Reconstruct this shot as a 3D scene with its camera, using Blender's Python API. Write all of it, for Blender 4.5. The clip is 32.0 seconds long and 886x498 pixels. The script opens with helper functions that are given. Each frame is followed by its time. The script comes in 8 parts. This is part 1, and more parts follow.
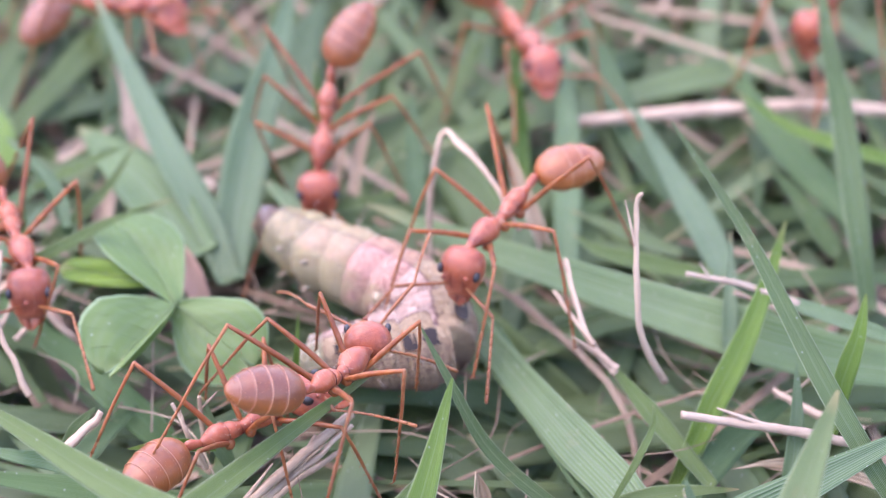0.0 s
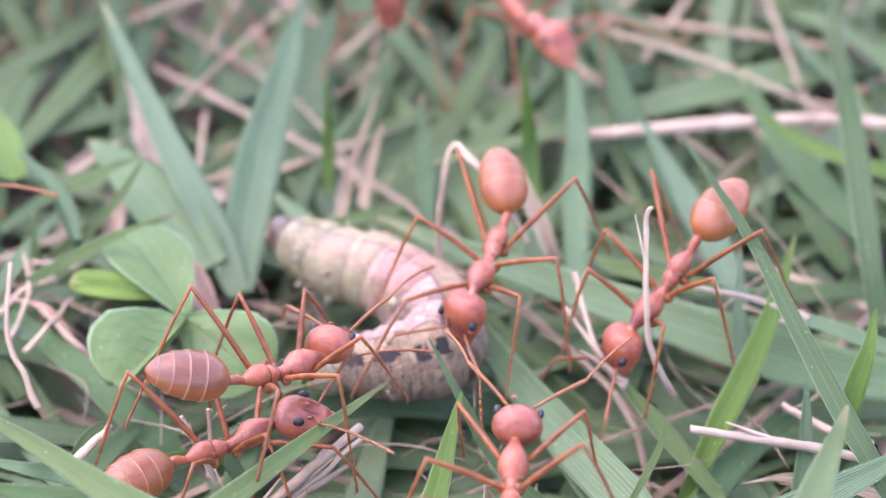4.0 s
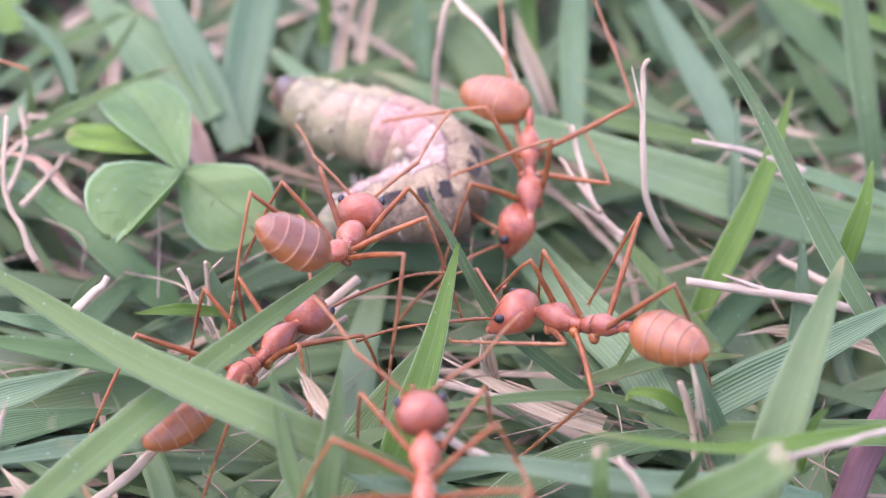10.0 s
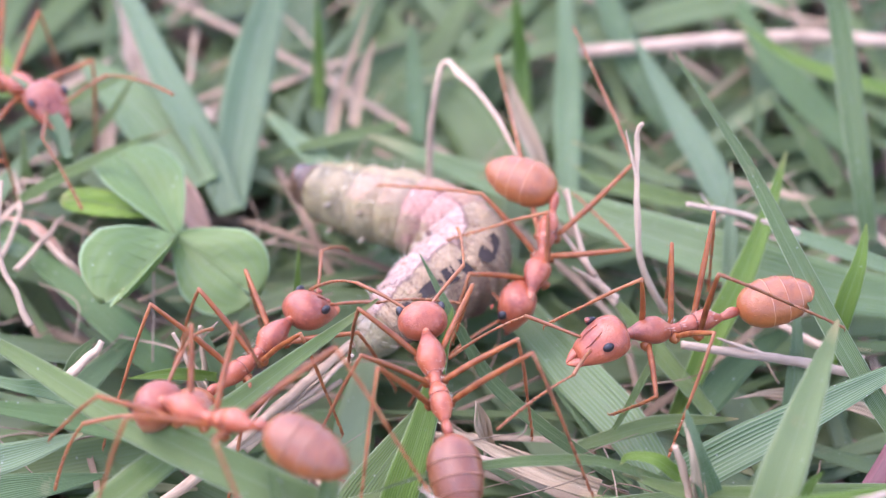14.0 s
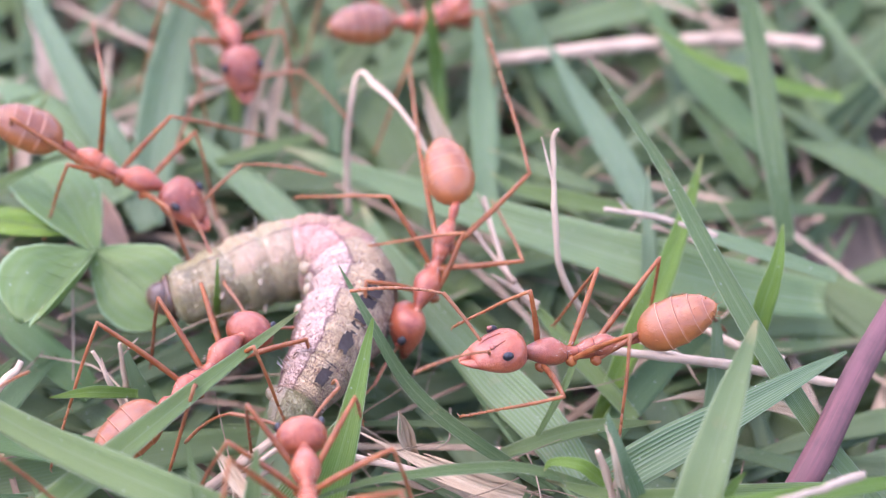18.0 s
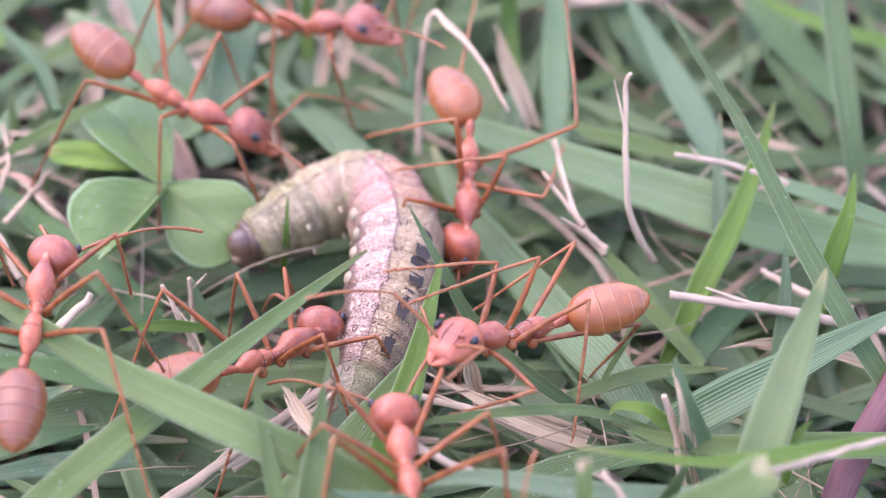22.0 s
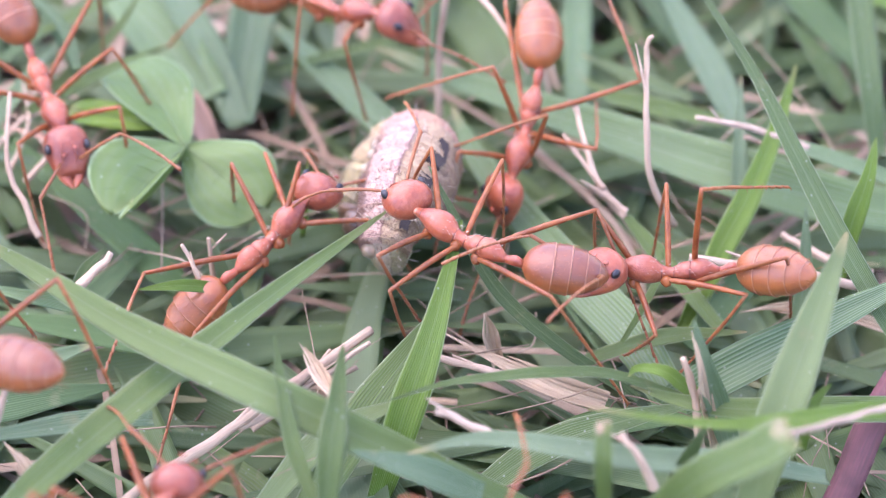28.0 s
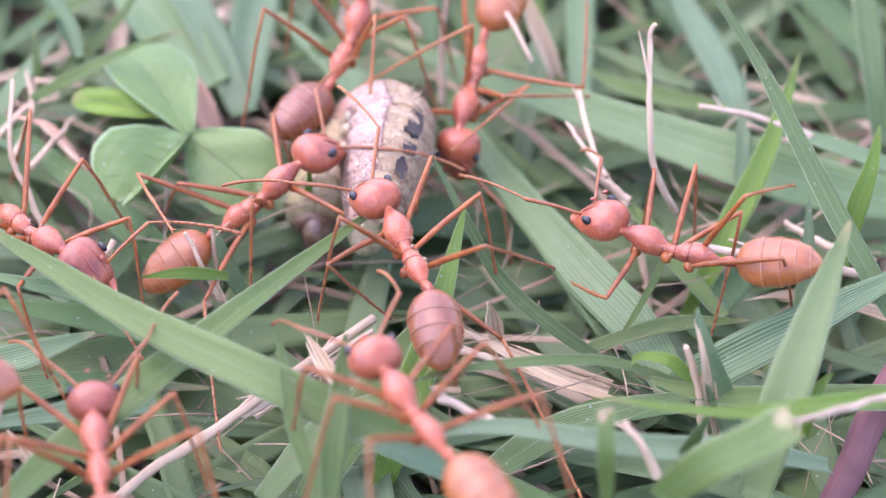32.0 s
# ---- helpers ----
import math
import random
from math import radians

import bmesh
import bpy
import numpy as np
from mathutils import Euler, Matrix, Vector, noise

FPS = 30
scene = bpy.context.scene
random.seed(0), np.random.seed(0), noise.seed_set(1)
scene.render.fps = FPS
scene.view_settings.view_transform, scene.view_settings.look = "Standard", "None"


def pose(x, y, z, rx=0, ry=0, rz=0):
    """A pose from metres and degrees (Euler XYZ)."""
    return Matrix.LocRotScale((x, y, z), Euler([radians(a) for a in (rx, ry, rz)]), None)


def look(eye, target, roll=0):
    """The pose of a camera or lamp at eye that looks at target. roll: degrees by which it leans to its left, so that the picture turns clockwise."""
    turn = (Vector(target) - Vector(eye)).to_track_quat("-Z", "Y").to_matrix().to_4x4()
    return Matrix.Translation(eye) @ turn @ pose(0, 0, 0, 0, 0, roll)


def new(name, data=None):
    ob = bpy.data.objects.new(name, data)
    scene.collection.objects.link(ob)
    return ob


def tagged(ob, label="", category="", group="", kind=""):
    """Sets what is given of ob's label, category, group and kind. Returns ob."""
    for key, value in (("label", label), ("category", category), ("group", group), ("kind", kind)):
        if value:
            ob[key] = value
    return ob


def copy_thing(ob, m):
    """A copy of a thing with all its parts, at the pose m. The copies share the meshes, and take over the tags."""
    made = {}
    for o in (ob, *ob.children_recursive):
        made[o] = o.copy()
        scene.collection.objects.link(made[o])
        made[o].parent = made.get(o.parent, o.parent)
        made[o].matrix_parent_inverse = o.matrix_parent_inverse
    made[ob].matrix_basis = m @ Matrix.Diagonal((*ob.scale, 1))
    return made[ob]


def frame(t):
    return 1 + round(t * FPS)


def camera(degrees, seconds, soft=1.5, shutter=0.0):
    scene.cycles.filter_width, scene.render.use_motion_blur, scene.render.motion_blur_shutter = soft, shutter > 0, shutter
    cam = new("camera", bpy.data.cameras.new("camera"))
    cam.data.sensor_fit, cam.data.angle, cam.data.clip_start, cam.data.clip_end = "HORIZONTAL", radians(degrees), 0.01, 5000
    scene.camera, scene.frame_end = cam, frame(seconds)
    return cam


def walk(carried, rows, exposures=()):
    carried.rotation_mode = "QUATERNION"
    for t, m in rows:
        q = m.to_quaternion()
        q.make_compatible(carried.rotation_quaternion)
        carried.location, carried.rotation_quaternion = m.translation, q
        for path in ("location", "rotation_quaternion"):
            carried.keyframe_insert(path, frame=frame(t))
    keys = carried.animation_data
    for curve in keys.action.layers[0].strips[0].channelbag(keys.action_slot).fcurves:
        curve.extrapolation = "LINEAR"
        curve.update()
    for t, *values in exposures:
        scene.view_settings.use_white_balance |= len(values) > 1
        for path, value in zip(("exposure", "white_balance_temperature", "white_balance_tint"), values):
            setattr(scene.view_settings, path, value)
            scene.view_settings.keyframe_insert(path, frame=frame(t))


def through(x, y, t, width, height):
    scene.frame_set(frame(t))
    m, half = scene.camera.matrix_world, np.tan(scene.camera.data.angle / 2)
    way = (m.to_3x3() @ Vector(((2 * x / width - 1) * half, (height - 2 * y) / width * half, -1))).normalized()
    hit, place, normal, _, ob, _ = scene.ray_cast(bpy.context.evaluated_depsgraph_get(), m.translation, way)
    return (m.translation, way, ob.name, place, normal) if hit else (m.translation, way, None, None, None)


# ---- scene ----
from mathutils import Quaternion

MM = 0.001

# camera: hand-held, a hand's width above the turf
cam = camera(20.0, 32.0, soft=1.05)
cam.data.dof.use_dof = True
cam.data.dof.focus_distance = 0.0838
cam.data.dof.aperture_fstop = 55.0
walk(cam, [
    (0, look((0.000076, -0.065782, 0.062839), (0.000758, 0.00303, 0.006365))), (0.5, look((0.000075, -0.065819, 0.062798), (0.000752, 0.00266, 0.005955))),
    (1, look((0.00008, -0.06581, 0.062808), (0.000802, 0.002745, 0.006048))), (1.5, look((0.000103, -0.065777, 0.062845), (0.001034, 0.003079, 0.00642))),
    (2, look((0.000041, -0.065784, 0.062837), (0.000412, 0.00301, 0.006343))), (2.5, look((0.00004, -0.065766, 0.062857), (0.000398, 0.003185, 0.006537))),
    (4.5, look((0.000045, -0.06575, 0.062875), (0.000454, 0.003351, 0.006722))), (5, look((0.000056, -0.065875, 0.062736), (0.000564, 0.002094, 0.005326))),
    (5.5, look((0.000029, -0.065975, 0.062625), (0.000294, 0.0011, 0.004222))), (6, look((-0.00002, -0.065997, 0.0626), (-0.000198, 0.000874, 0.003971))),
    (6.5, look((-0.000028, -0.065972, 0.062628), (-0.00028, 0.001131, 0.004256))), (7, look((0.00002, -0.065965, 0.062636), (0.000196, 0.001196, 0.004329))),
    (7.5, look((0.000081, -0.065993, 0.062605), (0.000812, 0.000921, 0.004023))), (8, look((0.000048, -0.066032, 0.062562), (0.00048, 0.000529, 0.003587))),
    (8.5, look((0.000042, -0.066041, 0.062551), (0.000424, 0.000432, 0.00348))), (9, look((0, -0.066085, 0.062503), (0, 0, 0.003))),
    (9.5, look((-0.000004, -0.066126, 0.062457), (-0.00004, -0.000411, 0.002544))), (10, look((0.000052, -0.066098, 0.062488), (0.000516, -0.000135, 0.00285))),
    (10.5, look((0.000074, -0.066082, 0.062506), (0.00074, 0.000027, 0.00303))), (11, look((0.000113, -0.066064, 0.062526), (0.001132, 0.000205, 0.003227))),
    (11.5, look((0.000085, -0.066068, 0.062522), (0.000852, 0.000171, 0.00319))), (12, look((-0.000042, -0.066095, 0.062492), (-0.000418, -0.000102, 0.002887))),
    (12.5, look((-0.000053, -0.066073, 0.062516), (-0.000528, 0.000119, 0.003132))), (13, look((-0.000032, -0.066023, 0.062571), (-0.000316, 0.000616, 0.003684))),
    (13.5, look((-0.000073, -0.065976, 0.062624), (-0.000726, 0.001091, 0.004211))), (14, look((0.000072, -0.065947, 0.062656), (0.000724, 0.001374, 0.004526))),
    (14.5, look((0.000201, -0.06592, 0.062686), (0.002006, 0.001651, 0.004834))), (16.5, look((0.000184, -0.065965, 0.062636), (0.001836, 0.001198, 0.00433))),
    (17, look((0.000239, -0.065969, 0.062632), (0.002386, 0.001159, 0.004287))), (17.5, look((0.000326, -0.065958, 0.062643), (0.00326, 0.001265, 0.004405))),
    (18, look((0.00036, -0.065928, 0.062677), (0.0036, 0.00157, 0.004743))), (18.5, look((0.000293, -0.065969, 0.062631), (0.002926, 0.001152, 0.00428))),
    (19, look((0.00019, -0.066048, 0.062544), (0.001896, 0.000371, 0.003412))), (19.5, look((0.000053, -0.066054, 0.062536), (0.000532, 0.000302, 0.003336))),
    (20, look((0.000057, -0.066057, 0.062534), (0.000568, 0.000277, 0.003308))), (20.5, look((0.000063, -0.066032, 0.062562), (0.000628, 0.000531, 0.00359))),
    (21, look((0.000165, -0.065992, 0.062606), (0.00165, 0.000926, 0.004029))), (21.5, look((0.000171, -0.066005, 0.062591), (0.001714, 0.000792, 0.00388))),
    (22, look((0.00011, -0.066063, 0.062527), (0.001104, 0.000213, 0.003236))), (22.5, look((0.00002, -0.066089, 0.062498), (0.000196, -0.000044, 0.002951))),
    (23, look((-0.000008, -0.066099, 0.062487), (-0.000084, -0.000139, 0.002845))), (23.5, look((-0.000102, -0.066092, 0.062495), (-0.00102, -0.000071, 0.002921))),
    (24, look((-0.000124, -0.066102, 0.062484), (-0.001244, -0.000171, 0.00281))), (24.5, look((-0.000115, -0.066204, 0.06237), (-0.001154, -0.001195, 0.001673))),
    (26.5, look((-0.000074, -0.066177, 0.0624), (-0.00074, -0.000925, 0.001973))), (27, look((0.000009, -0.066134, 0.062448), (0.000086, -0.000498, 0.002447))),
    (27.5, look((0.00006, -0.066122, 0.062461), (0.0006, -0.000377, 0.002581))), (28, look((0.00004, -0.066154, 0.062426), (0.000398, -0.000695, 0.002229))),
    (28.5, look((0.000039, -0.06615, 0.06243), (0.000394, -0.000656, 0.002272))), (29, look((0.000084, -0.06612, 0.062463), (0.000844, -0.000356, 0.002605))),
    (29.5, look((0.000145, -0.06607, 0.062519), (0.001446, 0.000143, 0.003159))), (30, look((0.000177, -0.066062, 0.062528), (0.001772, 0.000226, 0.003251))),
    (30.5, look((0.000173, -0.066081, 0.062506), (0.001726, 0.000032, 0.003036))), (31, look((0.000068, -0.066112, 0.062473), (0.000684, -0.000273, 0.002697))),
    (31.5, look((0.000048, -0.066148, 0.062433), (0.00048, -0.000629, 0.002301))), (32, look((0.000029, -0.066182, 0.062394), (0.00029, -0.000977, 0.001915)))],
    exposures=((0, 2.83), (5, 2.92), (7, 2.85), (9, 2.87), (12, 2.82), (14, 2.88), (17, 2.88), (20, 2.84), (24, 2.88), (26.5, 2.95), (32, 3.0)))

# world, sun, exposure
world = bpy.data.worlds.new("sky")
scene.world = world
world.use_nodes = True
wn = world.node_tree.nodes
sky = wn.new("ShaderNodeTexSky")
sky.sky_type = "NISHITA"
sky.sun_disc = False
sky.sun_elevation = radians(68)
sky.sun_rotation = radians(-72)
sky.air_density = 1.0
sky.dust_density = 1.0
sky.ozone_density = 1.5
wn["Background"].inputs["Strength"].default_value = 0.15
world.node_tree.links.new(sky.outputs[0], wn["Background"].inputs["Color"])
sun = new("sun", bpy.data.lights.new("sun", "SUN"))
sun.data.energy = 0.5
sun.data.angle = radians(80)
sun.data.color = (1.0, 0.97, 0.93)
sun.matrix_world = look((-0.38, 0.12, 1.0), (0, 0, 0))
scene.view_settings.use_white_balance = True
scene.view_settings.white_balance_temperature = 6425
scene.view_settings.white_balance_tint = 33


# ---- materials ----
class Mat:
    """A small builder for node materials."""

    def __init__(self, name):
        self.m = bpy.data.materials.new(name)
        self.m.use_nodes = True
        self.t = self.m.node_tree
        self.bsdf = self.t.nodes["Principled BSDF"]

    def node(self, kind, **values):
        nd = self.t.nodes.new(kind)
        for key, value in values.items():
            if key in nd.inputs:
                nd.inputs[key].default_value = value
        return nd

    def link(self, a, b):
        self.t.links.new(a, b)

    def ramp(self, src, stops):
        nd = self.t.nodes.new("ShaderNodeValToRGB")
        el = nd.color_ramp.elements
        el[0].position, el[0].color = stops[0][0], (*stops[0][1], 1)
        el[1].position, el[1].color = stops[-1][0], (*stops[-1][1], 1)
        for p, col in stops[1:-1]:
            el.new(p).color = (*col, 1)
        self.link(src, nd.inputs[0])
        return nd.outputs[0]

    def mix(self, fac, a, b, how="MIX"):
        nd = self.t.nodes.new("ShaderNodeMix")
        nd.data_type, nd.blend_type = "RGBA", how
        for slot, v in ((0, fac), (6, a), (7, b)):
            if hasattr(v, "links"):
                self.link(v, nd.inputs[slot])
            elif slot == 0:
                nd.inputs[0].default_value = v
            else:
                nd.inputs[slot].default_value = (*v, 1)
        return nd.outputs[2]

    def math(self, op, a, b=0.0):
        nd = self.t.nodes.new("ShaderNodeMath")
        nd.operation = op
        for i, v in enumerate((a, b)):
            if hasattr(v, "links"):
                self.link(v, nd.inputs[i])
            else:
                nd.inputs[i].default_value = v
        return nd.outputs[0]

    def noise(self, vec, scale, detail=4.0, rough=0.6):
        if scale > 100:
            vec, scale = self.scaled(vec, 1000, 1000, 1000), scale / 1000
        nd = self.node("ShaderNodeTexNoise", Scale=scale, Detail=detail, Roughness=rough)
        self.link(vec, nd.inputs["Vector"])
        return nd.outputs[0]

    def cells(self, vec, scale):
        nd = self.node("ShaderNodeTexVoronoi", Scale=scale / 1000)
        self.link(self.scaled(vec, 1000, 1000, 1000), nd.inputs["Vector"])
        return nd.outputs["Distance"]

    def coords(self, which):
        return self.t.nodes.new("ShaderNodeTexCoord").outputs[which]

    def scaled(self, vec, sx, sy, sz):
        nd = self.t.nodes.new("ShaderNodeMapping")
        nd.inputs["Scale"].default_value = (sx, sy, sz)
        self.link(vec, nd.inputs["Vector"])
        return nd.outputs[0]

    def bump(self, height, strength, distance):
        nd = self.node("ShaderNodeBump", Strength=strength, Distance=distance)
        self.link(height, nd.inputs["Height"])
        self.link(nd.outputs[0], self.bsdf.inputs["Normal"])
        self.link(nd.outputs[0], self.bsdf.inputs["Coat Normal"])

    def done(self, colour, rough=0.5, **rest):
        if hasattr(colour, "links"):
            self.link(colour, self.bsdf.inputs["Base Color"])
        else:
            self.bsdf.inputs["Base Color"].default_value = (*colour, 1)
        if hasattr(rough, "links"):
            self.link(rough, self.bsdf.inputs["Roughness"])
        else:
            self.bsdf.inputs["Roughness"].default_value = rough
        for key, value in rest.items():
            self.bsdf.inputs[key.replace("_", " ")].default_value = value
        return self.m


def random_of(m, island):
    if island:
        return m.t.nodes.new("ShaderNodeNewGeometry").outputs["Random Per Island"]
    return m.t.nodes.new("ShaderNodeObjectInfo").outputs["Random"]


def leaf_material(name, lo, hi, vein, veins=15.0, island=False, blotch=(0.5, 0.42, 0.2), rough=0.38, through=0.5, relief=0.5, rim=None, sharp=2.2, gloss=0.5):
    """A blade of grass: parallel veins across u, slow change of tone, a few dry flecks, light passing through."""
    m = Mat(name)
    uv = m.coords("UV")
    tone = random_of(m, island)
    lush = tuple(0.5 * (p + q) * k for p, q, k in zip(lo, hi, (1.08, 1.12, 0.7)))
    base = m.ramp(tone, [(0.0, lo), (0.55, lush), (1.0, hi)])
    sep = m.t.nodes.new("ShaderNodeSeparateXYZ")
    m.link(uv, sep.inputs[0])
    u = sep.outputs[0]
    drift = m.noise(m.scaled(uv, 5, 0.7, 1), 1.5, 2.0)
    wave = m.math("SINE", m.math("MULTIPLY", m.math("ADD", u, m.math("MULTIPLY", drift, 0.07)), veins * 6.283))
    stripes = m.math("MULTIPLY_ADD", wave, 0.5)
    stripes.node.inputs[2].default_value = 0.5
    streak = m.noise(m.scaled(uv, 22, 2.2, 1), 3.0)
    lines = m.math("POWER", stripes, sharp)
    fac = m.math("MULTIPLY", lines, m.math("MULTIPLY", streak, 1.25))
    col = m.mix(fac, base, vein)
    obj = m.coords("Object")
    slow = m.noise(obj, 180.0, 3.0)
    col = m.mix(m.math("MULTIPLY", m.math("SUBTRACT", slow, 0.5), 1.4), col, tuple(0.55 * c for c in lo))
    fleck = m.noise(m.scaled(uv, 8, 14, 1), 2.2, 6.0, 0.7)
    mask = m.ramp(fleck, [(0.66, (0, 0, 0)), (0.74, (1, 1, 1))])
    col = m.mix(m.math("MULTIPLY", mask, 0.7), col, blotch)
    mid = m.math("ABSOLUTE", m.math("SUBTRACT", u, 0.5))
    col = m.mix(m.ramp(mid, [(0.0, (0.5, 0.5, 0.5)), (0.035, (0, 0, 0))]), col, vein)
    if rim:
        col = m.mix(m.ramp(mid, [(0.46, (0, 0, 0)), (0.49, (1, 1, 1))]), col, rim)
    # dry tips
    end = m.math("MULTIPLY", m.ramp(sep.outputs[1], [(0.9, (0, 0, 0)), (0.985, (1, 1, 1))]), m.ramp(tone, [(0.35, (0, 0, 0)), (0.7, (0.9, 0.9, 0.9))]))
    col = m.mix(end, col, blotch)
    # worn and bruised spots
    worn = m.ramp(m.noise(obj, 700.0, 6.0, 0.7), [(0.62, (0, 0, 0)), (0.72, (0.45, 0.45, 0.45))])
    col = m.mix(worn, col, tuple(0.5 * p + 0.5 * q for p, q in zip(lo, blotch)))
    dust = m.cells(obj, 2200.0)
    col = m.mix(m.ramp(dust, [(0.06, (0.5, 0.5, 0.5)), (0.12, (0, 0, 0))]), col, (0.5, 0.52, 0.42))
    m.bump(m.math("ADD", lines, m.math("MULTIPLY", m.noise(obj, 2600.0, 3.0), 0.7)), relief, 0.00006)
    m.done(col, m.ramp(streak, [(0.3, (rough,) * 3), (0.7, (rough + 0.18,) * 3)]), Specular_IOR_Level=gloss)
    tr = m.node("ShaderNodeBsdfTranslucent")
    m.link(col, tr.inputs[0])
    mx = m.node("ShaderNodeMixShader", Fac=through)
    m.link(m.bsdf.outputs[0], mx.inputs[1])
    m.link(tr.outputs[0], mx.inputs[2])
    m.link(mx.outputs[0], m.t.nodes["Material Output"].inputs[0])
    return m.m


def straw_material(name, lo, hi, dark, island=False, rodlike=False):
    m = Mat(name)
    uv = m.coords("UV")
    obj = m.coords("Object")
    base = m.ramp(random_of(m, island), [(0.0, lo), (1.0, hi)])
    fibre = m.noise(m.scaled(uv, 40, 2, 1), 3.0, 5.0) if not rodlike else m.noise(m.scaled(uv, 9, 1.6, 1), 3.0, 5.0)
    col = m.mix(m.ramp(fibre, [(0.4, (0, 0, 0)), (0.66, (0.55,) * 3 if rodlike else (0.9,) * 3)]), base, dark)
    stain = m.noise(obj, 350.0, 5.0)
    col = m.mix(m.ramp(stain, [(0.5, (0, 0, 0)), (0.72, (0.8, 0.8, 0.8))]), col, tuple(0.6 * c for c in dark))
    m.bump(fibre, 0.6, 0.00005)
    return m.done(col, 0.68, Specular_IOR_Level=0.25)


grass_green = leaf_material("green_grass", (0.09095, 0.155, 0.04635), (0.214, 0.28, 0.1081), (0.2568, 0.32, 0.1545), veins=14.0, relief=0.7, sharp=3.0, rim=(0.321, 0.38, 0.206))
grass_fresh = leaf_material("fresh_grass", (0.13, 0.225, 0.032), (0.2, 0.31, 0.055), (0.3, 0.4, 0.14), veins=14.0, relief=0.7, sharp=3.0, rim=(0.34, 0.42, 0.2))
grass_pale = leaf_material("bluish_grass", (0.1124, 0.19, 0.08755), (0.198, 0.275, 0.1391), (0.2889, 0.36, 0.2163), veins=11.0, rough=0.38, through=0.5)
# darker green for the low blades: their shade is put into the colour
grass_dark = leaf_material("shaded_grass", (0.08, 0.145, 0.052), (0.12, 0.2, 0.075), (0.1605, 0.25, 0.103))
grass_lawn = leaf_material("lawn_grass", (0.1, 0.155, 0.058), (0.2354, 0.3, 0.1442), (0.214, 0.28, 0.1288), island=True, relief=0.2, through=0.62)
grass_turf = leaf_material("turf_grass", (0.11, 0.17, 0.066), (0.1766, 0.24, 0.103), (0.1819, 0.25, 0.1081), relief=0.25, through=0.6)
straw = straw_material("dry_straw", (0.46, 0.34, 0.198), (0.68, 0.54, 0.344), (0.25, 0.165, 0.095))
straw_fibre = straw_material("straw_fibre", (0.4, 0.28, 0.163), (0.6, 0.46, 0.292), (0.27, 0.17, 0.099))
straw_white = straw_material("bleached_straw", (0.35, 0.255, 0.175), (0.46, 0.35, 0.245), (0.3, 0.2, 0.133), rodlike=True)
straw_many = straw_material("old_straw", (0.22, 0.145, 0.086), (0.46, 0.345, 0.224), (0.2, 0.125, 0.073), island=True)
straw_rod = straw_material("straw_rod", (0.4, 0.275, 0.176), (0.54, 0.385, 0.262), (0.26, 0.165, 0.103), rodlike=True)
brown_leaf = straw_material("brown_leaf", (0.56, 0.31, 0.2), (0.64, 0.38, 0.25), (0.38, 0.21, 0.14))
purple_stem = straw_material("purple_stem", (0.13, 0.05, 0.05), (0.19, 0.08, 0.08), (0.07, 0.04, 0.035), rodlike=True)


def soil_material():
    m = Mat("soil")
    obj = m.coords("Object")
    a, b = m.noise(obj, 90.0, 6.0), m.noise(obj, 900.0, 6.0, 0.7)
    col = m.ramp(m.math("MULTIPLY_ADD", a, 0.6), [(0.2, (0.16, 0.115, 0.085)), (0.32, (0.3, 0.225, 0.175)), (0.45, (0.44, 0.34, 0.27))])
    col.node.inputs[0].links[0].from_node.inputs[2].default_value = 0.0
    col = m.mix(m.ramp(b, [(0.4, (0, 0, 0)), (0.7, (0.5, 0.5, 0.5))]), col, (0.13, 0.1, 0.07))
    # away from the bare patch the turf closes over the soil
    far = m.t.nodes.new("ShaderNodeVectorMath")
    far.operation = "LENGTH"
    m.link(obj, far.inputs[0])
    turf = m.ramp(m.noise(obj, 60.0, 6.0, 0.7), [(0.3, (0.045, 0.085, 0.025)), (0.5, (0.09, 0.15, 0.045)), (0.7, (0.19, 0.2, 0.1))])
    col = m.mix(m.ramp(m.math("ADD", far.outputs["Value"], m.math("MULTIPLY", a, 0.04)), [(0.1, (0, 0, 0)), (0.2, (1, 1, 1))]), col, turf)
    m.bump(b, 0.9, 0.0006)
    return m.done(col, 0.95, Specular_IOR_Level=0.1)


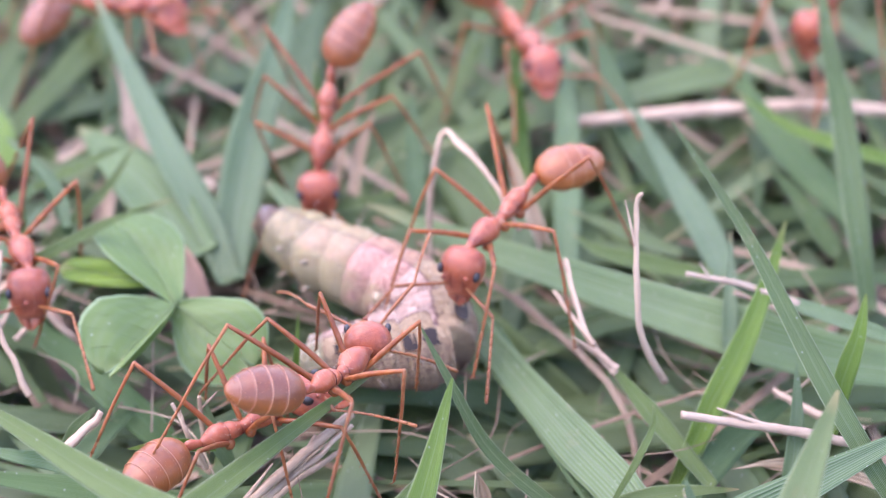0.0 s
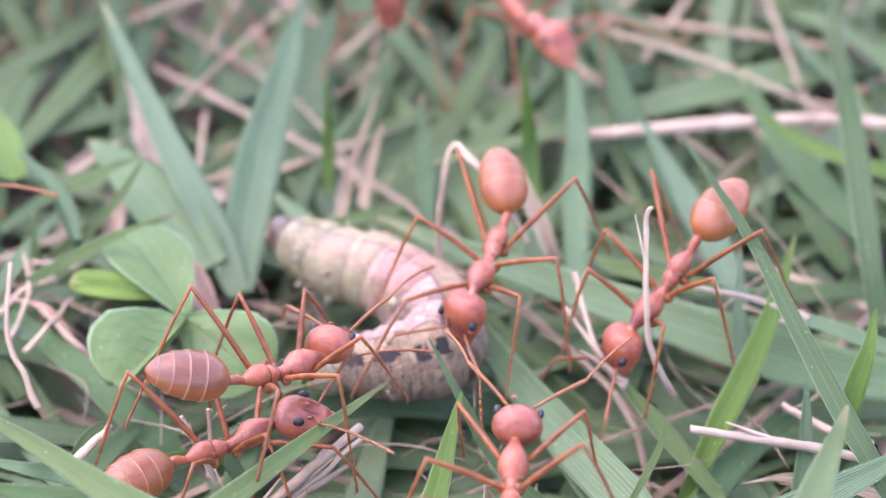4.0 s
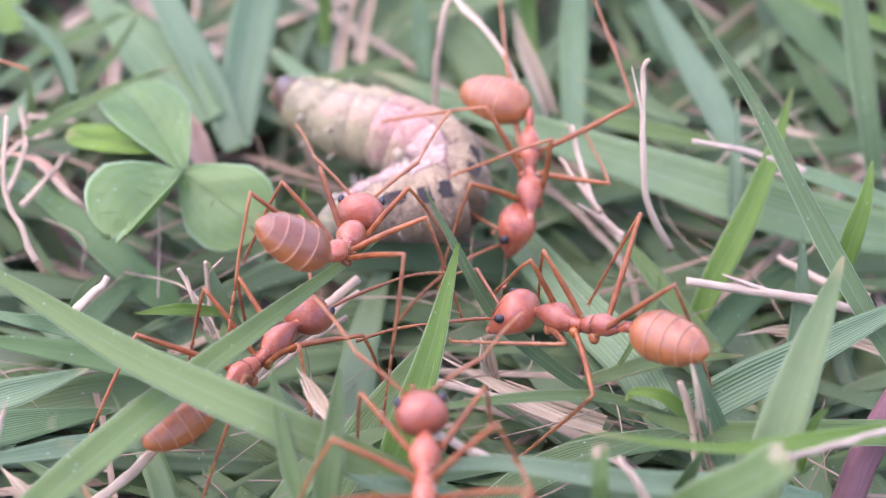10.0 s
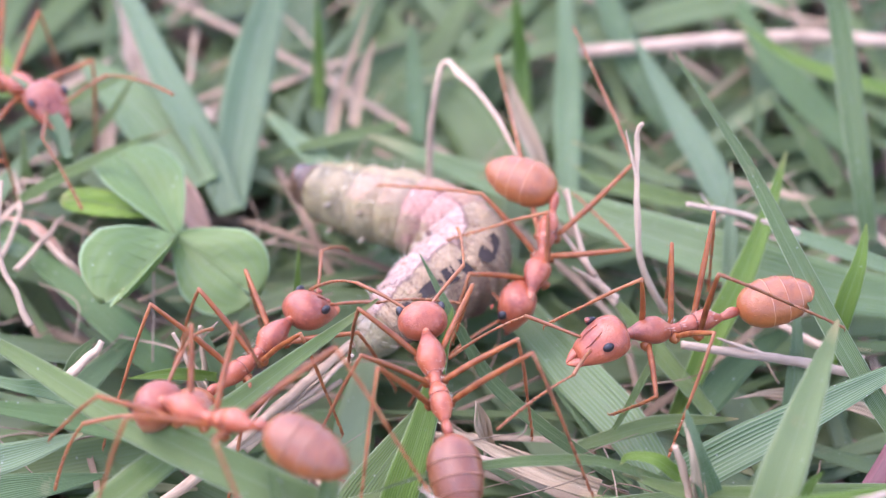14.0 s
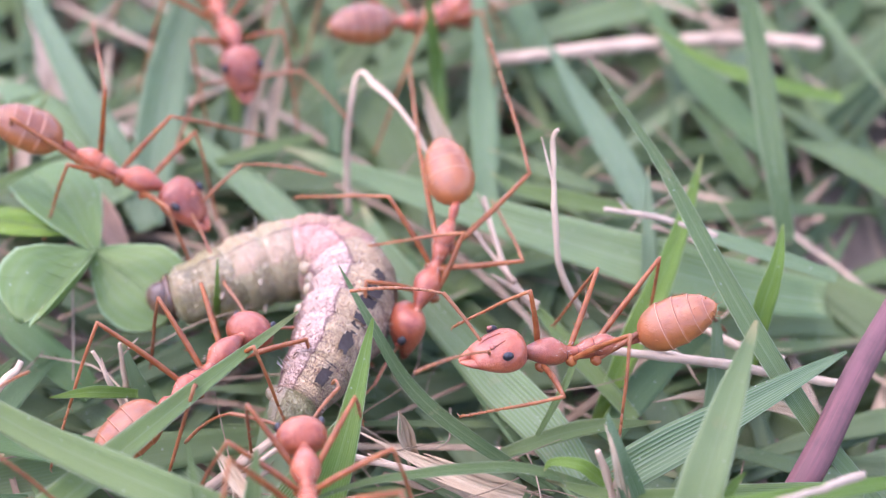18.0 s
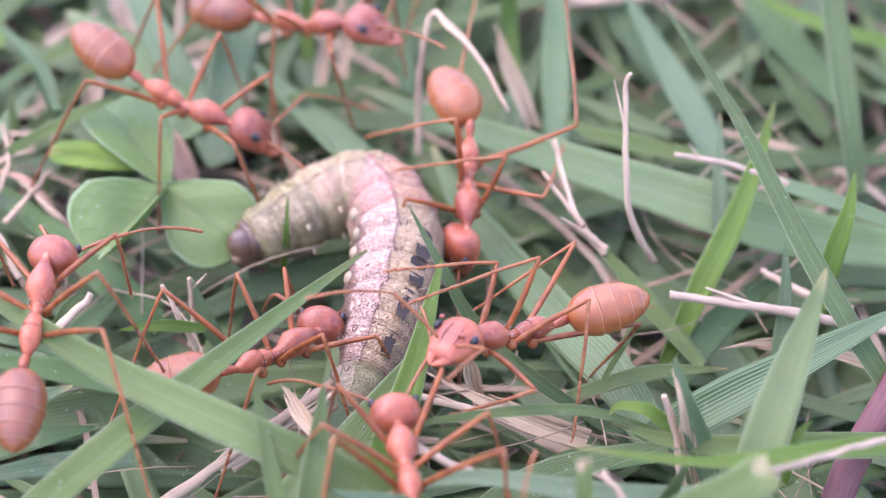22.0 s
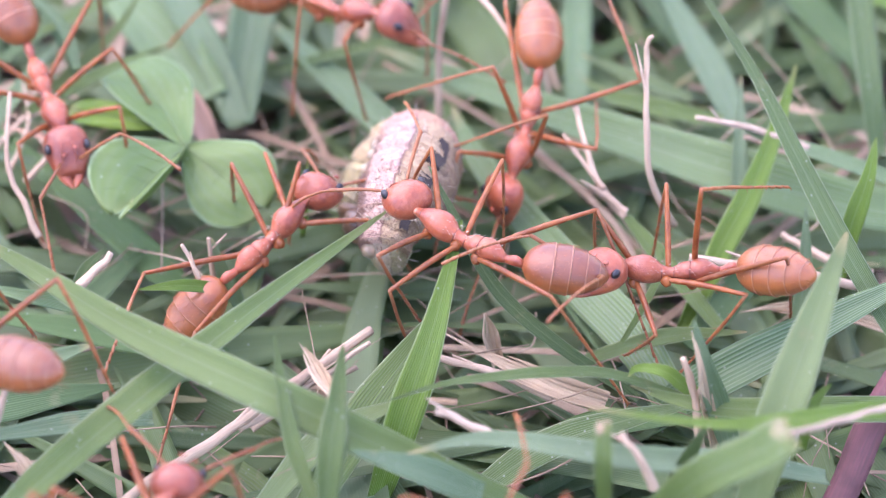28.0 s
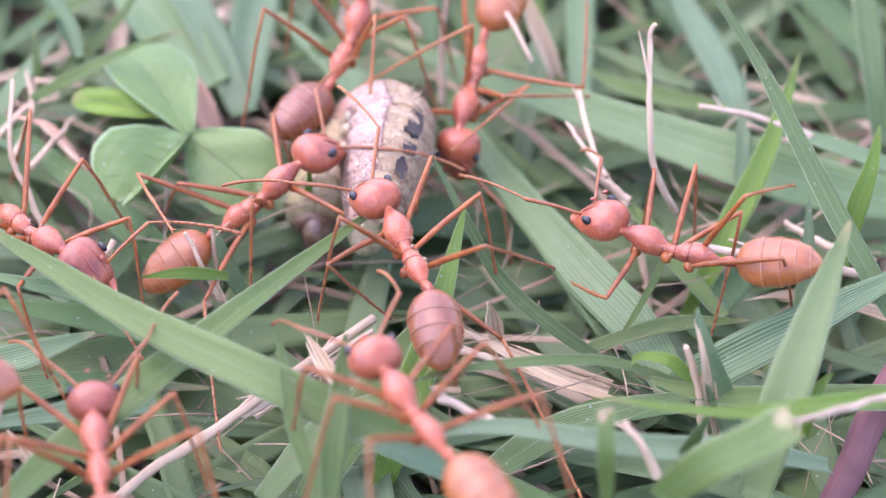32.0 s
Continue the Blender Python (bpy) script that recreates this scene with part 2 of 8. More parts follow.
def chitin(name, colour, deep, rough=0.3, sub=0.25, coat=0.35, sheen=0.0, pits=0.3, through=0.0):
    """Insect skin: faintly mottled, satin, light going in."""
    m = Mat(name)
    obj = m.coords("Object")
    a, b, c = m.noise(obj, 1100.0, 4.0, 0.65), m.noise(obj, 9000.0, 3.0, 0.6), m.noise(obj, 3200.0, 5.0, 0.7)
    tint = m.ramp(m.t.nodes.new("ShaderNodeObjectInfo").outputs["Random"], [(0, (0.82, 0.8, 0.84)), (1, (1.14, 1.1, 1.05))])
    col = m.mix(m.ramp(a, [(0.38, (0, 0, 0)), (0.66, (0.9,) * 3)]), colour, deep)
    col = m.mix(m.ramp(c, [(0.5, (0, 0, 0)), (0.72, (0.6,) * 3)]), col, tuple(min(1.0, 1.12 * q + 0.035) for q in colour))
    col = m.mix(1.0, col, tint, "MULTIPLY")
    pit = m.ramp(m.cells(obj, 14000.0), [(0.0, (1, 1, 1)), (0.4, (0, 0, 0))])
    col = m.mix(m.math("MULTIPLY", pit, 0.4 * pits), col, tuple(0.55 * q for q in deep))
    m.bump(m.math("SUBTRACT", m.math("ADD", b, m.math("MULTIPLY", c, 0.8)), m.math("MULTIPLY", pit, 0.7)), 0.7 * pits, 0.00004)
    m.done(col, m.ramp(b, [(0.3, (rough + 0.06,) * 3), (0.7, (rough + 0.26,) * 3)]), Specular_IOR_Level=0.42, Subsurface_Weight=0.6 * sub, Subsurface_Scale=0.0003, Coat_Weight=0.4 * coat, Coat_Roughness=0.26,
           Sheen_Weight=sheen, Sheen_Roughness=0.4, Sheen_Tint=(1.0, 0.72, 0.66, 1), Subsurface_Radius=(1.0, 0.35, 0.15))
    if through:
        tr = m.node("ShaderNodeBsdfTranslucent")
        m.link(col, tr.inputs[0])
        mx = m.node("ShaderNodeMixShader", Fac=through)
        m.link(m.bsdf.outputs[0], mx.inputs[1])
        m.link(tr.outputs[0], mx.inputs[2])
        m.link(mx.outputs[0], m.t.nodes["Material Output"].inputs[0])
    return m.m


def gaster_material():
    """The abdomen: amber plates that darken towards their hind edges and on the back, paler below."""
    m = Mat("ant_gaster")
    obj = m.coords("Object")
    sep = m.t.nodes.new("ShaderNodeSeparateXYZ")
    m.link(obj, sep.inputs[0])
    along = m.math("MULTIPLY", sep.outputs[0], -1000.0 / SIZE / 2.72)
    wob = m.math("MULTIPLY", m.math("SUBTRACT", m.noise(obj, 1200.0, 3.0), 0.5), 0.05)
    brown, edge = (0.133, 0.0421, 0.0241), (0.0559, 0.0181, 0.012)
    col = m.ramp(m.math("ADD", along, wob), [(0.0, (0.267, 0.0705, 0.0258)), (0.22, brown), (0.32, (0.112, 0.0344, 0.0198)), (0.342, edge), (0.36, brown), (0.52, (0.112, 0.0344, 0.0198)), (0.542, edge),
                                            (0.56, brown), (0.7, (0.112, 0.0344, 0.0198)), (0.724, edge), (0.745, brown), (0.855, (0.112, 0.0344, 0.0198)), (0.874, edge), (0.9, brown), (1.0, edge)])
    amber = m.ramp(m.t.nodes.new("ShaderNodeObjectInfo").outputs["Random"], [(0.1, (0.25,) * 3), (0.8, (0.8,) * 3)])
    col = m.mix(amber, col, (0.275, 0.08, 0.021))
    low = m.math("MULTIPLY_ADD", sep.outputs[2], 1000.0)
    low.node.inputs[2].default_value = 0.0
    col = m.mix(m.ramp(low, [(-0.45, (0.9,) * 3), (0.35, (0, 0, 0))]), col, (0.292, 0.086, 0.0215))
    cloud = m.noise(obj, 1500.0, 4.0, 0.6)
    col = m.mix(m.ramp(cloud, [(0.45, (0, 0, 0)), (0.7, (0.55,) * 3)]), col, (0.0989, 0.031, 0.0206))
    tint = m.ramp(m.t.nodes.new("ShaderNodeObjectInfo").outputs["Random"], [(0, (0.85, 0.82, 0.86)), (1, (1.1, 1.1, 1.02))])
    col = m.mix(1.0, col, tint, "MULTIPLY")
    b = m.noise(obj, 9000.0, 3.0, 0.6)
    m.bump(b, 0.35, 0.00004)
    return m.done(col, m.ramp(b, [(0.3, (0.38,) * 3), (0.7, (0.56,) * 3)]), Specular_IOR_Level=0.42, Subsurface_Weight=0.15, Subsurface_Scale=0.00025, Subsurface_Radius=(1.0, 0.35, 0.12),
                  Coat_Weight=0.3, Coat_Roughness=0.2)


SIZE = 1.06
ant_red = chitin("ant_red", (0.35, 0.0865, 0.0331), (0.175, 0.0368, 0.0184), rough=0.22, sub=0.35, coat=0.5, sheen=0.04, pits=0.5)
ant_head = chitin("ant_head", (0.322, 0.0782, 0.0313), (0.166, 0.035, 0.0184), rough=0.22, sub=0.3, coat=0.5, sheen=0.04, pits=0.6)
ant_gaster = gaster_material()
ant_ring = chitin("ant_ring", (0.46, 0.21, 0.12), (0.36, 0.14, 0.075), coat=0.1)
ant_seam = chitin("ant_seam", (0.118, 0.0279, 0.0151), (0.084, 0.0205, 0.0118), coat=0.1)
ant_leg = chitin("ant_leg", (0.36, 0.115, 0.03), (0.22, 0.06, 0.018), rough=0.24, sub=0.3, coat=0.5, sheen=0.03, through=0.35)
ant_shin = chitin("ant_shin", (0.38, 0.15, 0.055), (0.24, 0.085, 0.034), rough=0.26, sub=0.3, coat=0.4, sheen=0.03, through=0.35)
ant_neck = chitin("ant_neck", (0.42, 0.16, 0.09), (0.3, 0.1, 0.05), sub=0.2)
ant_jaw = chitin("ant_jaw", (0.36, 0.09, 0.03), (0.16, 0.032, 0.016), coat=0.5)
eye_black = chitin("eye_black", (0.012, 0.01, 0.012), (0.02, 0.015, 0.015), rough=0.3, sub=0.0, coat=0.2)


def larva_material(name, band, back, belly, line, lines=0.85, mottle=None, rough=0.55):
    """The hide of a larva: pale band on the flank with curly maroon lines, tan creased back, darker far flank, soft belly."""
    m = Mat(name)
    obj = m.coords("Object")
    sep = m.t.nodes.new("ShaderNodeSeparateXYZ")
    m.link(obj, sep.inputs[0])
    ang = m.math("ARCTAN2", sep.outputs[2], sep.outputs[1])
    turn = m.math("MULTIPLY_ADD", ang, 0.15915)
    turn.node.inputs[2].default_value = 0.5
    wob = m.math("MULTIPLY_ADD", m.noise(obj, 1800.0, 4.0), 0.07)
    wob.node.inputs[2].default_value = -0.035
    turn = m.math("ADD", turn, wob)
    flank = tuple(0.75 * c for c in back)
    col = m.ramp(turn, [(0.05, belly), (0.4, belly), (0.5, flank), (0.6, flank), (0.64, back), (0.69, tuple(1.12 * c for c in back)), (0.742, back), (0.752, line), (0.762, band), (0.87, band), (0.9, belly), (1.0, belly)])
    soft = m.noise(obj, 1100.0, 5.0, 0.65)
    if mottle:
        col = m.mix(m.ramp(soft, [(0.4, (0, 0, 0)), (0.62, (0.85,) * 3)]), col, mottle)
    # curly lines: the level lines of a smooth warped field
    nd = m.node("ShaderNodeTexNoise", Scale=5.4, Detail=1.2, Distortion=0.9)
    m.link(m.scaled(obj, 800, 1000, 1000), nd.inputs["Vector"])
    curl = nd.outputs[0]
    level = m.math("ABSOLUTE", m.math("SINE", m.math("MULTIPLY", curl, 17.0)))
    net = m.ramp(level, [(0.36, (1, 1, 1)), (0.7, (0, 0, 0))])
    patchy = m.ramp(m.noise(obj, 900.0, 4.0), [(0.36, (0.45,) * 3), (0.58, (1.0,) * 3)])
    col = m.mix(m.math("MULTIPLY", net, m.math("MULTIPLY", patchy, 0.85 * lines)), col, line)
    grain = m.noise(obj, 5200.0, 5.0, 0.7)
    col = m.mix(m.ramp(grain, [(0.5, (0, 0, 0)), (0.68, (0.6 * lines,) * 3)]), col, tuple(0.5 * p + 0.5 * q for p, q in zip(line, back)))
    # folds across the body, and broken dashes along the back
    warp = m.math("MULTIPLY", m.noise(obj, 1300.0, 2.0), 2.2)
    seam = m.math("ABSOLUTE", m.math("SINE", m.math("ADD", m.math("MULTIPLY", sep.outputs[0], 8200.0), warp)))
    cut = m.ramp(seam, [(0.0, (1, 1, 1)), (0.06, (0.7, 0.7, 0.7)), (0.15, (0, 0, 0))])
    col = m.mix(m.math("MULTIPLY", cut, m.math("MULTIPLY", patchy, 0.85 * lines ** 2)), col, tuple(0.6 * c for c in line))
    dash = m.math("ABSOLUTE", m.math("SINE", m.math("ADD", m.math("MULTIPLY", turn, 95.0), warp)))
    run = m.ramp(dash, [(0.0, (1, 1, 1)), (0.2, (0, 0, 0))])
    col = m.mix(m.math("MULTIPLY", run, m.math("MULTIPLY", m.ramp(soft, [(0.45, (0, 0, 0)), (0.6, (1, 1, 1))]), 0.7 * lines)), col, line)
    speck = m.ramp(m.cells(obj, 5200.0), [(0.1, (0.8,) * 3), (0.2, (0, 0, 0))])
    col = m.mix(m.math("MULTIPLY", speck, m.ramp(soft, [(0.5, (0, 0, 0)), (0.6, (1, 1, 1))])), col, tuple(min(0.85, 1.35 * c) for c in band))
    high = m.math("SUBTRACT", m.math("ADD", m.math("MULTIPLY", level, 0.5), m.math("MULTIPLY", m.noise(obj, 6000.0, 3.0), 0.7)), m.math("MULTIPLY", cut, 0.9 * lines))
    m.bump(high, 0.9, 0.00011)
    return m.done(col, rough, Specular_IOR_Level=0.45, Subsurface_Weight=0.2, Subsurface_Scale=0.0005, Subsurface_Radius=(1.0, 0.6, 0.4), Coat_Weight=0.25 if rough < 0.5 else 0.08, Coat_Roughness=0.18)


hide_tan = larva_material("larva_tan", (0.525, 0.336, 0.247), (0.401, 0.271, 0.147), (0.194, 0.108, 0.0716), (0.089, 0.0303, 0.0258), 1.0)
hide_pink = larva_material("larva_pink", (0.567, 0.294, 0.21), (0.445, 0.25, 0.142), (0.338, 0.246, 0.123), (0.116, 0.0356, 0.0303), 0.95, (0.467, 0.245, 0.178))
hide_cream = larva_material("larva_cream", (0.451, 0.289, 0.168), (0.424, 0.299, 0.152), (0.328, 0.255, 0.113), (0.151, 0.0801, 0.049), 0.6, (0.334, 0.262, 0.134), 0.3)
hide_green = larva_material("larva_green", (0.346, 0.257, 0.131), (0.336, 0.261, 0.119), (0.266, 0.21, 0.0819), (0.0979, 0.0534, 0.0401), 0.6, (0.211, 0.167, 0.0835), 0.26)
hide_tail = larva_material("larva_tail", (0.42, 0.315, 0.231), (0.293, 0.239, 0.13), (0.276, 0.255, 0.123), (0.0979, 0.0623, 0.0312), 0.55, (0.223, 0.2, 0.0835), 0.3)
larva_head = chitin("larva_head", (0.17, 0.1, 0.05), (0.02, 0.012, 0.012), rough=0.28, sub=0.1)
larva_face = chitin("larva_face", (0.15, 0.08, 0.04), (0.02, 0.012, 0.012), rough=0.2, sub=0.2, coat=0.7)
larva_black = chitin("larva_black", (0.022, 0.014, 0.011), (0.04, 0.028, 0.022), rough=0.7, sub=0.0, coat=0.0)
larva_leg = chitin("larva_leg", (0.27, 0.21, 0.125), (0.2, 0.14, 0.075), sub=0.3)
hair_pale = chitin("hair_pale", (0.6, 0.5, 0.4), (0.5, 0.4, 0.3), sub=0.0)
clover_leaf = leaf_material("clover_leaf", (0.125, 0.195, 0.055), (0.15, 0.22, 0.07), (0.165, 0.235, 0.085), gloss=0.4, blotch=(0.19, 0.25, 0.08), veins=9.0, relief=0.1, rim=(0.27, 0.36, 0.17), through=0.4, sharp=1.6)
# brighter copy of clover_leaf, with light shining through put into its colour
clover_backlit = leaf_material("clover_backlit", (0.2, 0.3, 0.05), (0.22, 0.32, 0.06), (0.25, 0.35, 0.1), gloss=0.3, veins=9.0, relief=0.1, through=0.5, sharp=1.6)
clover_vein = leaf_material("clover_vein", (0.16, 0.235, 0.085), (0.18, 0.25, 0.1), (0.2, 0.27, 0.12), gloss=0.3, through=0.3)


# ---- mesh helpers (millimetres in, metres out) ----
def part(name, bm, material, parent=None, label=""):
    me = bpy.data.meshes.new(name)
    for fc in bm.faces:
        fc.smooth = True
    bm.to_mesh(me)
    bm.free()
    me.materials.append(material)
    ob = new(name, me)
    if parent is not None:
        ob.parent = parent
    return tagged(ob, label)


def rings(bm, loops, closed=True, caps=True, uvs=None):
    """Skin a row of vertex loops; caps the ends with a fan to their middle."""
    rows = [[bm.verts.new([c * MM for c in p]) for p in loop] for loop in loops]
    uv = bm.loops.layers.uv.verify()
    k = len(rows[0])
    for i in range(len(rows) - 1):
        for j in range(k if closed else k - 1):
            q = (j + 1) % k
            face = bm.faces.new((rows[i][j], rows[i][q], rows[i + 1][q], rows[i + 1][j]))
            if uvs:
                for lp, (a, b) in zip(face.loops, ((i, j), (i, q), (i + 1, q), (i + 1, j))):
                    lp[uv].uv = (uvs[b], a / (len(rows) - 1))
    if caps and closed:
        for row, way in ((rows[0], -1), (rows[-1], 1)):
            mid = bm.verts.new(sum((v.co for v in row), Vector()) / k)
            for j in range(k):
                tri = (row[j], row[(j + 1) % k], mid)
                bm.faces.new(tri if way > 0 else tri[::-1])
    return bm


def turned(profile, seg=18, bm=None):
    """A body along x: rows of x, half width y, rise above, drop below, centre z."""
    bm = bm or bmesh.new()
    loops = []
    for x, ry, up, dn, cz in profile:
        loop = []
        for j in range(seg):
            a = 2 * math.pi * j / seg
            s = math.sin(a)
            loop.append((x, ry * math.cos(a), cz + (up if s > 0 else dn) * s))
        loops.append(loop)
    return rings(bm, loops)


def smooth_path(points, count):
    p = [Vector(q) for q in points]
    p = [2 * p[0] - p[1]] + p + [2 * p[-1] - p[-2]]
    out = []
    for s in range(count):
        w = s / (count - 1) * (len(p) - 3)
        i = min(int(w), len(p) - 4)
        w -= i
        a, b, c, d = p[i:i + 4]
        out.append(0.5 * (2 * b + (c - a) * w + (2 * a - 5 * b + 4 * c - d) * w * w + (3 * b - a - 3 * c + d) * w ** 3))
    return out


def tube(points, radii, seg=8, count=None, bm=None):
    """A round rod along a smooth path with radii given at even steps."""
    bm = bm or bmesh.new()
    count = count or 3 * len(points)
    path = smooth_path(points, count)
    loops, side = [], None
    for i, p in enumerate(path):
        tan = (path[min(i + 1, count - 1)] - path[max(i - 1, 0)]).normalized()
        ref = side.cross(tan) if side else (Vector((0, 0, 1)) if abs(tan.z) < 0.9 else Vector((1, 0, 0)))
        side = tan.cross(ref).normalized() if not side else (side - tan * side.dot(tan)).normalized()
        up = side.cross(tan)
        r = float(np.interp(i / (count - 1), np.linspace(0, 1, len(radii)), radii))
        loops.append([p + r * (side * math.cos(2 * math.pi * j / seg) + up * math.sin(2 * math.pi * j / seg)) for j in range(seg)])
    return rings(bm, loops, uvs=[j / seg for j in range(seg)])


def strip(bm, path, width, normal, fold, thick, cut=False, rng=random, seg=7, root=0.7, tip=0.03):
    """A folded grass blade with a keel, a real thickness and a tapering tip."""
    n = len(path)
    loops = []
    xs = np.linspace(-1, 1, seg)
    twist = rng.uniform(-0.5, 0.5)
    for i, p in enumerate(path):
        s = i / (n - 1)
        tan = (path[min(i + 1, n - 1)] - path[max(i - 1, 0)]).normalized()
        nor = (normal - tan * normal.dot(tan)).normalized()
        nor = Matrix.Rotation(twist * (s - 0.5), 3, tan) @ nor
        side = tan.cross(nor)
        taper = min(1.0, root + s * (1 - root) / 0.3) * (1.0 if cut else min(1.0, ((1 - s) / 0.55 + tip)) ** 0.75)
        if cut and s > 0.97:
            taper *= 0.85
        w = 0.5 * width * taper
        t = thick * (0.4 + 0.6 * taper)
        top = [p + side * (x * w) + nor * (fold * w * abs(x) + 0.04 * w * math.cos(6.28 * x * 2)) for x in xs]
        low = [q - nor * t * (1.2 - 0.9 * abs(x)) for q, x in zip(top, xs)]
        loops.append(top + low[::-1])
    us = [0.5 + 0.5 * x for x in xs]
    return rings(bm, loops, uvs=us + us[::-1])


VIEW_UP = Vector((0.1, -0.45, 0.9))
plants = {}


def plant_at(point):
    """The grass plant that roots nearest to a blade's foot."""
    key = (round(point[0] / 9), round(point[1] / 9))
    if key not in plants:
        plants[key] = tagged(new("grass_plant"), "grass plant with long green blades in the lawn", "grass", "grass plants")
        plants[key].location = (key[0] * 9 * MM, key[1] * 9 * MM, -4.5 * MM)
    return plants[key]


blade_rng = random.Random(4)


def blade(points, width, material, name, label, category, cut=False, flip=False, fold=None, thick=0.06, tip=0.03):
    tan = (Vector(points[-1]) - Vector(points[0])).normalized()
    normal = VIEW_UP + Vector((blade_rng.uniform(-0.4, 0.4), blade_rng.uniform(-0.3, 0.3), 0))
    if abs(tan.dot(normal.normalized())) > 0.9:
        normal = Vector((0.2, -1, 0.2))
    bm = strip(bmesh.new(), smooth_path(points[::-1] if flip else points, 22), width, normal,
               blade_rng.uniform(0.12, 0.4) if fold is None else fold, thick, cut, blade_rng, tip=tip)
    if name != "blade":
        return tagged(part(name, bm, material), label, category)
    root = plant_at(points[0])
    bm.transform(Matrix.Translation(-root.location))
    return part(name, bm, material, root, label)


def green(points, width, cut=False, flip=False):
    ob = blade(points, width, grass_green, "blade",
               "fresh green grass blade with a cut dry tip" if cut else "fresh green grass blade with fine parallel veins", "grass", cut, flip)
    if cut:
        tip = Vector(points[-1])
        back = (Vector(points[-2]) - tip).normalized()
        side = back.cross(VIEW_UP).normalized()
        bm = bmesh.new()
        for k in range(7):
            a = tip + side * width * 0.12 * (k - 3)
            tube([a + back * 0.5, a + back * 0.1, a - back * (0.05 + 0.12 * blade_rng.random())], [0.045, 0.04, 0.015], 5, 5, bm)
        bm.transform(Matrix.Translation(-ob.parent.location))
        part("cut_end", bm, straw, ob, "frayed straw-coloured cut end")
    return ob


def fresh(points, width, flip=False):
    return blade(points, width, grass_fresh, "blade", "young yellow-green grass blade with pale margins", "grass", False, flip)


def pale(points, width, flip=False):
    return blade(points, width, grass_pale, "blade", "broad bluish-green grass blade in the turf", "grass", False, flip)


def dark(points, width, flip=False):
    return blade(points, width, grass_dark, "blade", "grass blade lying low in the turf, its shade put into a darker green", "grass", False, flip)


def rod(points, width, white=False):
    return straw_piece(points, width, False, True, white)


def straw_piece(points, width, flip=False, whole=False, white=False):
    if width < 0.5 or whole:
        n = len(points) + 3
        path = smooth_path(points, n)
        path = [p + Vector((blade_rng.uniform(-1, 1), blade_rng.uniform(-1, 1), blade_rng.uniform(-1, 1))) * 0.045 for p in path]
        radii = [0.5 * width * blade_rng.uniform(0.88, 1.1) * (1 - (0.15 if whole else 0.45) * k / (n - 1)) for k in range(n)]
        body = tube(path, radii, 10, 44)
        for v in body.verts:
            v.co += Vector((noise.noise(v.co * 1800), noise.noise(v.co * 1800 + Vector((5, 0, 0))), noise.noise(v.co * 1800 + Vector((0, 5, 0))))) * 0.12 * width * MM
        stem = tagged(part("dry_straw", body, straw_white if white else straw_rod),
                      "bleached whitish straw stalk with a broken end" if white else "thin dry straw-coloured stalk with a broken end", "straw")
        if blade_rng.random() < 0.6:
            k = blade_rng.randrange(n // 2, n - 1)
            tip = path[k] + (path[-1] - path[k - 1]) * 0.35 + Vector((blade_rng.uniform(-0.7, 0.7), 0.1, blade_rng.uniform(0.1, 0.6)))
            part("splinter", tube([path[k], (path[k] + tip) / 2, tip], [radii[k] * 0.7, radii[k] * 0.5, radii[k] * 0.2], 6, 8), straw_white if white else straw_rod, stem)
        return stem
    # a split sheath: fibres of uneven length side by side, pointed at the tip
    path = smooth_path(points[::-1] if flip else points, 20)
    tan = (path[-1] - path[0]).normalized()
    nor = (VIEW_UP - tan * VIEW_UP.dot(tan)).normalized()
    side = tan.cross(nor)
    count = max(4, int(width / 0.13))
    root = tagged(new("split_straw"), "bleached whitish grass sheath, split into fibres" if white else "dry tan grass sheath, split into fibres", "straw")
    root.location = path[0] * MM
    for k in range(count):
        q = 2 * (k + 0.5) / count - 1
        first = blade_rng.randrange(0, 3)
        last = 20 - int(13 * abs(q) ** 1.5 * blade_rng.uniform(0.2, 1.0)) - blade_rng.randrange(0, 3)
        sway = blade_rng.uniform(-0.3, 0.3)
        run = []
        for i in range(first, last):
            w = i / 19
            shut = 1 - 0.75 * max(0.0, w - 0.55) / 0.45
            run.append(path[i] + side * (q * 0.5 * width * shut + 0.03 * math.sin(9 * w + k)) + nor * (0.3 * width * (q * q - 0.5) * shut + sway * max(0.0, w - 0.7)))
        bm = strip(bmesh.new(), run, width / count * blade_rng.uniform(1.1, 1.7), nor + side * (-0.9 * q + blade_rng.uniform(-0.3, 0.3)), 0.3, 0.05, False, blade_rng, 3, 0.8)
        bm.transform(Matrix.Translation(-root.location))
        part("fibre", bm, straw_white if white else straw_fibre, root)
    return root


def brown(points, width):
    return blade(points, width, brown_leaf, "dead_leaf", "curled dead orange-brown leaf behind the clover", "leaf", False, False, 0.5)


def purple(points, width):
    ob = tagged(part("grass_shoot", tube(points, [0.46, 0.52, 0.54, 0.52, 0.48, 0.38], 14, 26), purple_stem), "thick purple grass shoot rising from the turf", "grass")
    return ob


# ---- ground ----
def ground_height(x, y):
    near = math.exp(-(x * x + y * y) / 60 ** 2)
    return near * (0.5 * noise.noise(Vector((x * 0.15, y * 0.15, 0))) + 0.25 * noise.noise(Vector((x * 0.6, y * 0.6, 3)))) - 4.6


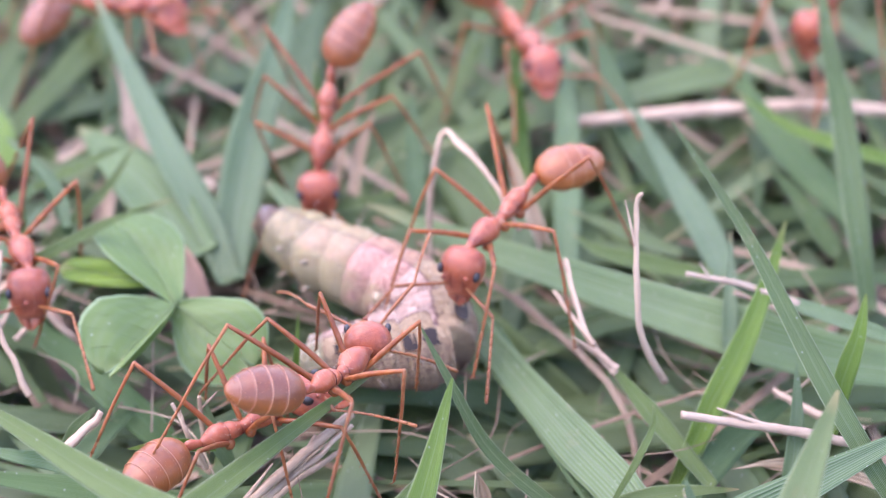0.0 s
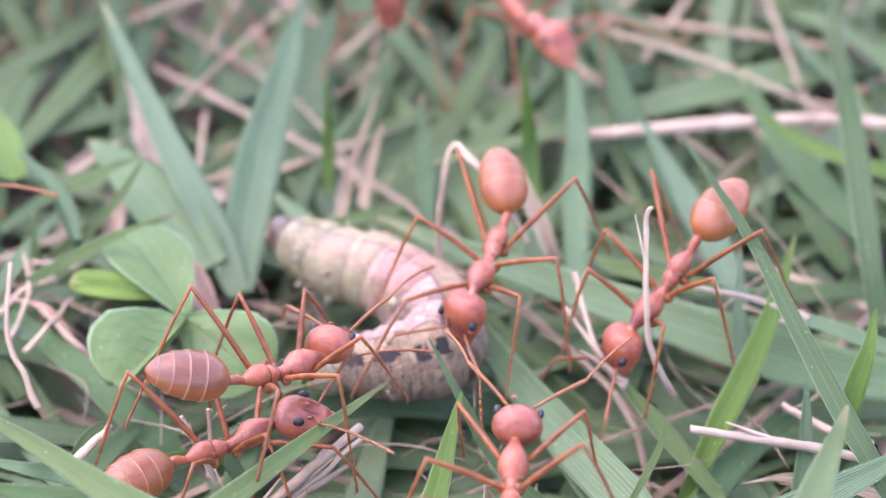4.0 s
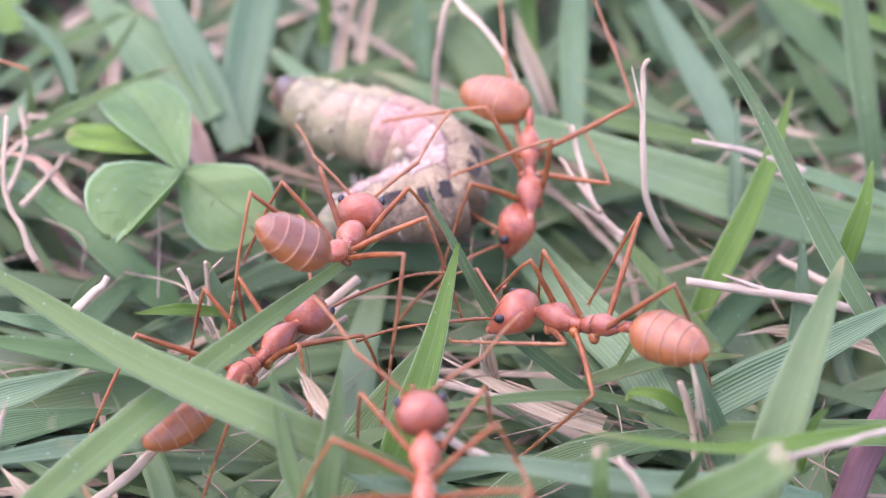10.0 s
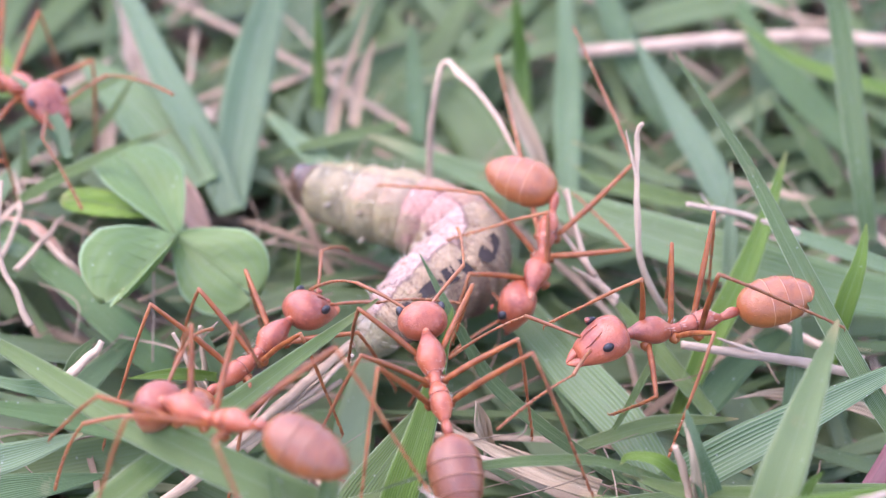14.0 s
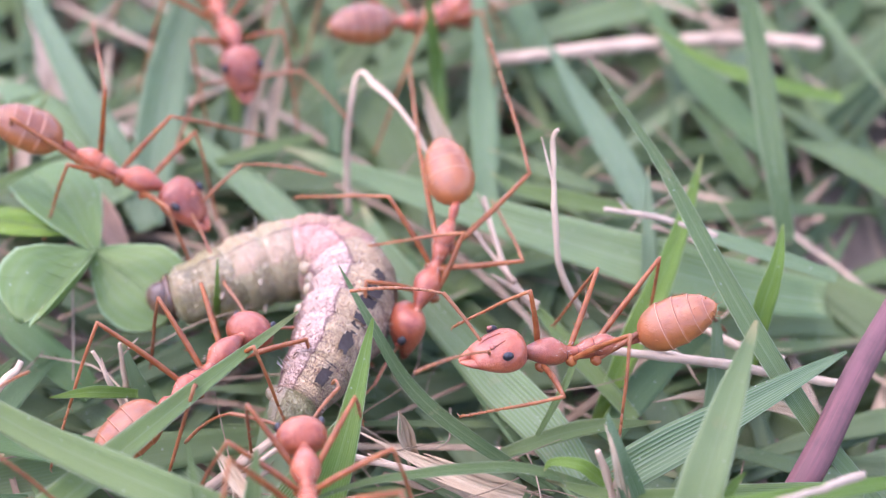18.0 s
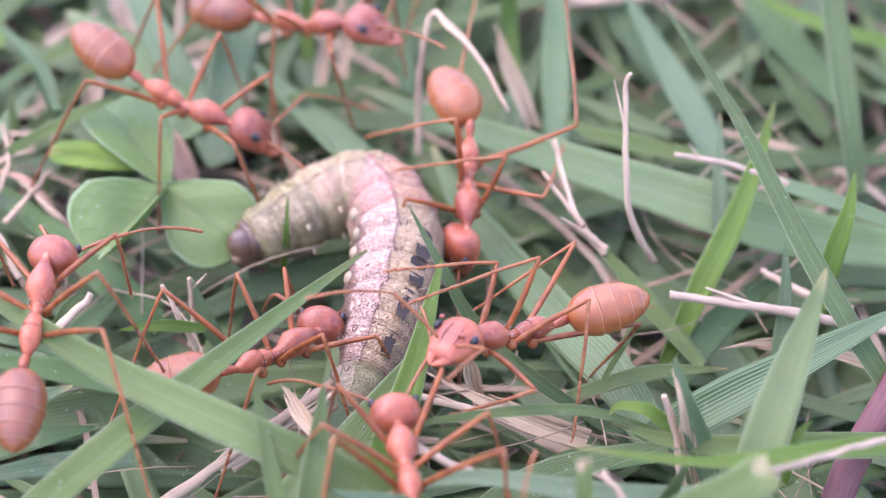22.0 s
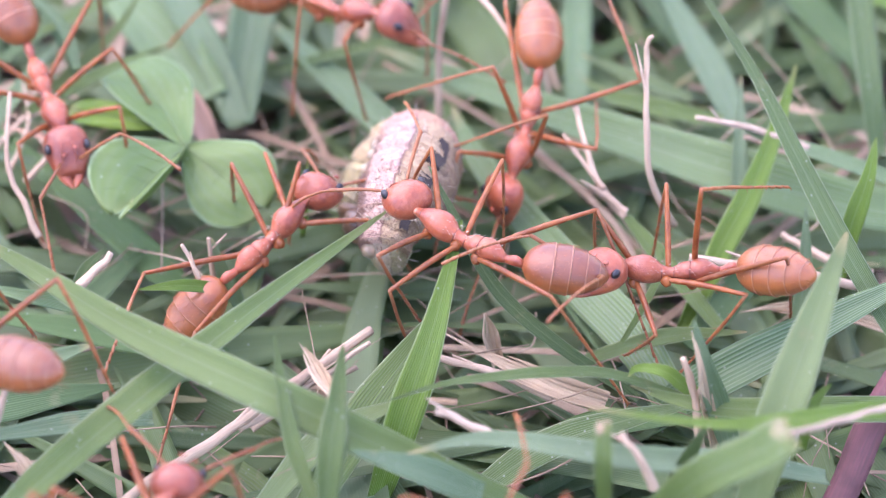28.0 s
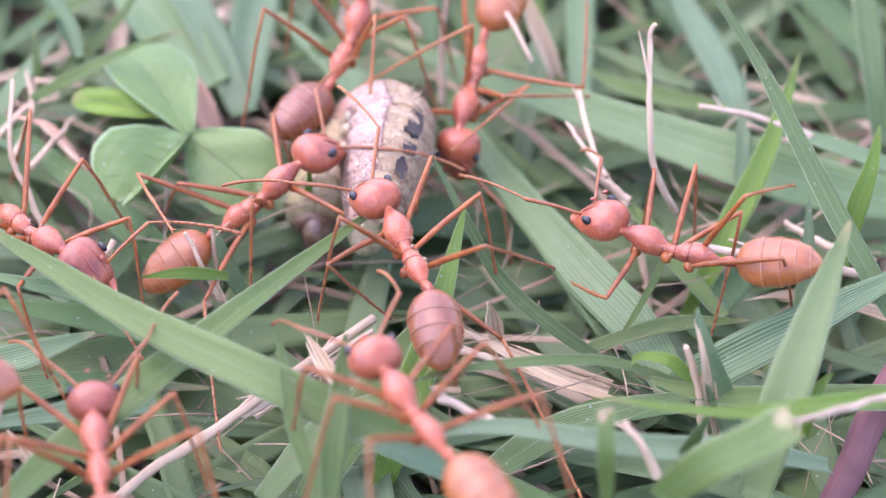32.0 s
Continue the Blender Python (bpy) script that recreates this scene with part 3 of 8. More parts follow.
def build_ground():
    bm = bmesh.new()
    steps = [math.copysign(60 * (math.exp(abs(s) * 9.5) - 1) / 12, s) for s in np.linspace(-1, 1, 90)]
    grid = [[bm.verts.new((x * MM, y * MM, ground_height(x, y) * MM)) for x in steps] for y in steps]
    for i in range(len(steps) - 1):
        for j in range(len(steps) - 1):
            bm.faces.new((grid[i][j], grid[i][j + 1], grid[i + 1][j + 1], grid[i + 1][j]))
    return tagged(part("ground", bm, soil_material()), "brown crumbly soil under the lawn", "ground", "", "structure")


build_ground()


def lawn():
    """The uncounted grass: low and lying round the larva, taller further off."""
    rng = random.Random(11)
    bm, dry = bmesh.new(), bmesh.new()
    single = 0
    for k in range(2200):
        if k < 1000:
            x, y = rng.uniform(-30, 30), rng.uniform(-20, 38)
        else:
            x, y = rng.uniform(-70, 70), rng.uniform(-60, 120)
        near = abs(x) < 34 and -34 < y < 44
        if near and k >= 1000:
            continue
        a = rng.uniform(0, 6.283) if rng.random() < 0.5 else rng.choice((0.0, 3.14, 5.4, 2.3)) + rng.uniform(-0.5, 0.5)
        length = rng.uniform(10, 28) if near else rng.uniform(9, 22)
        rise = rng.uniform(-2.3, 0.0) + max(0, y - 10) * 0.06 if near else rng.uniform(0, 4)
        if not near and math.hypot(x, y) < 75:
            a = math.atan2(y, x) + rng.uniform(-0.9, 0.9)
        if near and y > 6 and rng.random() < 0.7:
            a = rng.choice((2.3, 1.9, 1.5, 1.1, 0.7)) + rng.uniform(-0.3, 0.3)
            rise += rng.uniform(0, 0.16) * (y - 4)
        d = Vector((math.cos(a), math.sin(a), 0))
        p0 = Vector((x, y, -4.4 + rng.random() * 3.2 if near else -4.5))
        bend = Vector((rng.uniform(-1, 1), rng.uniform(-1, 1), 0)) * (1.6 if near else 2.5)
        pts = [p0, p0 + d * length * 0.5 + bend + Vector((0, 0, 1.2 + 0.4 * rise + 0.8)), Vector((p0.x, p0.y, 0)) + d * length + Vector((0, 0, rise))]
        if rng.random() < (0.24 if near else 0.33):
            strip(dry, smooth_path(pts, 8), rng.uniform(0.12, 0.42), Vector((rng.uniform(-0.4, 0.4), -0.3, 1)), 0.5, 0.08, True, rng, 3)
        else:
            width = rng.uniform(0.5, 1.5) if near and rng.random() < 0.7 else rng.uniform(1.0, 2.1)
            leaf = bmesh.new() if near and abs(x) < 19 and -16 < y < 16 and single < 290 else bm
            if leaf is bm and near and any(math.hypot((p.x + 8.8) / 4.6, (p.y - 26) / 11.5) < 1 for p in smooth_path(pts, 6)) and k % 5:
                continue
            strip(leaf, smooth_path(pts, 10), width, Vector((rng.uniform(-0.5, 0.5), rng.uniform(-0.8, 0.1), 0.9)), 0.2, 0.05, False, rng, 5)
            if leaf is not bm:
                single += 1
                root = plant_at(p0)
                leaf.transform(Matrix.Translation(-root.location))
                part("blade", leaf, grass_turf, root)
    # dead thatch on the bare patch
    for k in range(60):
        a, r = rng.uniform(0, 6.283), rng.random() ** 0.5
        p0 = Vector((-8.8 + 5 * r * math.cos(a), 26 + 10 * r * math.sin(a), rng.uniform(-4.2, -2.6)))
        b, length = rng.uniform(0, 6.283), rng.uniform(3, 9)
        d = Vector((math.cos(b), math.sin(b), rng.uniform(-0.05, 0.2)))
        strip(dry, smooth_path([p0, p0 + d * length * 0.5 + Vector((0, 0, rng.uniform(0, 0.6))), p0 + d * length], 6), rng.uniform(0.2, 0.6), Vector((rng.uniform(-0.4, 0.4), -0.3, 1)), 0.5, 0.08, True, rng, 3)
    # fine fibres caught between the blades
    for k in range(110):
        x, y, z = rng.uniform(-15, 16), rng.uniform(-10, 10), rng.uniform(-2.2, 1.4)
        a, length = rng.uniform(0, 6.283), rng.uniform(2.5, 8)
        d = Vector((math.cos(a), math.sin(a), rng.uniform(-0.15, 0.35)))
        p0 = Vector((x, y, z))
        bow = Vector((rng.uniform(-0.8, 0.8), rng.uniform(-0.8, 0.8), rng.uniform(-0.2, 0.6)))
        w = rng.uniform(0.02, 0.045)
        tube([p0, p0 + d * length * 0.5 + bow, p0 + d * length], [w, w, 0.6 * w], 5, 9, dry)
    for k in range(5000):
        x, y = rng.uniform(-260, 260), rng.uniform(-260, 260)
        if (abs(x) < 68 and -58 < y < 118) or math.hypot(x, y) > 260:
            continue
        a = rng.uniform(0, 6.283)
        d, length = Vector((math.cos(a), math.sin(a), 0)), rng.uniform(12, 26)
        p0 = Vector((x, y, -4.7))
        pts = [p0, p0 + d * length * 0.4 + Vector((0, 0, rng.uniform(3, 8))), p0 + d * length + Vector((0, 0, rng.uniform(3, 10)))]
        strip(bm, smooth_path(pts, 5), rng.uniform(1.2, 2.6), Vector((rng.uniform(-0.5, 0.5), rng.uniform(-0.8, 0.1), 0.9)), 0.2, 0.05, False, rng, 3)
    tagged(part("lawn", bm, grass_lawn), "dense tangled green lawn grass", "grass", "", "stuff")
    tagged(part("litter", dry, straw_many), "loose dry straw and grass litter on the soil", "straw", "", "stuff")


lawn()

# ---- single blades and stems ----
green([(3.9, -12.9, 1.4), (-0.1, -13.3, 4.5), (-4.6, -12.6, 6.9), (-9.3, -9.8, 7.1), (-12.5, -7.3, 7.2), (-15.1, -5.1, 7.1)], 1.26)
green([(-13.26, -14.29, 3.6), (-11.74, -13.38, 4.61), (-8.7, -10.85, 5.73), (-5.26, -7.0, 5.93), (-1.52, -2.14, 5.32)], 1.21)
fresh([(-1.8, -10.3, 0), (-1, -9.8, 3), (0, -7.7, 5), (1, -3.9, 6.5)], 1.24)
green([(7, -6.9, 1), (4.1, -5.6, 2.5), (2.2, -4.2, 3.6), (0.9, -2.8, 5.4), (-0.1, -0.8, 6.2)], 0.52)
green([(-3.24, -15.6, 5.22), (-3.14, -14.49, 6.33), (-2.93, -13.07, 7.14), (-2.73, -11.45, 8.15)], 0.95)
green([(-3.44, -15.6, 5.22), (-4.15, -14.08, 6.13), (-4.55, -12.57, 7.04), (-4.86, -10.95, 8.05)], 0.55)
straw_piece([(-2.9, -10.9, 5.0), (-3.6, -9.9, 5.3), (-4.4, -8.7, 5.9)], 0.5)
green([(-4.1, -12, 1), (-2.6, -9.9, 2.5), (-0.9, -7.5, 3.5), (0.6, -5.1, 4)], 1.44)
green([(9.5, -9.6, 3), (6.1, -9.4, 4.6), (3.9, -9.6, 5), (1.9, -10, 5.2), (0.3, -10.3, 5.2), (-1.6, -10.9, 5)], 0.44)
fresh([(10.1, -9.1, 2.5), (8.3, -9.6, 4.2), (7.5, -9.6, 5), (6.6, -9.4, 5), (6.3, -9.6, 4.8)], 0.48)
green([(17.1, -8.6, 2), (15.2, -9.4, 3), (9.2, -10.2, 4), (6.4, -9.4, 4.2)], 0.88)
pale([(12.7, -11.5, 2), (9.9, -12.7, 4), (6.2, -13.9, 5.6), (1.9, -13.4, 6), (-0.8, -14, 6)], 0.84)
straw_piece([(2, -12.8, 5.4), (1.3, -12.7, 5.8), (0.1, -12.4, 6.2)], 0.4, white=True)
fresh([(17.3, -10.8, 5), (15.3, -12, 6), (11.3, -14.1, 7.6), (8.4, -14.9, 8.2), (4.6, -14.4, 8.4)], 0.6)
green([(6.7, -16.4, 6), (7.8, -16.9, 8), (9.2, -16.9, 9), (10.3, -16.6, 9.6)], 1.24, cut=True)
straw_piece([(15.9, -12.4, 7), (13.8, -14, 8), (10.4, -16.2, 9.2)], 0.3, white=True)
green([(10, -13.7, 3), (10.7, -12.7, 6), (11.9, -10.2, 8), (13, -8, 9.6)], 1.44)
green([(17.8, -8, 1), (15.9, -6.7, 3), (14, -4, 5), (12.5, -0.9, 6.6), (11.1, 2.3, 8), (9, 6.7, 9.2)], 0.9)
fresh([(8.9, -2.6, 0), (10.1, -0.8, 2), (11.3, 1.2, 3), (12.5, 3.8, 4), (13.4, 6.2, 5)], 1)
pale([(11.2, 2.3, 1), (11.3, 4.2, 2.6), (11.5, 6.8, 4)], 0.6)
fresh([(14.1, -2.4, 2), (14.6, -1.4, 4), (15.1, -0.6, 5.4), (15.4, 0.4, 6.4)], 0.76)
straw_piece([(13.6, 3.1, 3.6), (12.4, 3.5, 3.9), (11.2, 3.7, 4.2), (9.6, 3.9, 4.4)], 0.3, white=True)
straw_piece([(13.6, 2.9, 3.4), (12.5, 3.1, 3.6), (11.3, 3.4, 3.9)], 0.24)
rod([(17.2, -3.1, 2), (14.9, -3.1, 2.6), (12, -2.7, 3), (8.9, -2.5, 3.4)], 0.36, white=True)
pale([(17.8, 1.4, 2.9), (15.4, 2.2, 3.4), (12.6, 3.4, 3.7), (11.4, 3.7, 3.9)], 0.7)
straw_piece([(16.1, -3.4, 0.8), (14.2, -3, 1.2), (12.2, -2.9, 1.4), (10.7, -3.3, 1.6)], 0.52)
straw_piece([(15.7, -0.6, 0.8), (14.1, -0.1, 1.2), (12.5, 0.7, 1.6)], 0.4)
pale([(7.7, -6.7, 0), (9.5, -7.3, 2.4), (13.3, -6.2, 4), (16.9, -4.7, 5)], 1.44)
straw_piece([(8.7, 0.8, 2), (7.8, 0.7, 4), (7.5, 1.4, 6), (7.5, 2.5, 8.2), (7.5, 2.7, 8.8), (7.7, 2.8, 9)], 0.26)
green([(10.1, -3.2, 0.6), (8.4, -1.2, 1.6), (7.5, -0.1, 2.2), (6.5, 1.1, 2.9)], 0.8)
straw_piece([(6.9, 0.6, 2.6), (5.9, 1.8, 3.4), (5.4, 3.1, 4.3), (5.2, 4.2, 4.9)], 0.3)
straw_piece([(6.2, 1.4, 3.2), (5.6, 2.1, 3.6), (5.1, 2.7, 4), (4.7, 3.2, 4.2)], 0.22)
straw_piece([(6.9, 0.7, 2.7), (6.3, 1, 3.1), (5.8, 1.2, 3.4)], 0.3)
pale([(10, -10.2, 1.2), (9.3, -10.2, 3.6), (8.7, -10.1, 5.6), (8.3, -9.3, 7)], 0.88)
straw_piece([(9.4, -10.3, 1.6), (8.9, -10.4, 3.9), (8.5, -10.4, 5.9), (8.2, -9.6, 7.1)], 0.52)
straw_piece([(8.8, -10.7, 2), (8.5, -10.3, 4), (8, -9.9, 6)], 0.36)
pale([(17.8, 2.7, 0.6), (14.5, 2.9, 1.2), (10.4, 4.1, 1.8), (3.2, 7.8, 2), (-2.1, 10.6, 2.4)], 2.1)
pale([(8.5, -7.4, 0.4), (7, -4.1, 1), (5.1, -1.1, 1.2), (2, 4.5, 1.4), (0.8, 8, 1.6)], 1.68)
dark([(6.6, -4.6, 0.3), (5.5, -2.2, 0.7), (3.6, 2.1, 0.9), (2.5, 5.6, 1.1)], 1.4)
purple([(12.3, -11.8, -2), (13.6, -10.6, 0.6), (14.4, -9.3, 2), (15.8, -7.3, 3), (17.5, -4.5, 4), (20.7, 0.5, 5)], 2)
pale([(-7.4, 8.3, 0.4), (-8.4, 10.6, 1.5), (-9.9, 13, 3), (-11.8, 17, 4.5), (-13.5, 21.1, 5.5)], 1.48)
pale([(-7.5, 8.5, 0.4), (-7.2, 12, 1.5), (-6.7, 14.8, 3), (-5.9, 17.7, 4.5), (-5.2, 21.6, 5.5)], 1.84)
pale([(-0.5, 5.7, 0.6), (-1.8, 7.4, 1), (-4.3, 10.3, 1.6), (-6.6, 13.2, 2)], 1.52)
fresh([(4.2, 14, 0.5), (4, 15.4, 2), (3.8, 15.7, 4), (3.7, 16.3, 6)], 0.68)
pale([(5.6, 8.8, 0.4), (5.8, 13.7, 1), (5.9, 17, 2.5), (5.7, 23, 4)], 1.24)
rod([(20.2, 18.3, 1), (16.2, 18.2, 1.4), (10.8, 17.6, 1.6), (5.9, 16.9, 1.6)], 0.6)
green([(16.8, 5.7, 1), (16.5, 7.7, 3), (16.3, 12.1, 5), (15.9, 15.3, 7), (15.9, 19.3, 8)], 1)
fresh([(20.2, 13.7, 1.6), (17.4, 13.7, 2.4), (14.7, 14.6, 3), (12.5, 15.8, 4)], 0.72)
pale([(11.8, 7.8, 0.4), (11.2, 10.4, 0.8), (9.9, 13.8, 1.5), (8.5, 17.1, 2.5)], 1.28)
straw_piece([(0.3, 8.1, 1), (0.3, 8.7, 3), (0.5, 9.4, 5.4), (0.9, 9.9, 6.4), (1.4, 8.9, 6.6), (2.5, 7.5, 6.2), (3.6, 5.8, 5)], 0.3)
straw_piece([(4.8, 9.4, 1), (4.4, 9.9, 2), (3.6, 11.1, 3.6), (3.1, 12.8, 5)], 0.64)
brown([(-8.4, 7, 0.5), (-8.9, 7.6, 1.4), (-9.6, 8.5, 2.2), (-10.4, 10.1, 2.4)], 1.04)
pale([(-13.5, 9.8, 1), (-13.8, 9.8, 2.4), (-14.5, 10.5, 3.8), (-15.3, 11.1, 4.8), (-16, 11.7, 5)], 0.44)
dark([(-9, -0.7, 0.4), (-10.2, 0.2, 1), (-13.6, 3.6, 1.6), (-18.1, 8, 2)], 1.24)
pale([(-11.1, -6.4, 4.6), (-12.4, -6.2, 5), (-13.5, -6.3, 5.4), (-15.9, -5.1, 5)], 0.56)
dark([(-7.1, -4.8, 0.8), (-9.4, -4.6, 1.4), (-12.5, -4.2, 1.8), (-16.5, -3.5, 2)], 1.2)
pale([(-9.1, -9.7, 3), (-11, -10.2, 3.4), (-13.1, -10.8, 3.6), (-15.6, -11.3, 3.6)], 0.84)
# the stalk and loose fibres that the larva pushes aside
pushed = [
    rod([(-12, -11.7, 1), (-10.2, -10.3, 1.8), (-8.5, -8.8, 2.4), (-6.8, -7.2, 2.8), (-4.7, -4.7, 3), (-2.5, -2, 3.1)], 0.38),
    straw_piece([(-6.3, -6.4, 2.4), (-5.1, -5.3, 2.6), (-3.6, -3.7, 2.8), (-2.4, -2.5, 3)], 0.28),
    straw_piece([(-6.1, -5.4, 1.4), (-4.7, -4.3, 1.8), (-2.8, -2.9, 2.2)], 0.32),
    straw_piece([(-5.5, -5.3, 2.2), (-4.3, -4.4, 2.8), (-3.7, -3.2, 3.2)], 0.24)]
straw_piece([(6.6, -7.2, 0.8), (4.3, -7, 1.6), (2.2, -6, 2), (0.1, -4.6, 2.2)], 0.84)
straw_piece([(4.1, -6.9, 1), (2.2, -6.4, 1.8), (-0.6, -6.1, 2.4)], 0.4)
straw_piece([(2.3, -5.3, 1), (2, -4.9, 2), (1.8, -4.6, 3)], 0.56)
green([(6.5, -5.2, 2), (7.3, -4.3, 3), (7.9, -3.2, 3.6), (7.9, -2.6, 4)], 0.28)
fresh([(11.7, -12, 4), (11.8, -11.9, 5.4), (12.1, -11.6, 6), (12.5, -11.3, 6.2)], 0.4)
fresh([(-4.7, 1.3, 1), (-4.5, 1.2, 3), (-4.4, 1.9, 4.4)], 0.26)
fresh([(-9.9, -4.8, 4.2), (-8.5, -4.4, 4), (-7.1, -3.5, 3)], 0.44, flip=True)
straw_piece([(-7.5, -3.5, 2), (-8, -3.5, 3.6), (-8.5, -3, 4.6)], 0.24)
pale([(-6.7, -2.3, 0.8), (-7.2, -2.3, 2.4), (-7.6, -2, 4)], 0.6)
straw_piece([(-7.8, -2.2, 1), (-7.6, -2.2, 2.6), (-7.7, -2, 4)], 0.28)
straw_piece([(-13.8, -0.9, 3), (-14.3, -0.2, 4), (-14.9, 1.1, 5), (-15, 3.5, 6)], 0.28)
straw_piece([(-12.2, 3.5, 1), (-13.2, 3.9, 2), (-14.5, 5.1, 2.4)], 0.32)
green([(-14.8, 8.1, 1), (-15, 8.2, 2.6), (-15.1, 9.1, 4)], 0.4)
green([(-15.8, 8.9, 0.6), (-13.9, 10.1, 1.6), (-12.1, 11.1, 3), (-11, 12.2, 4.4)], 0.52)
green([(-16.3, 7.2, 0.6), (-14.6, 8.1, 1.4), (-12.3, 9.6, 2), (-9.7, 10.8, 2.6)], 0.52)
pale([(-17.1, 12.1, 0.6), (-15.1, 13.1, 1.6), (-12.3, 14.8, 2.2)], 0.52)
straw_piece([(-17, 8.2, 1), (-15.7, 8.8, 1.4), (-14.4, 8.9, 1.6)], 0.4)
straw_piece([(-10.7, 13.5, 0.6), (-11.4, 15, 2), (-12, 17.1, 3), (-12.9, 19.7, 3.4)], 0.68, white=True)
straw_piece([(-2.8, 13, 0.4), (-2.5, 15.2, 1.6), (-1.7, 17.1, 3)], 0.52)
straw_piece([(-3.7, 12, 0.4), (-3.3, 14.4, 1.6), (-1.9, 18.6, 3.6)], 0.52)
dark([(-0.2, 12.8, 0.3), (-0.3, 15.2, 1), (-0.4, 19, 2.2)], 0.88)
fresh([(-4.2, 14.9, 0.4), (-4.2, 16.2, 2), (-4.2, 16.6, 5)], 0.6)
green([(-6.3, 10.8, 1), (-4, 10.6, 2), (-1, 11, 2.6)], 0.52, flip=True)
green([(11.1, 7.7, 1), (9, 7.9, 1.4), (6.8, 8.3, 1.8), (5.8, 9.2, 2)], 0.88)
green([(10, 9.1, 1), (8, 9.6, 1.6), (5.8, 10.4, 2.2)], 0.68)
dark([(17.3, 11.6, 0.4), (15.8, 14, 0.8), (14.1, 16.6, 1.7), (12.7, 19.9, 3)], 1.4)
green([(16.2, 9.8, 0.4), (15.2, 11.1, 1.4), (13.6, 12.5, 2.8)], 0.92)
pale([(12.4, -4.8, 0.5), (12.9, -2.8, 2.4), (13.1, -0.5, 4)], 0.72)
green([(5.3, -5.4, 1.4), (8.1, -4.7, 1.8), (10.8, -4.7, 2)], 0.6)
dark([(9, -3.8, 0.3), (11, -1, 0.7), (13.7, 1.3, 1)], 1.2)
dark([(10.1, 13.4, 0.4), (8.7, 16.8, 1), (7.5, 21.4, 2), (6.7, 24.4, 2.5)], 1.2)
dark([(-13, -2.9, 0.3), (-11.7, -1.3, 1), (-10.2, 0.3, 1.4)], 0.92)
pale([(-16.4, -5.7, 0.6), (-14, -5.7, 1.4), (-11.6, -5.2, 2)], 1.04)
dark([(-16.6, -7.1, 0.4), (-13.9, -6.7, 0.8), (-10.8, -6.4, 1.2)], 1.2)
green([(1.4, -10.7, 0.4), (3.6, -9.8, 1.6), (6.2, -9.3, 2.4), (8.7, -8.7, 2.6)], 1.2)
dark([(2.2, -9.8, 0.2), (5.6, -8, 0.8), (9.8, -7.9, 1.2)], 1.2)
green([(5.1, -16.4, 6), (5, -16.4, 8), (5, -15.6, 9)], 0.52, cut=True)
straw_piece([(6.8, -14.6, 5), (6.2, -14.5, 6.4), (5.7, -14.1, 7)], 0.32)
green([(7.5, -13.2, 4), (7.9, -13.9, 6), (8.4, -13.6, 7)], 0.52)
green([(-5.6, -12, 1), (-3.4, -10, 2.4), (-0.8, -9.2, 3.4)], 1.12)
pale([(1.5, -14.8, 5), (-0.4, -15.3, 6.6), (-2.4, -15.2, 7.4)], 1)
straw_piece([(-13.8, -14.1, 5), (-13.5, -12.7, 6), (-13.2, -11.7, 6.6)], 0.32)
straw_piece([(-12.4, -13, 3), (-12.8, -12.7, 4), (-13.6, -11.8, 4.4)], 0.52)
green([(-12.3, -3.5, 3), (-11.8, -3, 3.6), (-11.2, -2.5, 4)], 0.44)
straw_piece([(-12.3, -3.7, 3), (-11.5, -3.2, 3.6), (-11, -2.8, 4)], 0.4)
straw_piece([(-12.6, 11, 0.6), (-12.5, 12.5, 1.4), (-12.4, 14.4, 2.2)], 0.8, white=True)
straw_piece([(-15, 15.5, 0.8), (-13.6, 16.2, 1.4), (-12.3, 16.8, 1.8)], 0.6, white=True)
straw_piece([(-8.3, 14.1, 0.4), (-9.4, 14.7, 0.8), (-11, 15, 1.2)], 0.48, white=True)
pale([(-8.6, 9.1, 1.1), (-10.2, 11.2, 2.0), (-12.0, 13.9, 2.1), (-13.9, 16.4, 1.9)], 2.6)
pale([(-13.1, 6.7, 4.5), (-13.5, 7.9, 5.1), (-14.5, 9.1, 5.7), (-15.6, 10.0, 6.0)], 0.5)
green([(-14.7, 4.9, 4.0), (-13.4, 5.8, 4.2), (-11.6, 6.8, 4.6), (-9.8, 7.7, 4.9)], 0.5)
green([(-14.8, 10.0, 3.7), (-13.0, 11.4, 3.8), (-11.3, 12.8, 3.8)], 0.5)
fresh([(-16.4, 13.0, 2.5), (-17.0, 14.8, 3.1), (-17.8, 17.3, 3.0)], 1.4)
straw_piece([(-10.5, 14.3, 1.0), (-11.8, 17.2, 1.3), (-12.6, 19.9, 1.4)], 0.8, white=True)

straw_piece([(-16.4, 5.4, 1.6), (-15.2, 6.4, 2.4), (-14.0, 6.6, 2.7)], 0.24)
straw_piece([(-15.6, 4.0, 1.8), (-15.0, 5.6, 2.6), (-15.3, 7.6, 3.2)], 0.2)
brown([(-13.2, 4.4, 1.4), (-14.3, 5.4, 2.2), (-15.8, 5.9, 2.4)], 0.3)
straw_piece([(-15.9, 8.6, 2.0), (-14.6, 7.9, 2.4), (-13.4, 7.9, 2.2)], 0.22)
straw_piece([(-14.9, 3.2, 2.0), (-13.9, 4.6, 2.4), (-13.4, 6.0, 2.2)], 0.26)
pale([(-17.2, 6.0, 1.2), (-15.6, 8.2, 2.4), (-14.2, 10.6, 3.0)], 0.7)
pale([(-13.0, 3.4, 0.8), (-14.4, 4.4, 1.6), (-16.6, 5.0, 2.0)], 0.8)


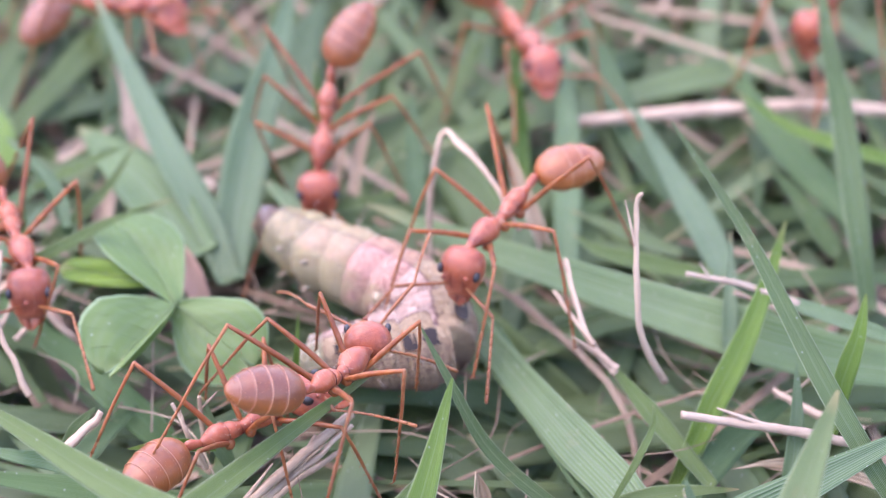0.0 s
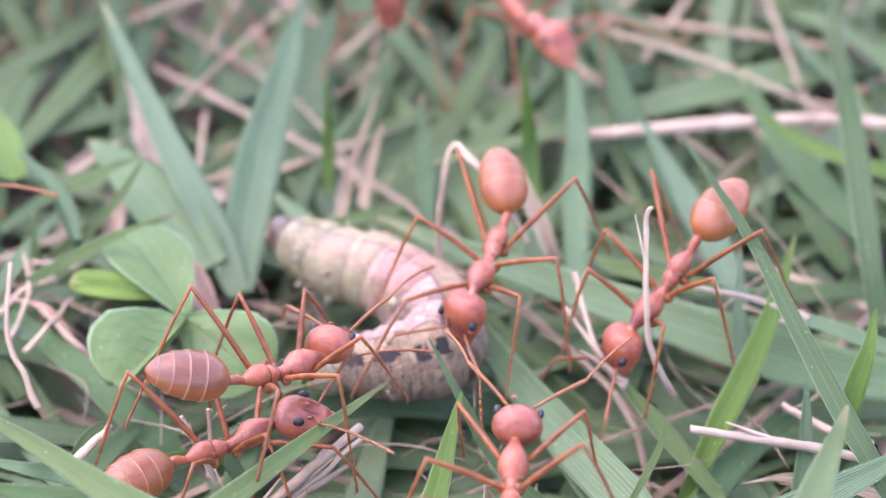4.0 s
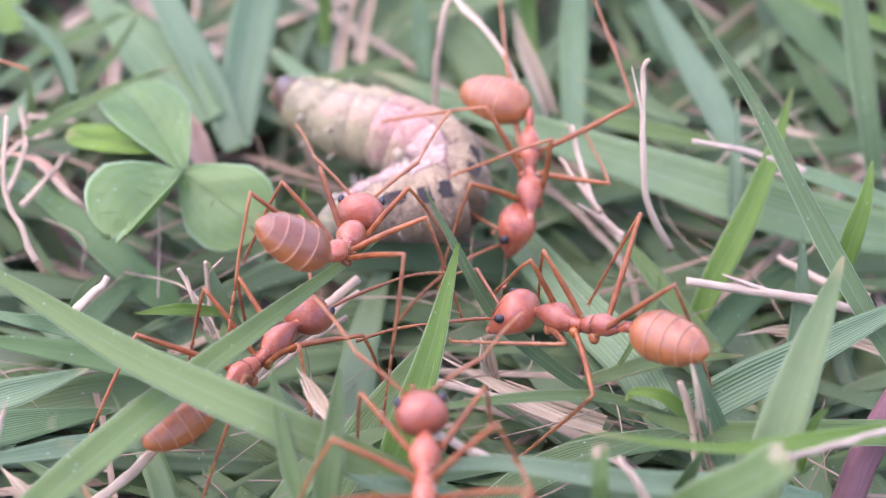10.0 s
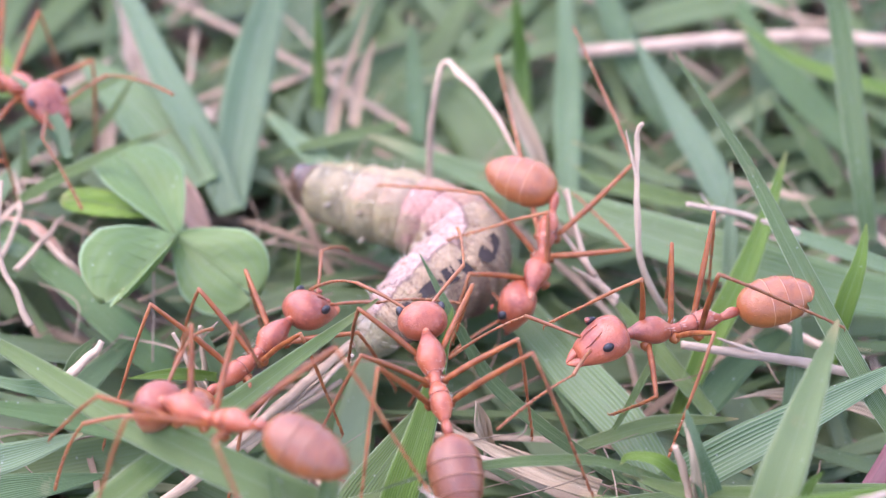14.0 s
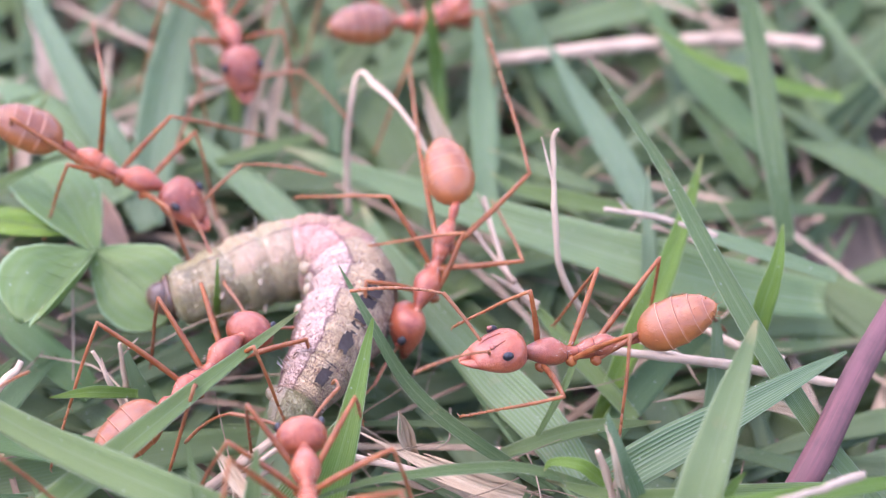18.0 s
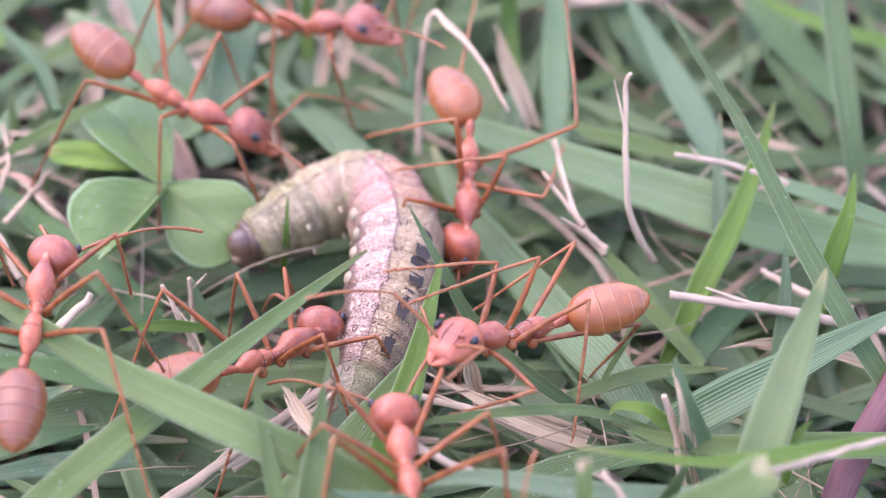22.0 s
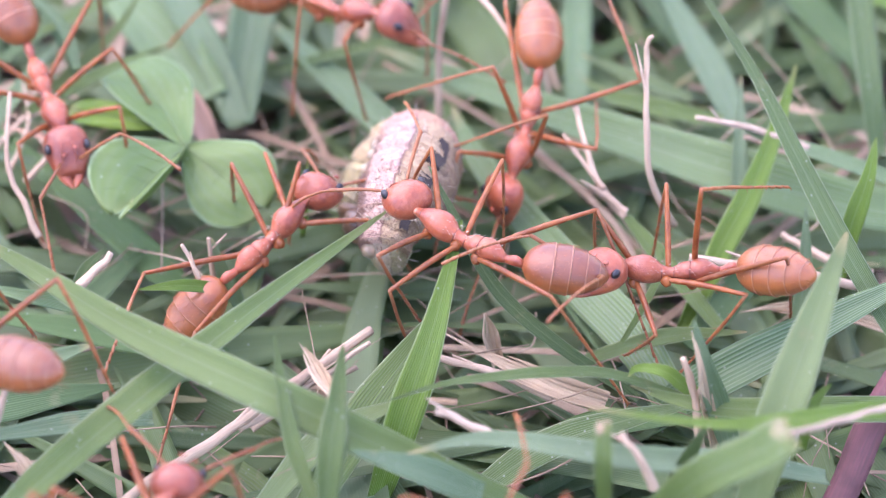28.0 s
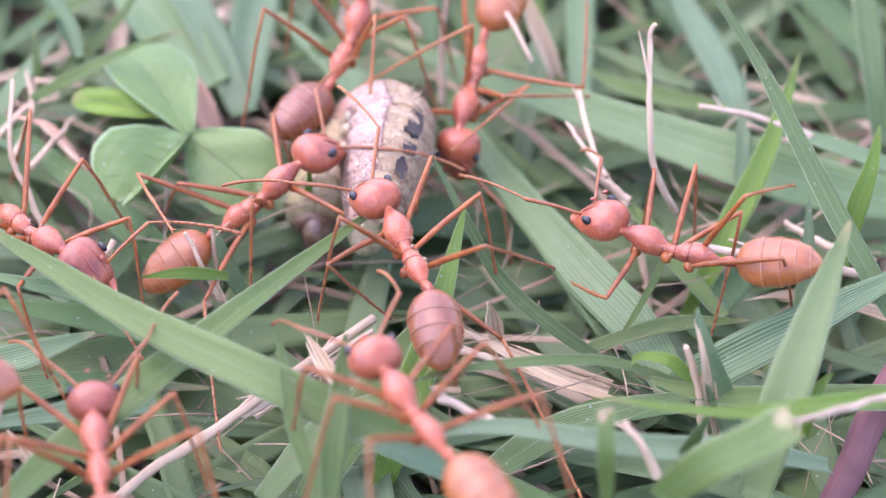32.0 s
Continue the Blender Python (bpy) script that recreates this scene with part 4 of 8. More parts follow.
# ---- clover ----
def leaflet(name, node, tip, width, cup, parent, bent=0.0, facing=(0.05, -0.5, 0.85), material=clover_leaf):
    """A heart-shaped leaflet, folded along its midrib, with side veins and a finely toothed rim."""
    node, tip = Vector(node), Vector(tip)
    axis = tip - node
    n0 = Vector(facing)
    side = axis.cross(n0).normalized()
    nor = side.cross(axis).normalized()

    def spot(s, x, lift=0.0):
        w = width * 0.5 * math.sqrt(max(0.003, 1 - (1 - s / 0.66) ** 2 if s < 0.66 else 1 - ((s - 0.66) / 0.345) ** 2)) * (0.55 + 0.45 * min(1.0, s / 0.5))
        notch = 0.17 * math.exp(-(x / 0.3) ** 2) * s ** 4
        tooth = 0.004 * math.sin(90 * s) * abs(x) ** 6
        shut = bent * max(0.0, -x)
        ribs = 0.01 * math.cos(34 * (s - 0.5 * abs(x))) * abs(x) ** 0.5
        high = (cup * abs(x) + 0.4 * shut) * w + 0.3 * math.sin(2.9 * s) - 0.25 * s * s * x * x + ribs + 0.05 * math.sin(5 * x + 9 * s) + lift
        return node + axis * (s * (1 - notch)) + side * x * (w + tooth * width) * (1 - 0.72 * min(1.0, shut)) + nor * high

    bm = bmesh.new()
    xs = np.linspace(-1, 1, 25)
    loops = []
    for s in np.linspace(0, 1, 40):
        top = [spot(s, x) for x in xs]
        loops.append(top + [q - nor * 0.06 for q in top[::-1]])
    us = [0.5 + 0.5 * x for x in xs]
    rings(bm, loops, uvs=us + us[::-1])
    leaf = part(name, bm, material, parent)
    mid = tube([spot(s, 0, 0.02) for s in np.linspace(0, 0.95, 8)], [0.045, 0.03, 0.015], 6, 20)
    made = [leaf, part("midrib", mid, clover_vein, leaf, "pale midrib")]
    for k in range(5):
        for q in (-1, 1):
            s0 = 0.14 + 0.15 * k
            vein = tube([spot(min(1.0, s0 + 0.2 * u), q * u * 0.92, 0.002) for u in (0.03, 0.35, 0.7, 1.0)], [0.012, 0.009, 0.005], 5, 10)
            made.append(part("side_vein", vein, clover_vein, leaf))
    return made


def build_clover():
    root = tagged(new("clover"), "three-leaved green clover plant in the turf", "clover")
    root.location = (-0.009, 0.0025, -0.0005)
    inv = Matrix.Translation(-root.location)
    hub = Vector((-9.0, 4.0, 3))
    made = [part("stalk", tube([hub + Vector((0.6, 3.0, -7.4)), hub + Vector((0.2, 1.0, -2.0)), hub], [0.16, 0.13, 0.1], 7, 9), clover_leaf, root)]
    made += leaflet("leaflet", hub, (-11.1, -0.1, 3.2), 4.3, 0.2, root, 1.25)
    made += leaflet("leaflet", hub, (-6.1, 1.6, 2), 3.5, 0.15, root)
    made += leaflet("leaflet", hub, (-11.8, 8.9, 3.2), 3.3, 0.3, root, facing=(0.3, -0.2, 0.9))
    # folded half of the rear leaflet; light through it painted as brighter green
    made += leaflet("leaflet", (-9.9, 4.95, 3.1), (-13.5, 6.2, 3), 1.1, 0.3, root, material=clover_backlit)
    for ob in made:
        ob.data.transform(inv)


build_clover()


# ---- larva ----
def build_larva():
    root = tagged(new("caterpillar"), "plump tan and pink caterpillar with dark flank patches, gripped by ants", "caterpillar")
    rad = [1.12, 1.32, 1.4, 1.48, 1.54, 1.6, 1.64, 1.64, 1.58, 1.42, 1.16, 0.82]
    hides = [hide_green] * 2 + [hide_cream] * 2 + [hide_pink] * 2 + [hide_tan] * 5 + [hide_tail]
    made = []
    rng = random.Random(8)
    for i in range(12):
        r = rad[i]
        before, after = rad[max(i - 1, 0)], rad[min(i + 1, 11)]
        prof = []
        for s in np.linspace(-1, 1, 51):
            q = r + (0.5 * (after - r) * s if s > 0 else 0.5 * (r - before) * s)
            folds = 1.02 - 0.085 * min(1.0, abs(s) / 0.52) ** 3 - 0.05 * max(0.0, abs(s) - 0.5) - 0.022 * (math.exp(-((s - 0.17) / 0.03) ** 2) + math.exp(-((s + 0.2) / 0.03) ** 2))
            if i == 0 and s < 0:
                folds *= math.sqrt(max(0.05, 1 - (s * 0.95) ** 2))
            if i == 11 and s > 0:
                folds *= math.sqrt(max(0.03, 1 - (s * 0.97) ** 2))
            prof.append((s * (0.72 if i == 0 and s < 0 else 1.12), q * folds, q * folds, q * folds, 0.0))
        bm = turned(prof, 44)
        for v in bm.verts:
            lump = 0.045 * noise.noise(v.co * 1500 + Vector((i * 7, 0, 0))) + 0.022 * noise.noise(v.co * 4200 + Vector((i * 3, 0, 0)))
            v.co.y *= 1 + lump
            v.co.z *= 1 + lump
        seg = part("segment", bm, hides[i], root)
        made.append(seg)
        if i == 0:
            for side in (-1, 1):
                cap = turned([(x, 0.9 * w, 1.2 * w, 1.2 * w, 0) for x, w in ((-1.42, 0.08), (-1.39, 0.24), (-1.32, 0.4), (-1.2, 0.52), (-1.02, 0.6), (-0.8, 0.62), (-0.55, 0.6))], 20)
                cap.transform(Matrix.Translation((0, -0.1 * MM, side * 0.2 * MM)))
                lobe = part("head_capsule", cap, larva_face, seg, "amber-brown glossy lobe of the head")
                for k in range(4):
                    a = radians(20 + 34 * k)
                    c0 = Vector((-1.16 + 0.05 * k, 0.34 * math.cos(a) - 0.1, side * (0.2 + 0.44 * math.sin(a))))
                    dot = turned([(-0.06, 0.02, 0.02, 0.02, 0), (-0.04, 0.055, 0.055, 0.055, 0), (0, 0.07, 0.07, 0.07, 0), (0.04, 0.055, 0.055, 0.055, 0)], 8)
                    dot.transform(Matrix.Translation(c0 * MM))
                    part("eyespot", dot, eye_black, lobe, "tiny black simple eye")
            mouth = turned([(-1.5, 0.08, 0.1, 0.1, 0), (-1.46, 0.16, 0.2, 0.2, 0), (-1.36, 0.21, 0.26, 0.26, 0), (-1.2, 0.23, 0.28, 0.28, 0)], 14)
            mouth.transform(Matrix.Translation((0, -0.36 * MM, 0)))
            part("mouth", mouth, larva_head, seg, "black-brown mouthparts")
            plate = turned([(x, w, w, 0.3 * w, 0.06) for x, w in ((-0.84, 0.5), (-0.76, 0.72), (-0.62, 0.84), (-0.5, 0.9), (-0.44, 0.88))], 22)
            part("neck_shield", plate, larva_face, seg, "dark glossy plate behind the head")
        if 7 <= i <= 10:
            # black flank patch, a thin plate that follows the hide
            pm = bmesh.new()
            uv = pm.loops.layers.uv.verify()
            a0, da, x0, dx = radians(52), radians(9 + 2 * (i % 3)), 0.05, 0.74 + 0.12 * (i % 2)
            mid = pm.verts.new((x0 * MM, (r + 0.02) * math.cos(a0) * MM, (r + 0.02) * math.sin(a0) * MM))
            edge = []
            for k in range(18):
                th = 2 * math.pi * k / 18
                rough = 1 + 0.45 * noise.noise(Vector((2.2 * math.cos(th), 2.2 * math.sin(th), i * 3.7)))
                a = a0 + da * math.sin(th) * rough
                x = x0 + dx * max(-0.85, min(0.85, 1.2 * math.cos(th))) * (0.5 + 0.5 * rough)
                edge.append(pm.verts.new((x * MM, (r + 0.012) * math.cos(a) * MM, (r + 0.012) * math.sin(a) * MM)))
            for k in range(18):
                pm.faces.new((edge[k], edge[(k + 1) % 18], mid))
            part("dark_patch", pm, larva_black, seg, "black patch on the flank")
        if i >= 6:
            # breathing hole: a dark ring on the pink band
            sa = radians(118)
            c0 = Vector((0, r * math.cos(sa) * 0.985, r * math.sin(sa) * 0.985))
            out = Vector((0, math.cos(sa), math.sin(sa)))
            tan = Vector((0, -math.sin(sa), math.cos(sa)))
            ring = [c0 + Vector((0.14 * math.cos(t), 0, 0)) + tan * 0.085 * math.sin(t) + out * 0.03 for t in np.linspace(0, 2 * math.pi, 14)]
            part("breathing_hole", tube(ring, [0.02], 6, 26), larva_head, seg, "dark oval breathing hole")
        if i in (5, 6, 7, 8, 11):
            for s in (-1, 1):
                foot = Vector((0.1, -r * 0.78, s * r * 0.38))
                tip = foot + Vector((0.05, -0.34, s * 0.1))
                part("proleg", tube([foot, (foot + tip) / 2, tip], [0.36, 0.3, 0.26, 0.14], 12, 9), larva_leg, seg, "pale stubby false leg")
        if i in (1, 2):
            for s in (-1, 1):
                foot = Vector((0, -r * 0.9, s * r * 0.42))
                tip = foot + Vector((-0.1, -0.3, s * 0.08))
                part("leg", tube([foot, (foot + tip) / 2, tip], [0.12, 0.08, 0.03], 8, 8), larva_leg, seg)
        for k in range(5 if i < 9 else 9):
            a = rng.uniform(-0.4, 2.6)
            x = rng.uniform(-0.7, 0.7)
            out = Vector((rng.uniform(-0.3, 0.3), math.cos(a), math.sin(a)))
            b0 = Vector((x, r * 0.93 * math.cos(a), r * 0.93 * math.sin(a)))
            part("bristle", tube([b0, b0 + out * 0.22, b0 + out * rng.uniform(0.3, 0.5)], [0.014, 0.011, 0.004], 4, 4), hair_pale, seg)
    return made


segments = build_larva()

# ---- ants ----
HIPS = {"front": (1.05, 0.3, -0.22), "middle": (0.05, 0.24, -0.2), "hind": (-0.75, 0.3, -0.25)}
LENGTHS = {"front": (2.4, 3.7), "middle": (2.7, 4.4), "hind": (3.6, 5.6)}
HOMES = {"front": (3.5, 2.2), "middle": (0.5, 3.6), "hind": (-4.6, 3.0)}


def scaled_body(prof):
    return [tuple(SIZE * c for c in row) for row in prof]


def limb(points, radii, seg=8, count=14):
    return tube([[SIZE * c for c in p] for p in points], [SIZE * q for q in radii], seg, count)


def fuzz(bm, x0, x1, radius, count):
    """Short slanting hairs on a limb."""
    rng = random.Random(count)
    for k in range(count):
        a, x = rng.uniform(0, 6.283), rng.uniform(x0, x1)
        d = Vector((0, math.cos(a), math.sin(a)))
        b0 = (Vector((x, 0, 0)) + d * radius * 0.7) * SIZE
        b1 = b0 + d * rng.uniform(0.08, 0.14) + Vector((0.1, 0, 0))
        tube([b0, (b0 + b1) / 2, b1], [0.009, 0.008, 0.003], 3, 3, bm)


def build_ant():
    root = tagged(new("ant"), "reddish-orange weaver ant with long thin legs", "ant", "ants round the caterpillar")
    thorax = [(1.86, 0.1, 0.1, 0.1, 0.1), (1.72, 0.13, 0.13, 0.13, 0.1), (1.55, 0.19, 0.2, 0.18, 0.1), (1.35, 0.28, 0.3, 0.26, 0.09), (1.1, 0.39, 0.4, 0.36, 0.07), (0.85, 0.46, 0.46, 0.42, 0.04),
              (0.62, 0.45, 0.45, 0.43, 0.02), (0.42, 0.35, 0.36, 0.4, -0.03), (0.26, 0.24, 0.25, 0.34, -0.08), (0.1, 0.18, 0.19, 0.3, -0.11), (-0.1, 0.18, 0.18, 0.29, -0.11),
              (-0.25, 0.23, 0.23, 0.31, -0.08), (-0.4, 0.3, 0.29, 0.33, -0.05), (-0.58, 0.31, 0.31, 0.34, -0.03), (-0.64, 0.285, 0.285, 0.33, -0.03), (-0.72, 0.32, 0.34, 0.34, 0.0), (-0.95, 0.35, 0.4, 0.34, 0.0),
              (-1.15, 0.32, 0.36, 0.31, 0.0), (-1.32, 0.24, 0.26, 0.25, -0.01), (-1.48, 0.16, 0.16, 0.17, -0.02), (-1.6, 0.12, 0.12, 0.12, -0.02)]
    body = turned(scaled_body(thorax), 24)
    for v in body.verts:
        x = v.co.x / (SIZE * MM)
        rough = 0.05 if x < -0.2 else 0.02
        v.co += Vector((0, v.co.y, v.co.z)) * rough * noise.noise(v.co * 5200)
    part("thorax", body, ant_red, root)
    for cx, cy, cz in HIPS.values():
        for s in (-1, 1):
            a = Vector((cx + 0.12, s * cy * 0.55, cz + 0.02)) * SIZE
            b = Vector((cx - 0.02, s * (cy + 0.12), cz - 0.16)) * SIZE
            part("coxa", tube([a, (a + b) / 2, b], [0.14, 0.2, 0.18, 0.1], 10, 9), ant_leg, root)
    waist = [(-1.45, 0.12, 0.12, 0.12, -0.03), (-1.65, 0.13, 0.14, 0.12, 0.0), (-1.85, 0.17, 0.24, 0.14, 0.06), (-2.0, 0.16, 0.22, 0.13, 0.08), (-2.2, 0.12, 0.12, 0.12, 0.1)]
    groove = bmesh.new()
    for gx, gr, gz in ((0.24, 0.262, -0.12), (-0.14, 0.22, -0.13), (-0.64, 0.305, -0.02), (1.52, 0.2, 0.1)):
        loop = [Vector((gx, gr * math.cos(t), gz + gr * 1.02 * math.sin(t))) * SIZE for t in np.linspace(0, 2 * math.pi, 21)]
        tube(loop, [0.014], 5, 41, groove)
    part("suture", groove, ant_seam, root, "dark sutures of the thorax")
    down = bmesh.new()
    rng = random.Random(9)
    for k in range(60):
        gx = rng.uniform(-1.3, 1.3)
        gr = float(np.interp(gx, [-1.3, -0.9, -0.1, 0.05, 0.65, 1.25], [0.25, 0.38, 0.18, 0.18, 0.46, 0.3]))
        a = rng.uniform(0.3, 2.84)
        b0 = Vector((gx, 0.95 * gr * math.cos(a), 0.9 * gr * math.sin(a))) * SIZE
        b1 = b0 + Vector((-0.08, 0.1 * math.cos(a), 0.1 * math.sin(a)))
        tube([b0, (b0 + b1) / 2, b1], [0.008, 0.006, 0.003], 3, 3, down)
    part("down", down, hair_pale, root, "sparse fine pale hairs")
    neck = [(1.96, 0.08, 0.08, 0.08, 0.11), (1.88, 0.11, 0.11, 0.11, 0.11), (1.75, 0.135, 0.14, 0.13, 0.1), (1.62, 0.135, 0.14, 0.13, 0.1)]
    part("neck", turned(scaled_body(neck[::-1]), 12), ant_neck, root, "pale neck joint")
    part("waist", turned(scaled_body(waist), 14), ant_red, root)
    # head, hung at the neck
    head_prof = []
    for x, ry, up, dn, cz in [(-0.05, 0.2, 0.16, 0.16, 0), (0.0, 0.42, 0.34, 0.3, 0), (0.1, 0.64, 0.52, 0.46, 0), (0.25, 0.74, 0.64, 0.56, -0.01), (0.45, 0.81, 0.71, 0.62, -0.02), (0.7, 0.835, 0.73, 0.64, -0.04),
                              (0.95, 0.81, 0.69, 0.6, -0.07), (1.2, 0.75, 0.61, 0.53, -0.11), (1.45, 0.67, 0.5, 0.45, -0.16), (1.68, 0.58, 0.39, 0.36, -0.21), (1.85, 0.5, 0.29, 0.28, -0.25), (1.95, 0.4, 0.16, 0.17, -0.28)]:
        head_prof.append((x, ry, up, dn, cz))
    head = part("head", turned(scaled_body(head_prof), 30), ant_head, root)
    pivot = Matrix.Translation(Vector((0.6, 0, 0.05)) * SIZE * MM)
    drop = pivot @ Matrix.Rotation(radians(16), 4, "Y") @ Matrix.Diagonal((0.86, 0.94, 0.94, 1)) @ pivot.inverted()
    head.data.transform(drop)
    head.location = Vector((1.7, 0, 0.1)) * SIZE * MM
    for s in (-1, 1):
        ridge = [Vector((x, s * y, z)) * SIZE for x, y, z in ((0.95, 0.2, 0.61), (1.2, 0.23, 0.475), (1.45, 0.25, 0.31), (1.66, 0.2, 0.16))]
        fold = tube(ridge, [0.02, 0.04, 0.045, 0.02], 6, 12)
        fold.transform(drop)
        part("face_ridge", fold, ant_head, head)
        socket = turned(scaled_body([(-0.05, 0.09, 0.09, 0.09, 0), (0.01, 0.1, 0.1, 0.1, 0), (0.035, 0.06, 0.06, 0.06, 0)]), 12)
        socket.transform(drop @ Matrix.Translation(Vector((1.48, s * 0.3, 0.18)) * SIZE * MM) @ Matrix.Rotation(radians(-55), 4, "Y"))
        part("antenna_socket", socket, ant_head, head)
        eye = turned(scaled_body([(-0.22, 0.02, 0.02, 0.02, 0), (-0.18, 0.07, 0.1, 0.1, 0), (-0.09, 0.11, 0.155, 0.155, 0), (0, 0.125, 0.175, 0.175, 0), (0.09, 0.11, 0.155, 0.155, 0),
                                  (0.18, 0.07, 0.1, 0.1, 0), (0.22, 0.02, 0.02, 0.02, 0)]), 14)
        eye.transform(drop @ Matrix.Translation(Vector((0.98, s * 0.7, 0.33)) * SIZE * MM))
        part("eye", eye, eye_black, head, "black oval compound eye")
        jaw = bmesh.new()
        blade_rows = ((1.7, 0.28, 0.2, 0.13, -0.26), (1.85, 0.28, 0.21, 0.13, -0.29), (2.03, 0.23, 0.19, 0.11, -0.33), (2.2, 0.16, 0.14, 0.085, -0.36), (2.35, 0.08, 0.07, 0.05, -0.39), (2.42, 0.03, 0.02, 0.02, -0.4))
        rings(jaw, [[(SIZE * x, SIZE * (s * c + ry * math.cos(t)), SIZE * (z + rz * math.sin(t))) for t in np.linspace(0, 2 * math.pi, 12, endpoint=False)] for x, c, ry, rz, z in blade_rows])
        for k in range(5):
            b = Vector((1.92 + 0.09 * k, s * (0.06 - 0.008 * k), -0.34 - 0.01 * k)) * SIZE
            tube([b, b + Vector((0.02, -s * 0.05, 0)), b + Vector((0.04, -s * 0.1, 0))], [0.04, 0.03, 0.008], 5, 4, jaw)
        jaw.transform(drop)
        part("mandible", jaw, ant_jaw, head, "toothed darker mandible")
        feeler = limb([(0, 0, 0), (0.62, s * 0.68, 0.3), (1.18, s * 1.34, 0.5), (1.26, s * 1.42, 0.51)], [0.05, 0.06, 0.07, 0.06], 7, 12)
        for k in range(11):
            a = Vector((1.26, s * 1.42, 0.51)) + Vector((0.23 * k, s * 0.07 * k, -0.045 * k - 0.006 * k * k))
            b = Vector((1.26, s * 1.42, 0.51)) + Vector((0.23 * (k + 1), s * 0.07 * (k + 1), -0.045 * (k + 1) - 0.006 * (k + 1) ** 2))
            tube([a * SIZE, (a + b) / 2 * SIZE, b * SIZE], [0.038 + 0.002 * k, 0.05 + 0.002 * k, 0.038 + 0.002 * k], 6, 4, feeler)
        antenna = part("antenna", feeler, ant_shin, head, "elbowed beaded antenna")
        antenna.location = drop @ (Vector((1.5, s * 0.3, 0.12)) * SIZE * MM)
    # gaster, hung at the waist, with stepped plates
    prof = [(-0.02, 0.12, 0.12, 0.12, 0)]
    edges = [0.0, 0.94, 1.48, 1.98, 2.39, 2.67]

    def girth(x):
        q = x / 2.72
        return 0.83 * (max(0.0, 1 - ((0.4 - q) / 0.4) ** 2.3) ** 0.5 if q < 0.4 else max(0.0, 1 - ((q - 0.4) / 0.6) ** 2.3) ** 0.66)

    for k in range(5):
        for s in (0.02, 0.15, 0.3, 0.5, 0.7, 0.88, 0.97, 0.995):
            x = edges[k] + (edges[k + 1] - edges[k]) * s
            w = max(girth(x) * (1 + 0.042 * s * s - 0.02), 0.06)
            prof.append((-x, w, w * 0.93, w * 0.9, 0.04))
    prof.append((-2.72, 0.03, 0.03, 0.03, 0.03))
    bm = turned(scaled_body(prof[::-1]), 32)
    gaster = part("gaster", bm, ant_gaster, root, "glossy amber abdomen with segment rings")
    gaster.location = Vector((-2.15, 0, 0.1)) * SIZE * MM
    for k in range(1, 5):
        x = edges[k]
        w = girth(x) * 1.016
        ring = [Vector((-x, w * math.cos(t), 0.04 + w * (0.93 if math.sin(t) > 0 else 0.9) * math.sin(t))) * SIZE for t in np.linspace(0, 2 * math.pi, 25)]
        part("segment_ring", tube(ring, [0.013], 5, 61), ant_ring, gaster, "pale edge between abdomen plates")
    hairs = bmesh.new()
    rng = random.Random(5)
    for k in range(14):
        a = rng.uniform(0, 6.283)
        b0 = Vector((-2.5 + rng.uniform(-0.15, 0.1), 0.3 * math.cos(a), 0.04 + 0.3 * math.sin(a))) * SIZE
        tube([b0, b0 + Vector((-0.12, 0.1 * math.cos(a), 0.1 * math.sin(a))), b0 + Vector((-0.28, 0.16 * math.cos(a), 0.16 * math.sin(a)))], [0.01, 0.008, 0.003], 4, 3, hairs)
    for k in range(90):
        x, a = rng.uniform(0.3, 2.3), rng.uniform(0.2, 2.94)
        out = Vector((0, math.cos(a), 0.93 * math.sin(a)))
        b0 = (Vector((-x, 0, 0.04)) + out * girth(x)) * SIZE
        b1 = b0 + (out * 0.06 + Vector((-0.09, 0, 0))) * SIZE
        tube([b0, (b0 + b1) / 2, b1], [0.006, 0.005, 0.002], 3, 3, hairs)
    part("hairs", hairs, ant_shin, gaster, "short fine hairs on the abdomen")
    for which in ("front", "middle", "hind"):
        a, b = LENGTHS[which]
        for s in (-1, 1):
            hx, hy, hz = HIPS[which]
            thigh = limb([(-0.15, 0, -0.05), (0.15, 0, 0), (0.45 * a, 0, 0.05), (a, 0, 0)], [0.11, 0.11, 0.085, 0.095, 0.1, 0.095, 0.08, 0.066], 9, 20)
            fuzz(thigh, 0.2, a, 0.12, 18)
            leg = part("leg", thigh, ant_leg, root)
            leg.location = Vector((hx, s * hy, hz)) * SIZE * MM
            leg["side"], leg["which"] = s, which
            shin = limb([(-0.03, 0, 0), (0.3 * b, 0, 0.04), (0.58 * b, 0, 0)], [0.062, 0.056, 0.06, 0.048], 8, 10)
            for k in range(5):
                x0 = (0.58 + 0.084 * k) * b
                tube([(SIZE * x0, 0, 0), (SIZE * (x0 + 0.042 * b), 0, -0.01 * k), (SIZE * (x0 + 0.084 * b), 0, -0.015 * k)], [0.045, 0.05, 0.056], 6, 4, shin)
            for q in (-1, 1):
                x0 = SIZE * b
                tube([(x0, 0, -0.05), (x0 + 0.1, 0.06 * q, -0.06), (x0 + 0.14, 0.1 * q, -0.14)], [0.035, 0.025, 0.008], 5, 4, shin)
            fuzz(shin, 0.1, 0.95 * b, 0.06, 30)
            lower = part("shin", shin, ant_shin, leg, "paler orange shin with a clawed foot")
            lower.location = (a * SIZE * MM, 0, 0)
    return root


first_ant = build_ant()
ants = {}
for key in ["X", "R", "P", "Q", "F", "G", "Z", "S", "K", "J", "B", "N", "M"]:
    ants[key] = first_ant if not ants else copy_thing(first_ant, Matrix())


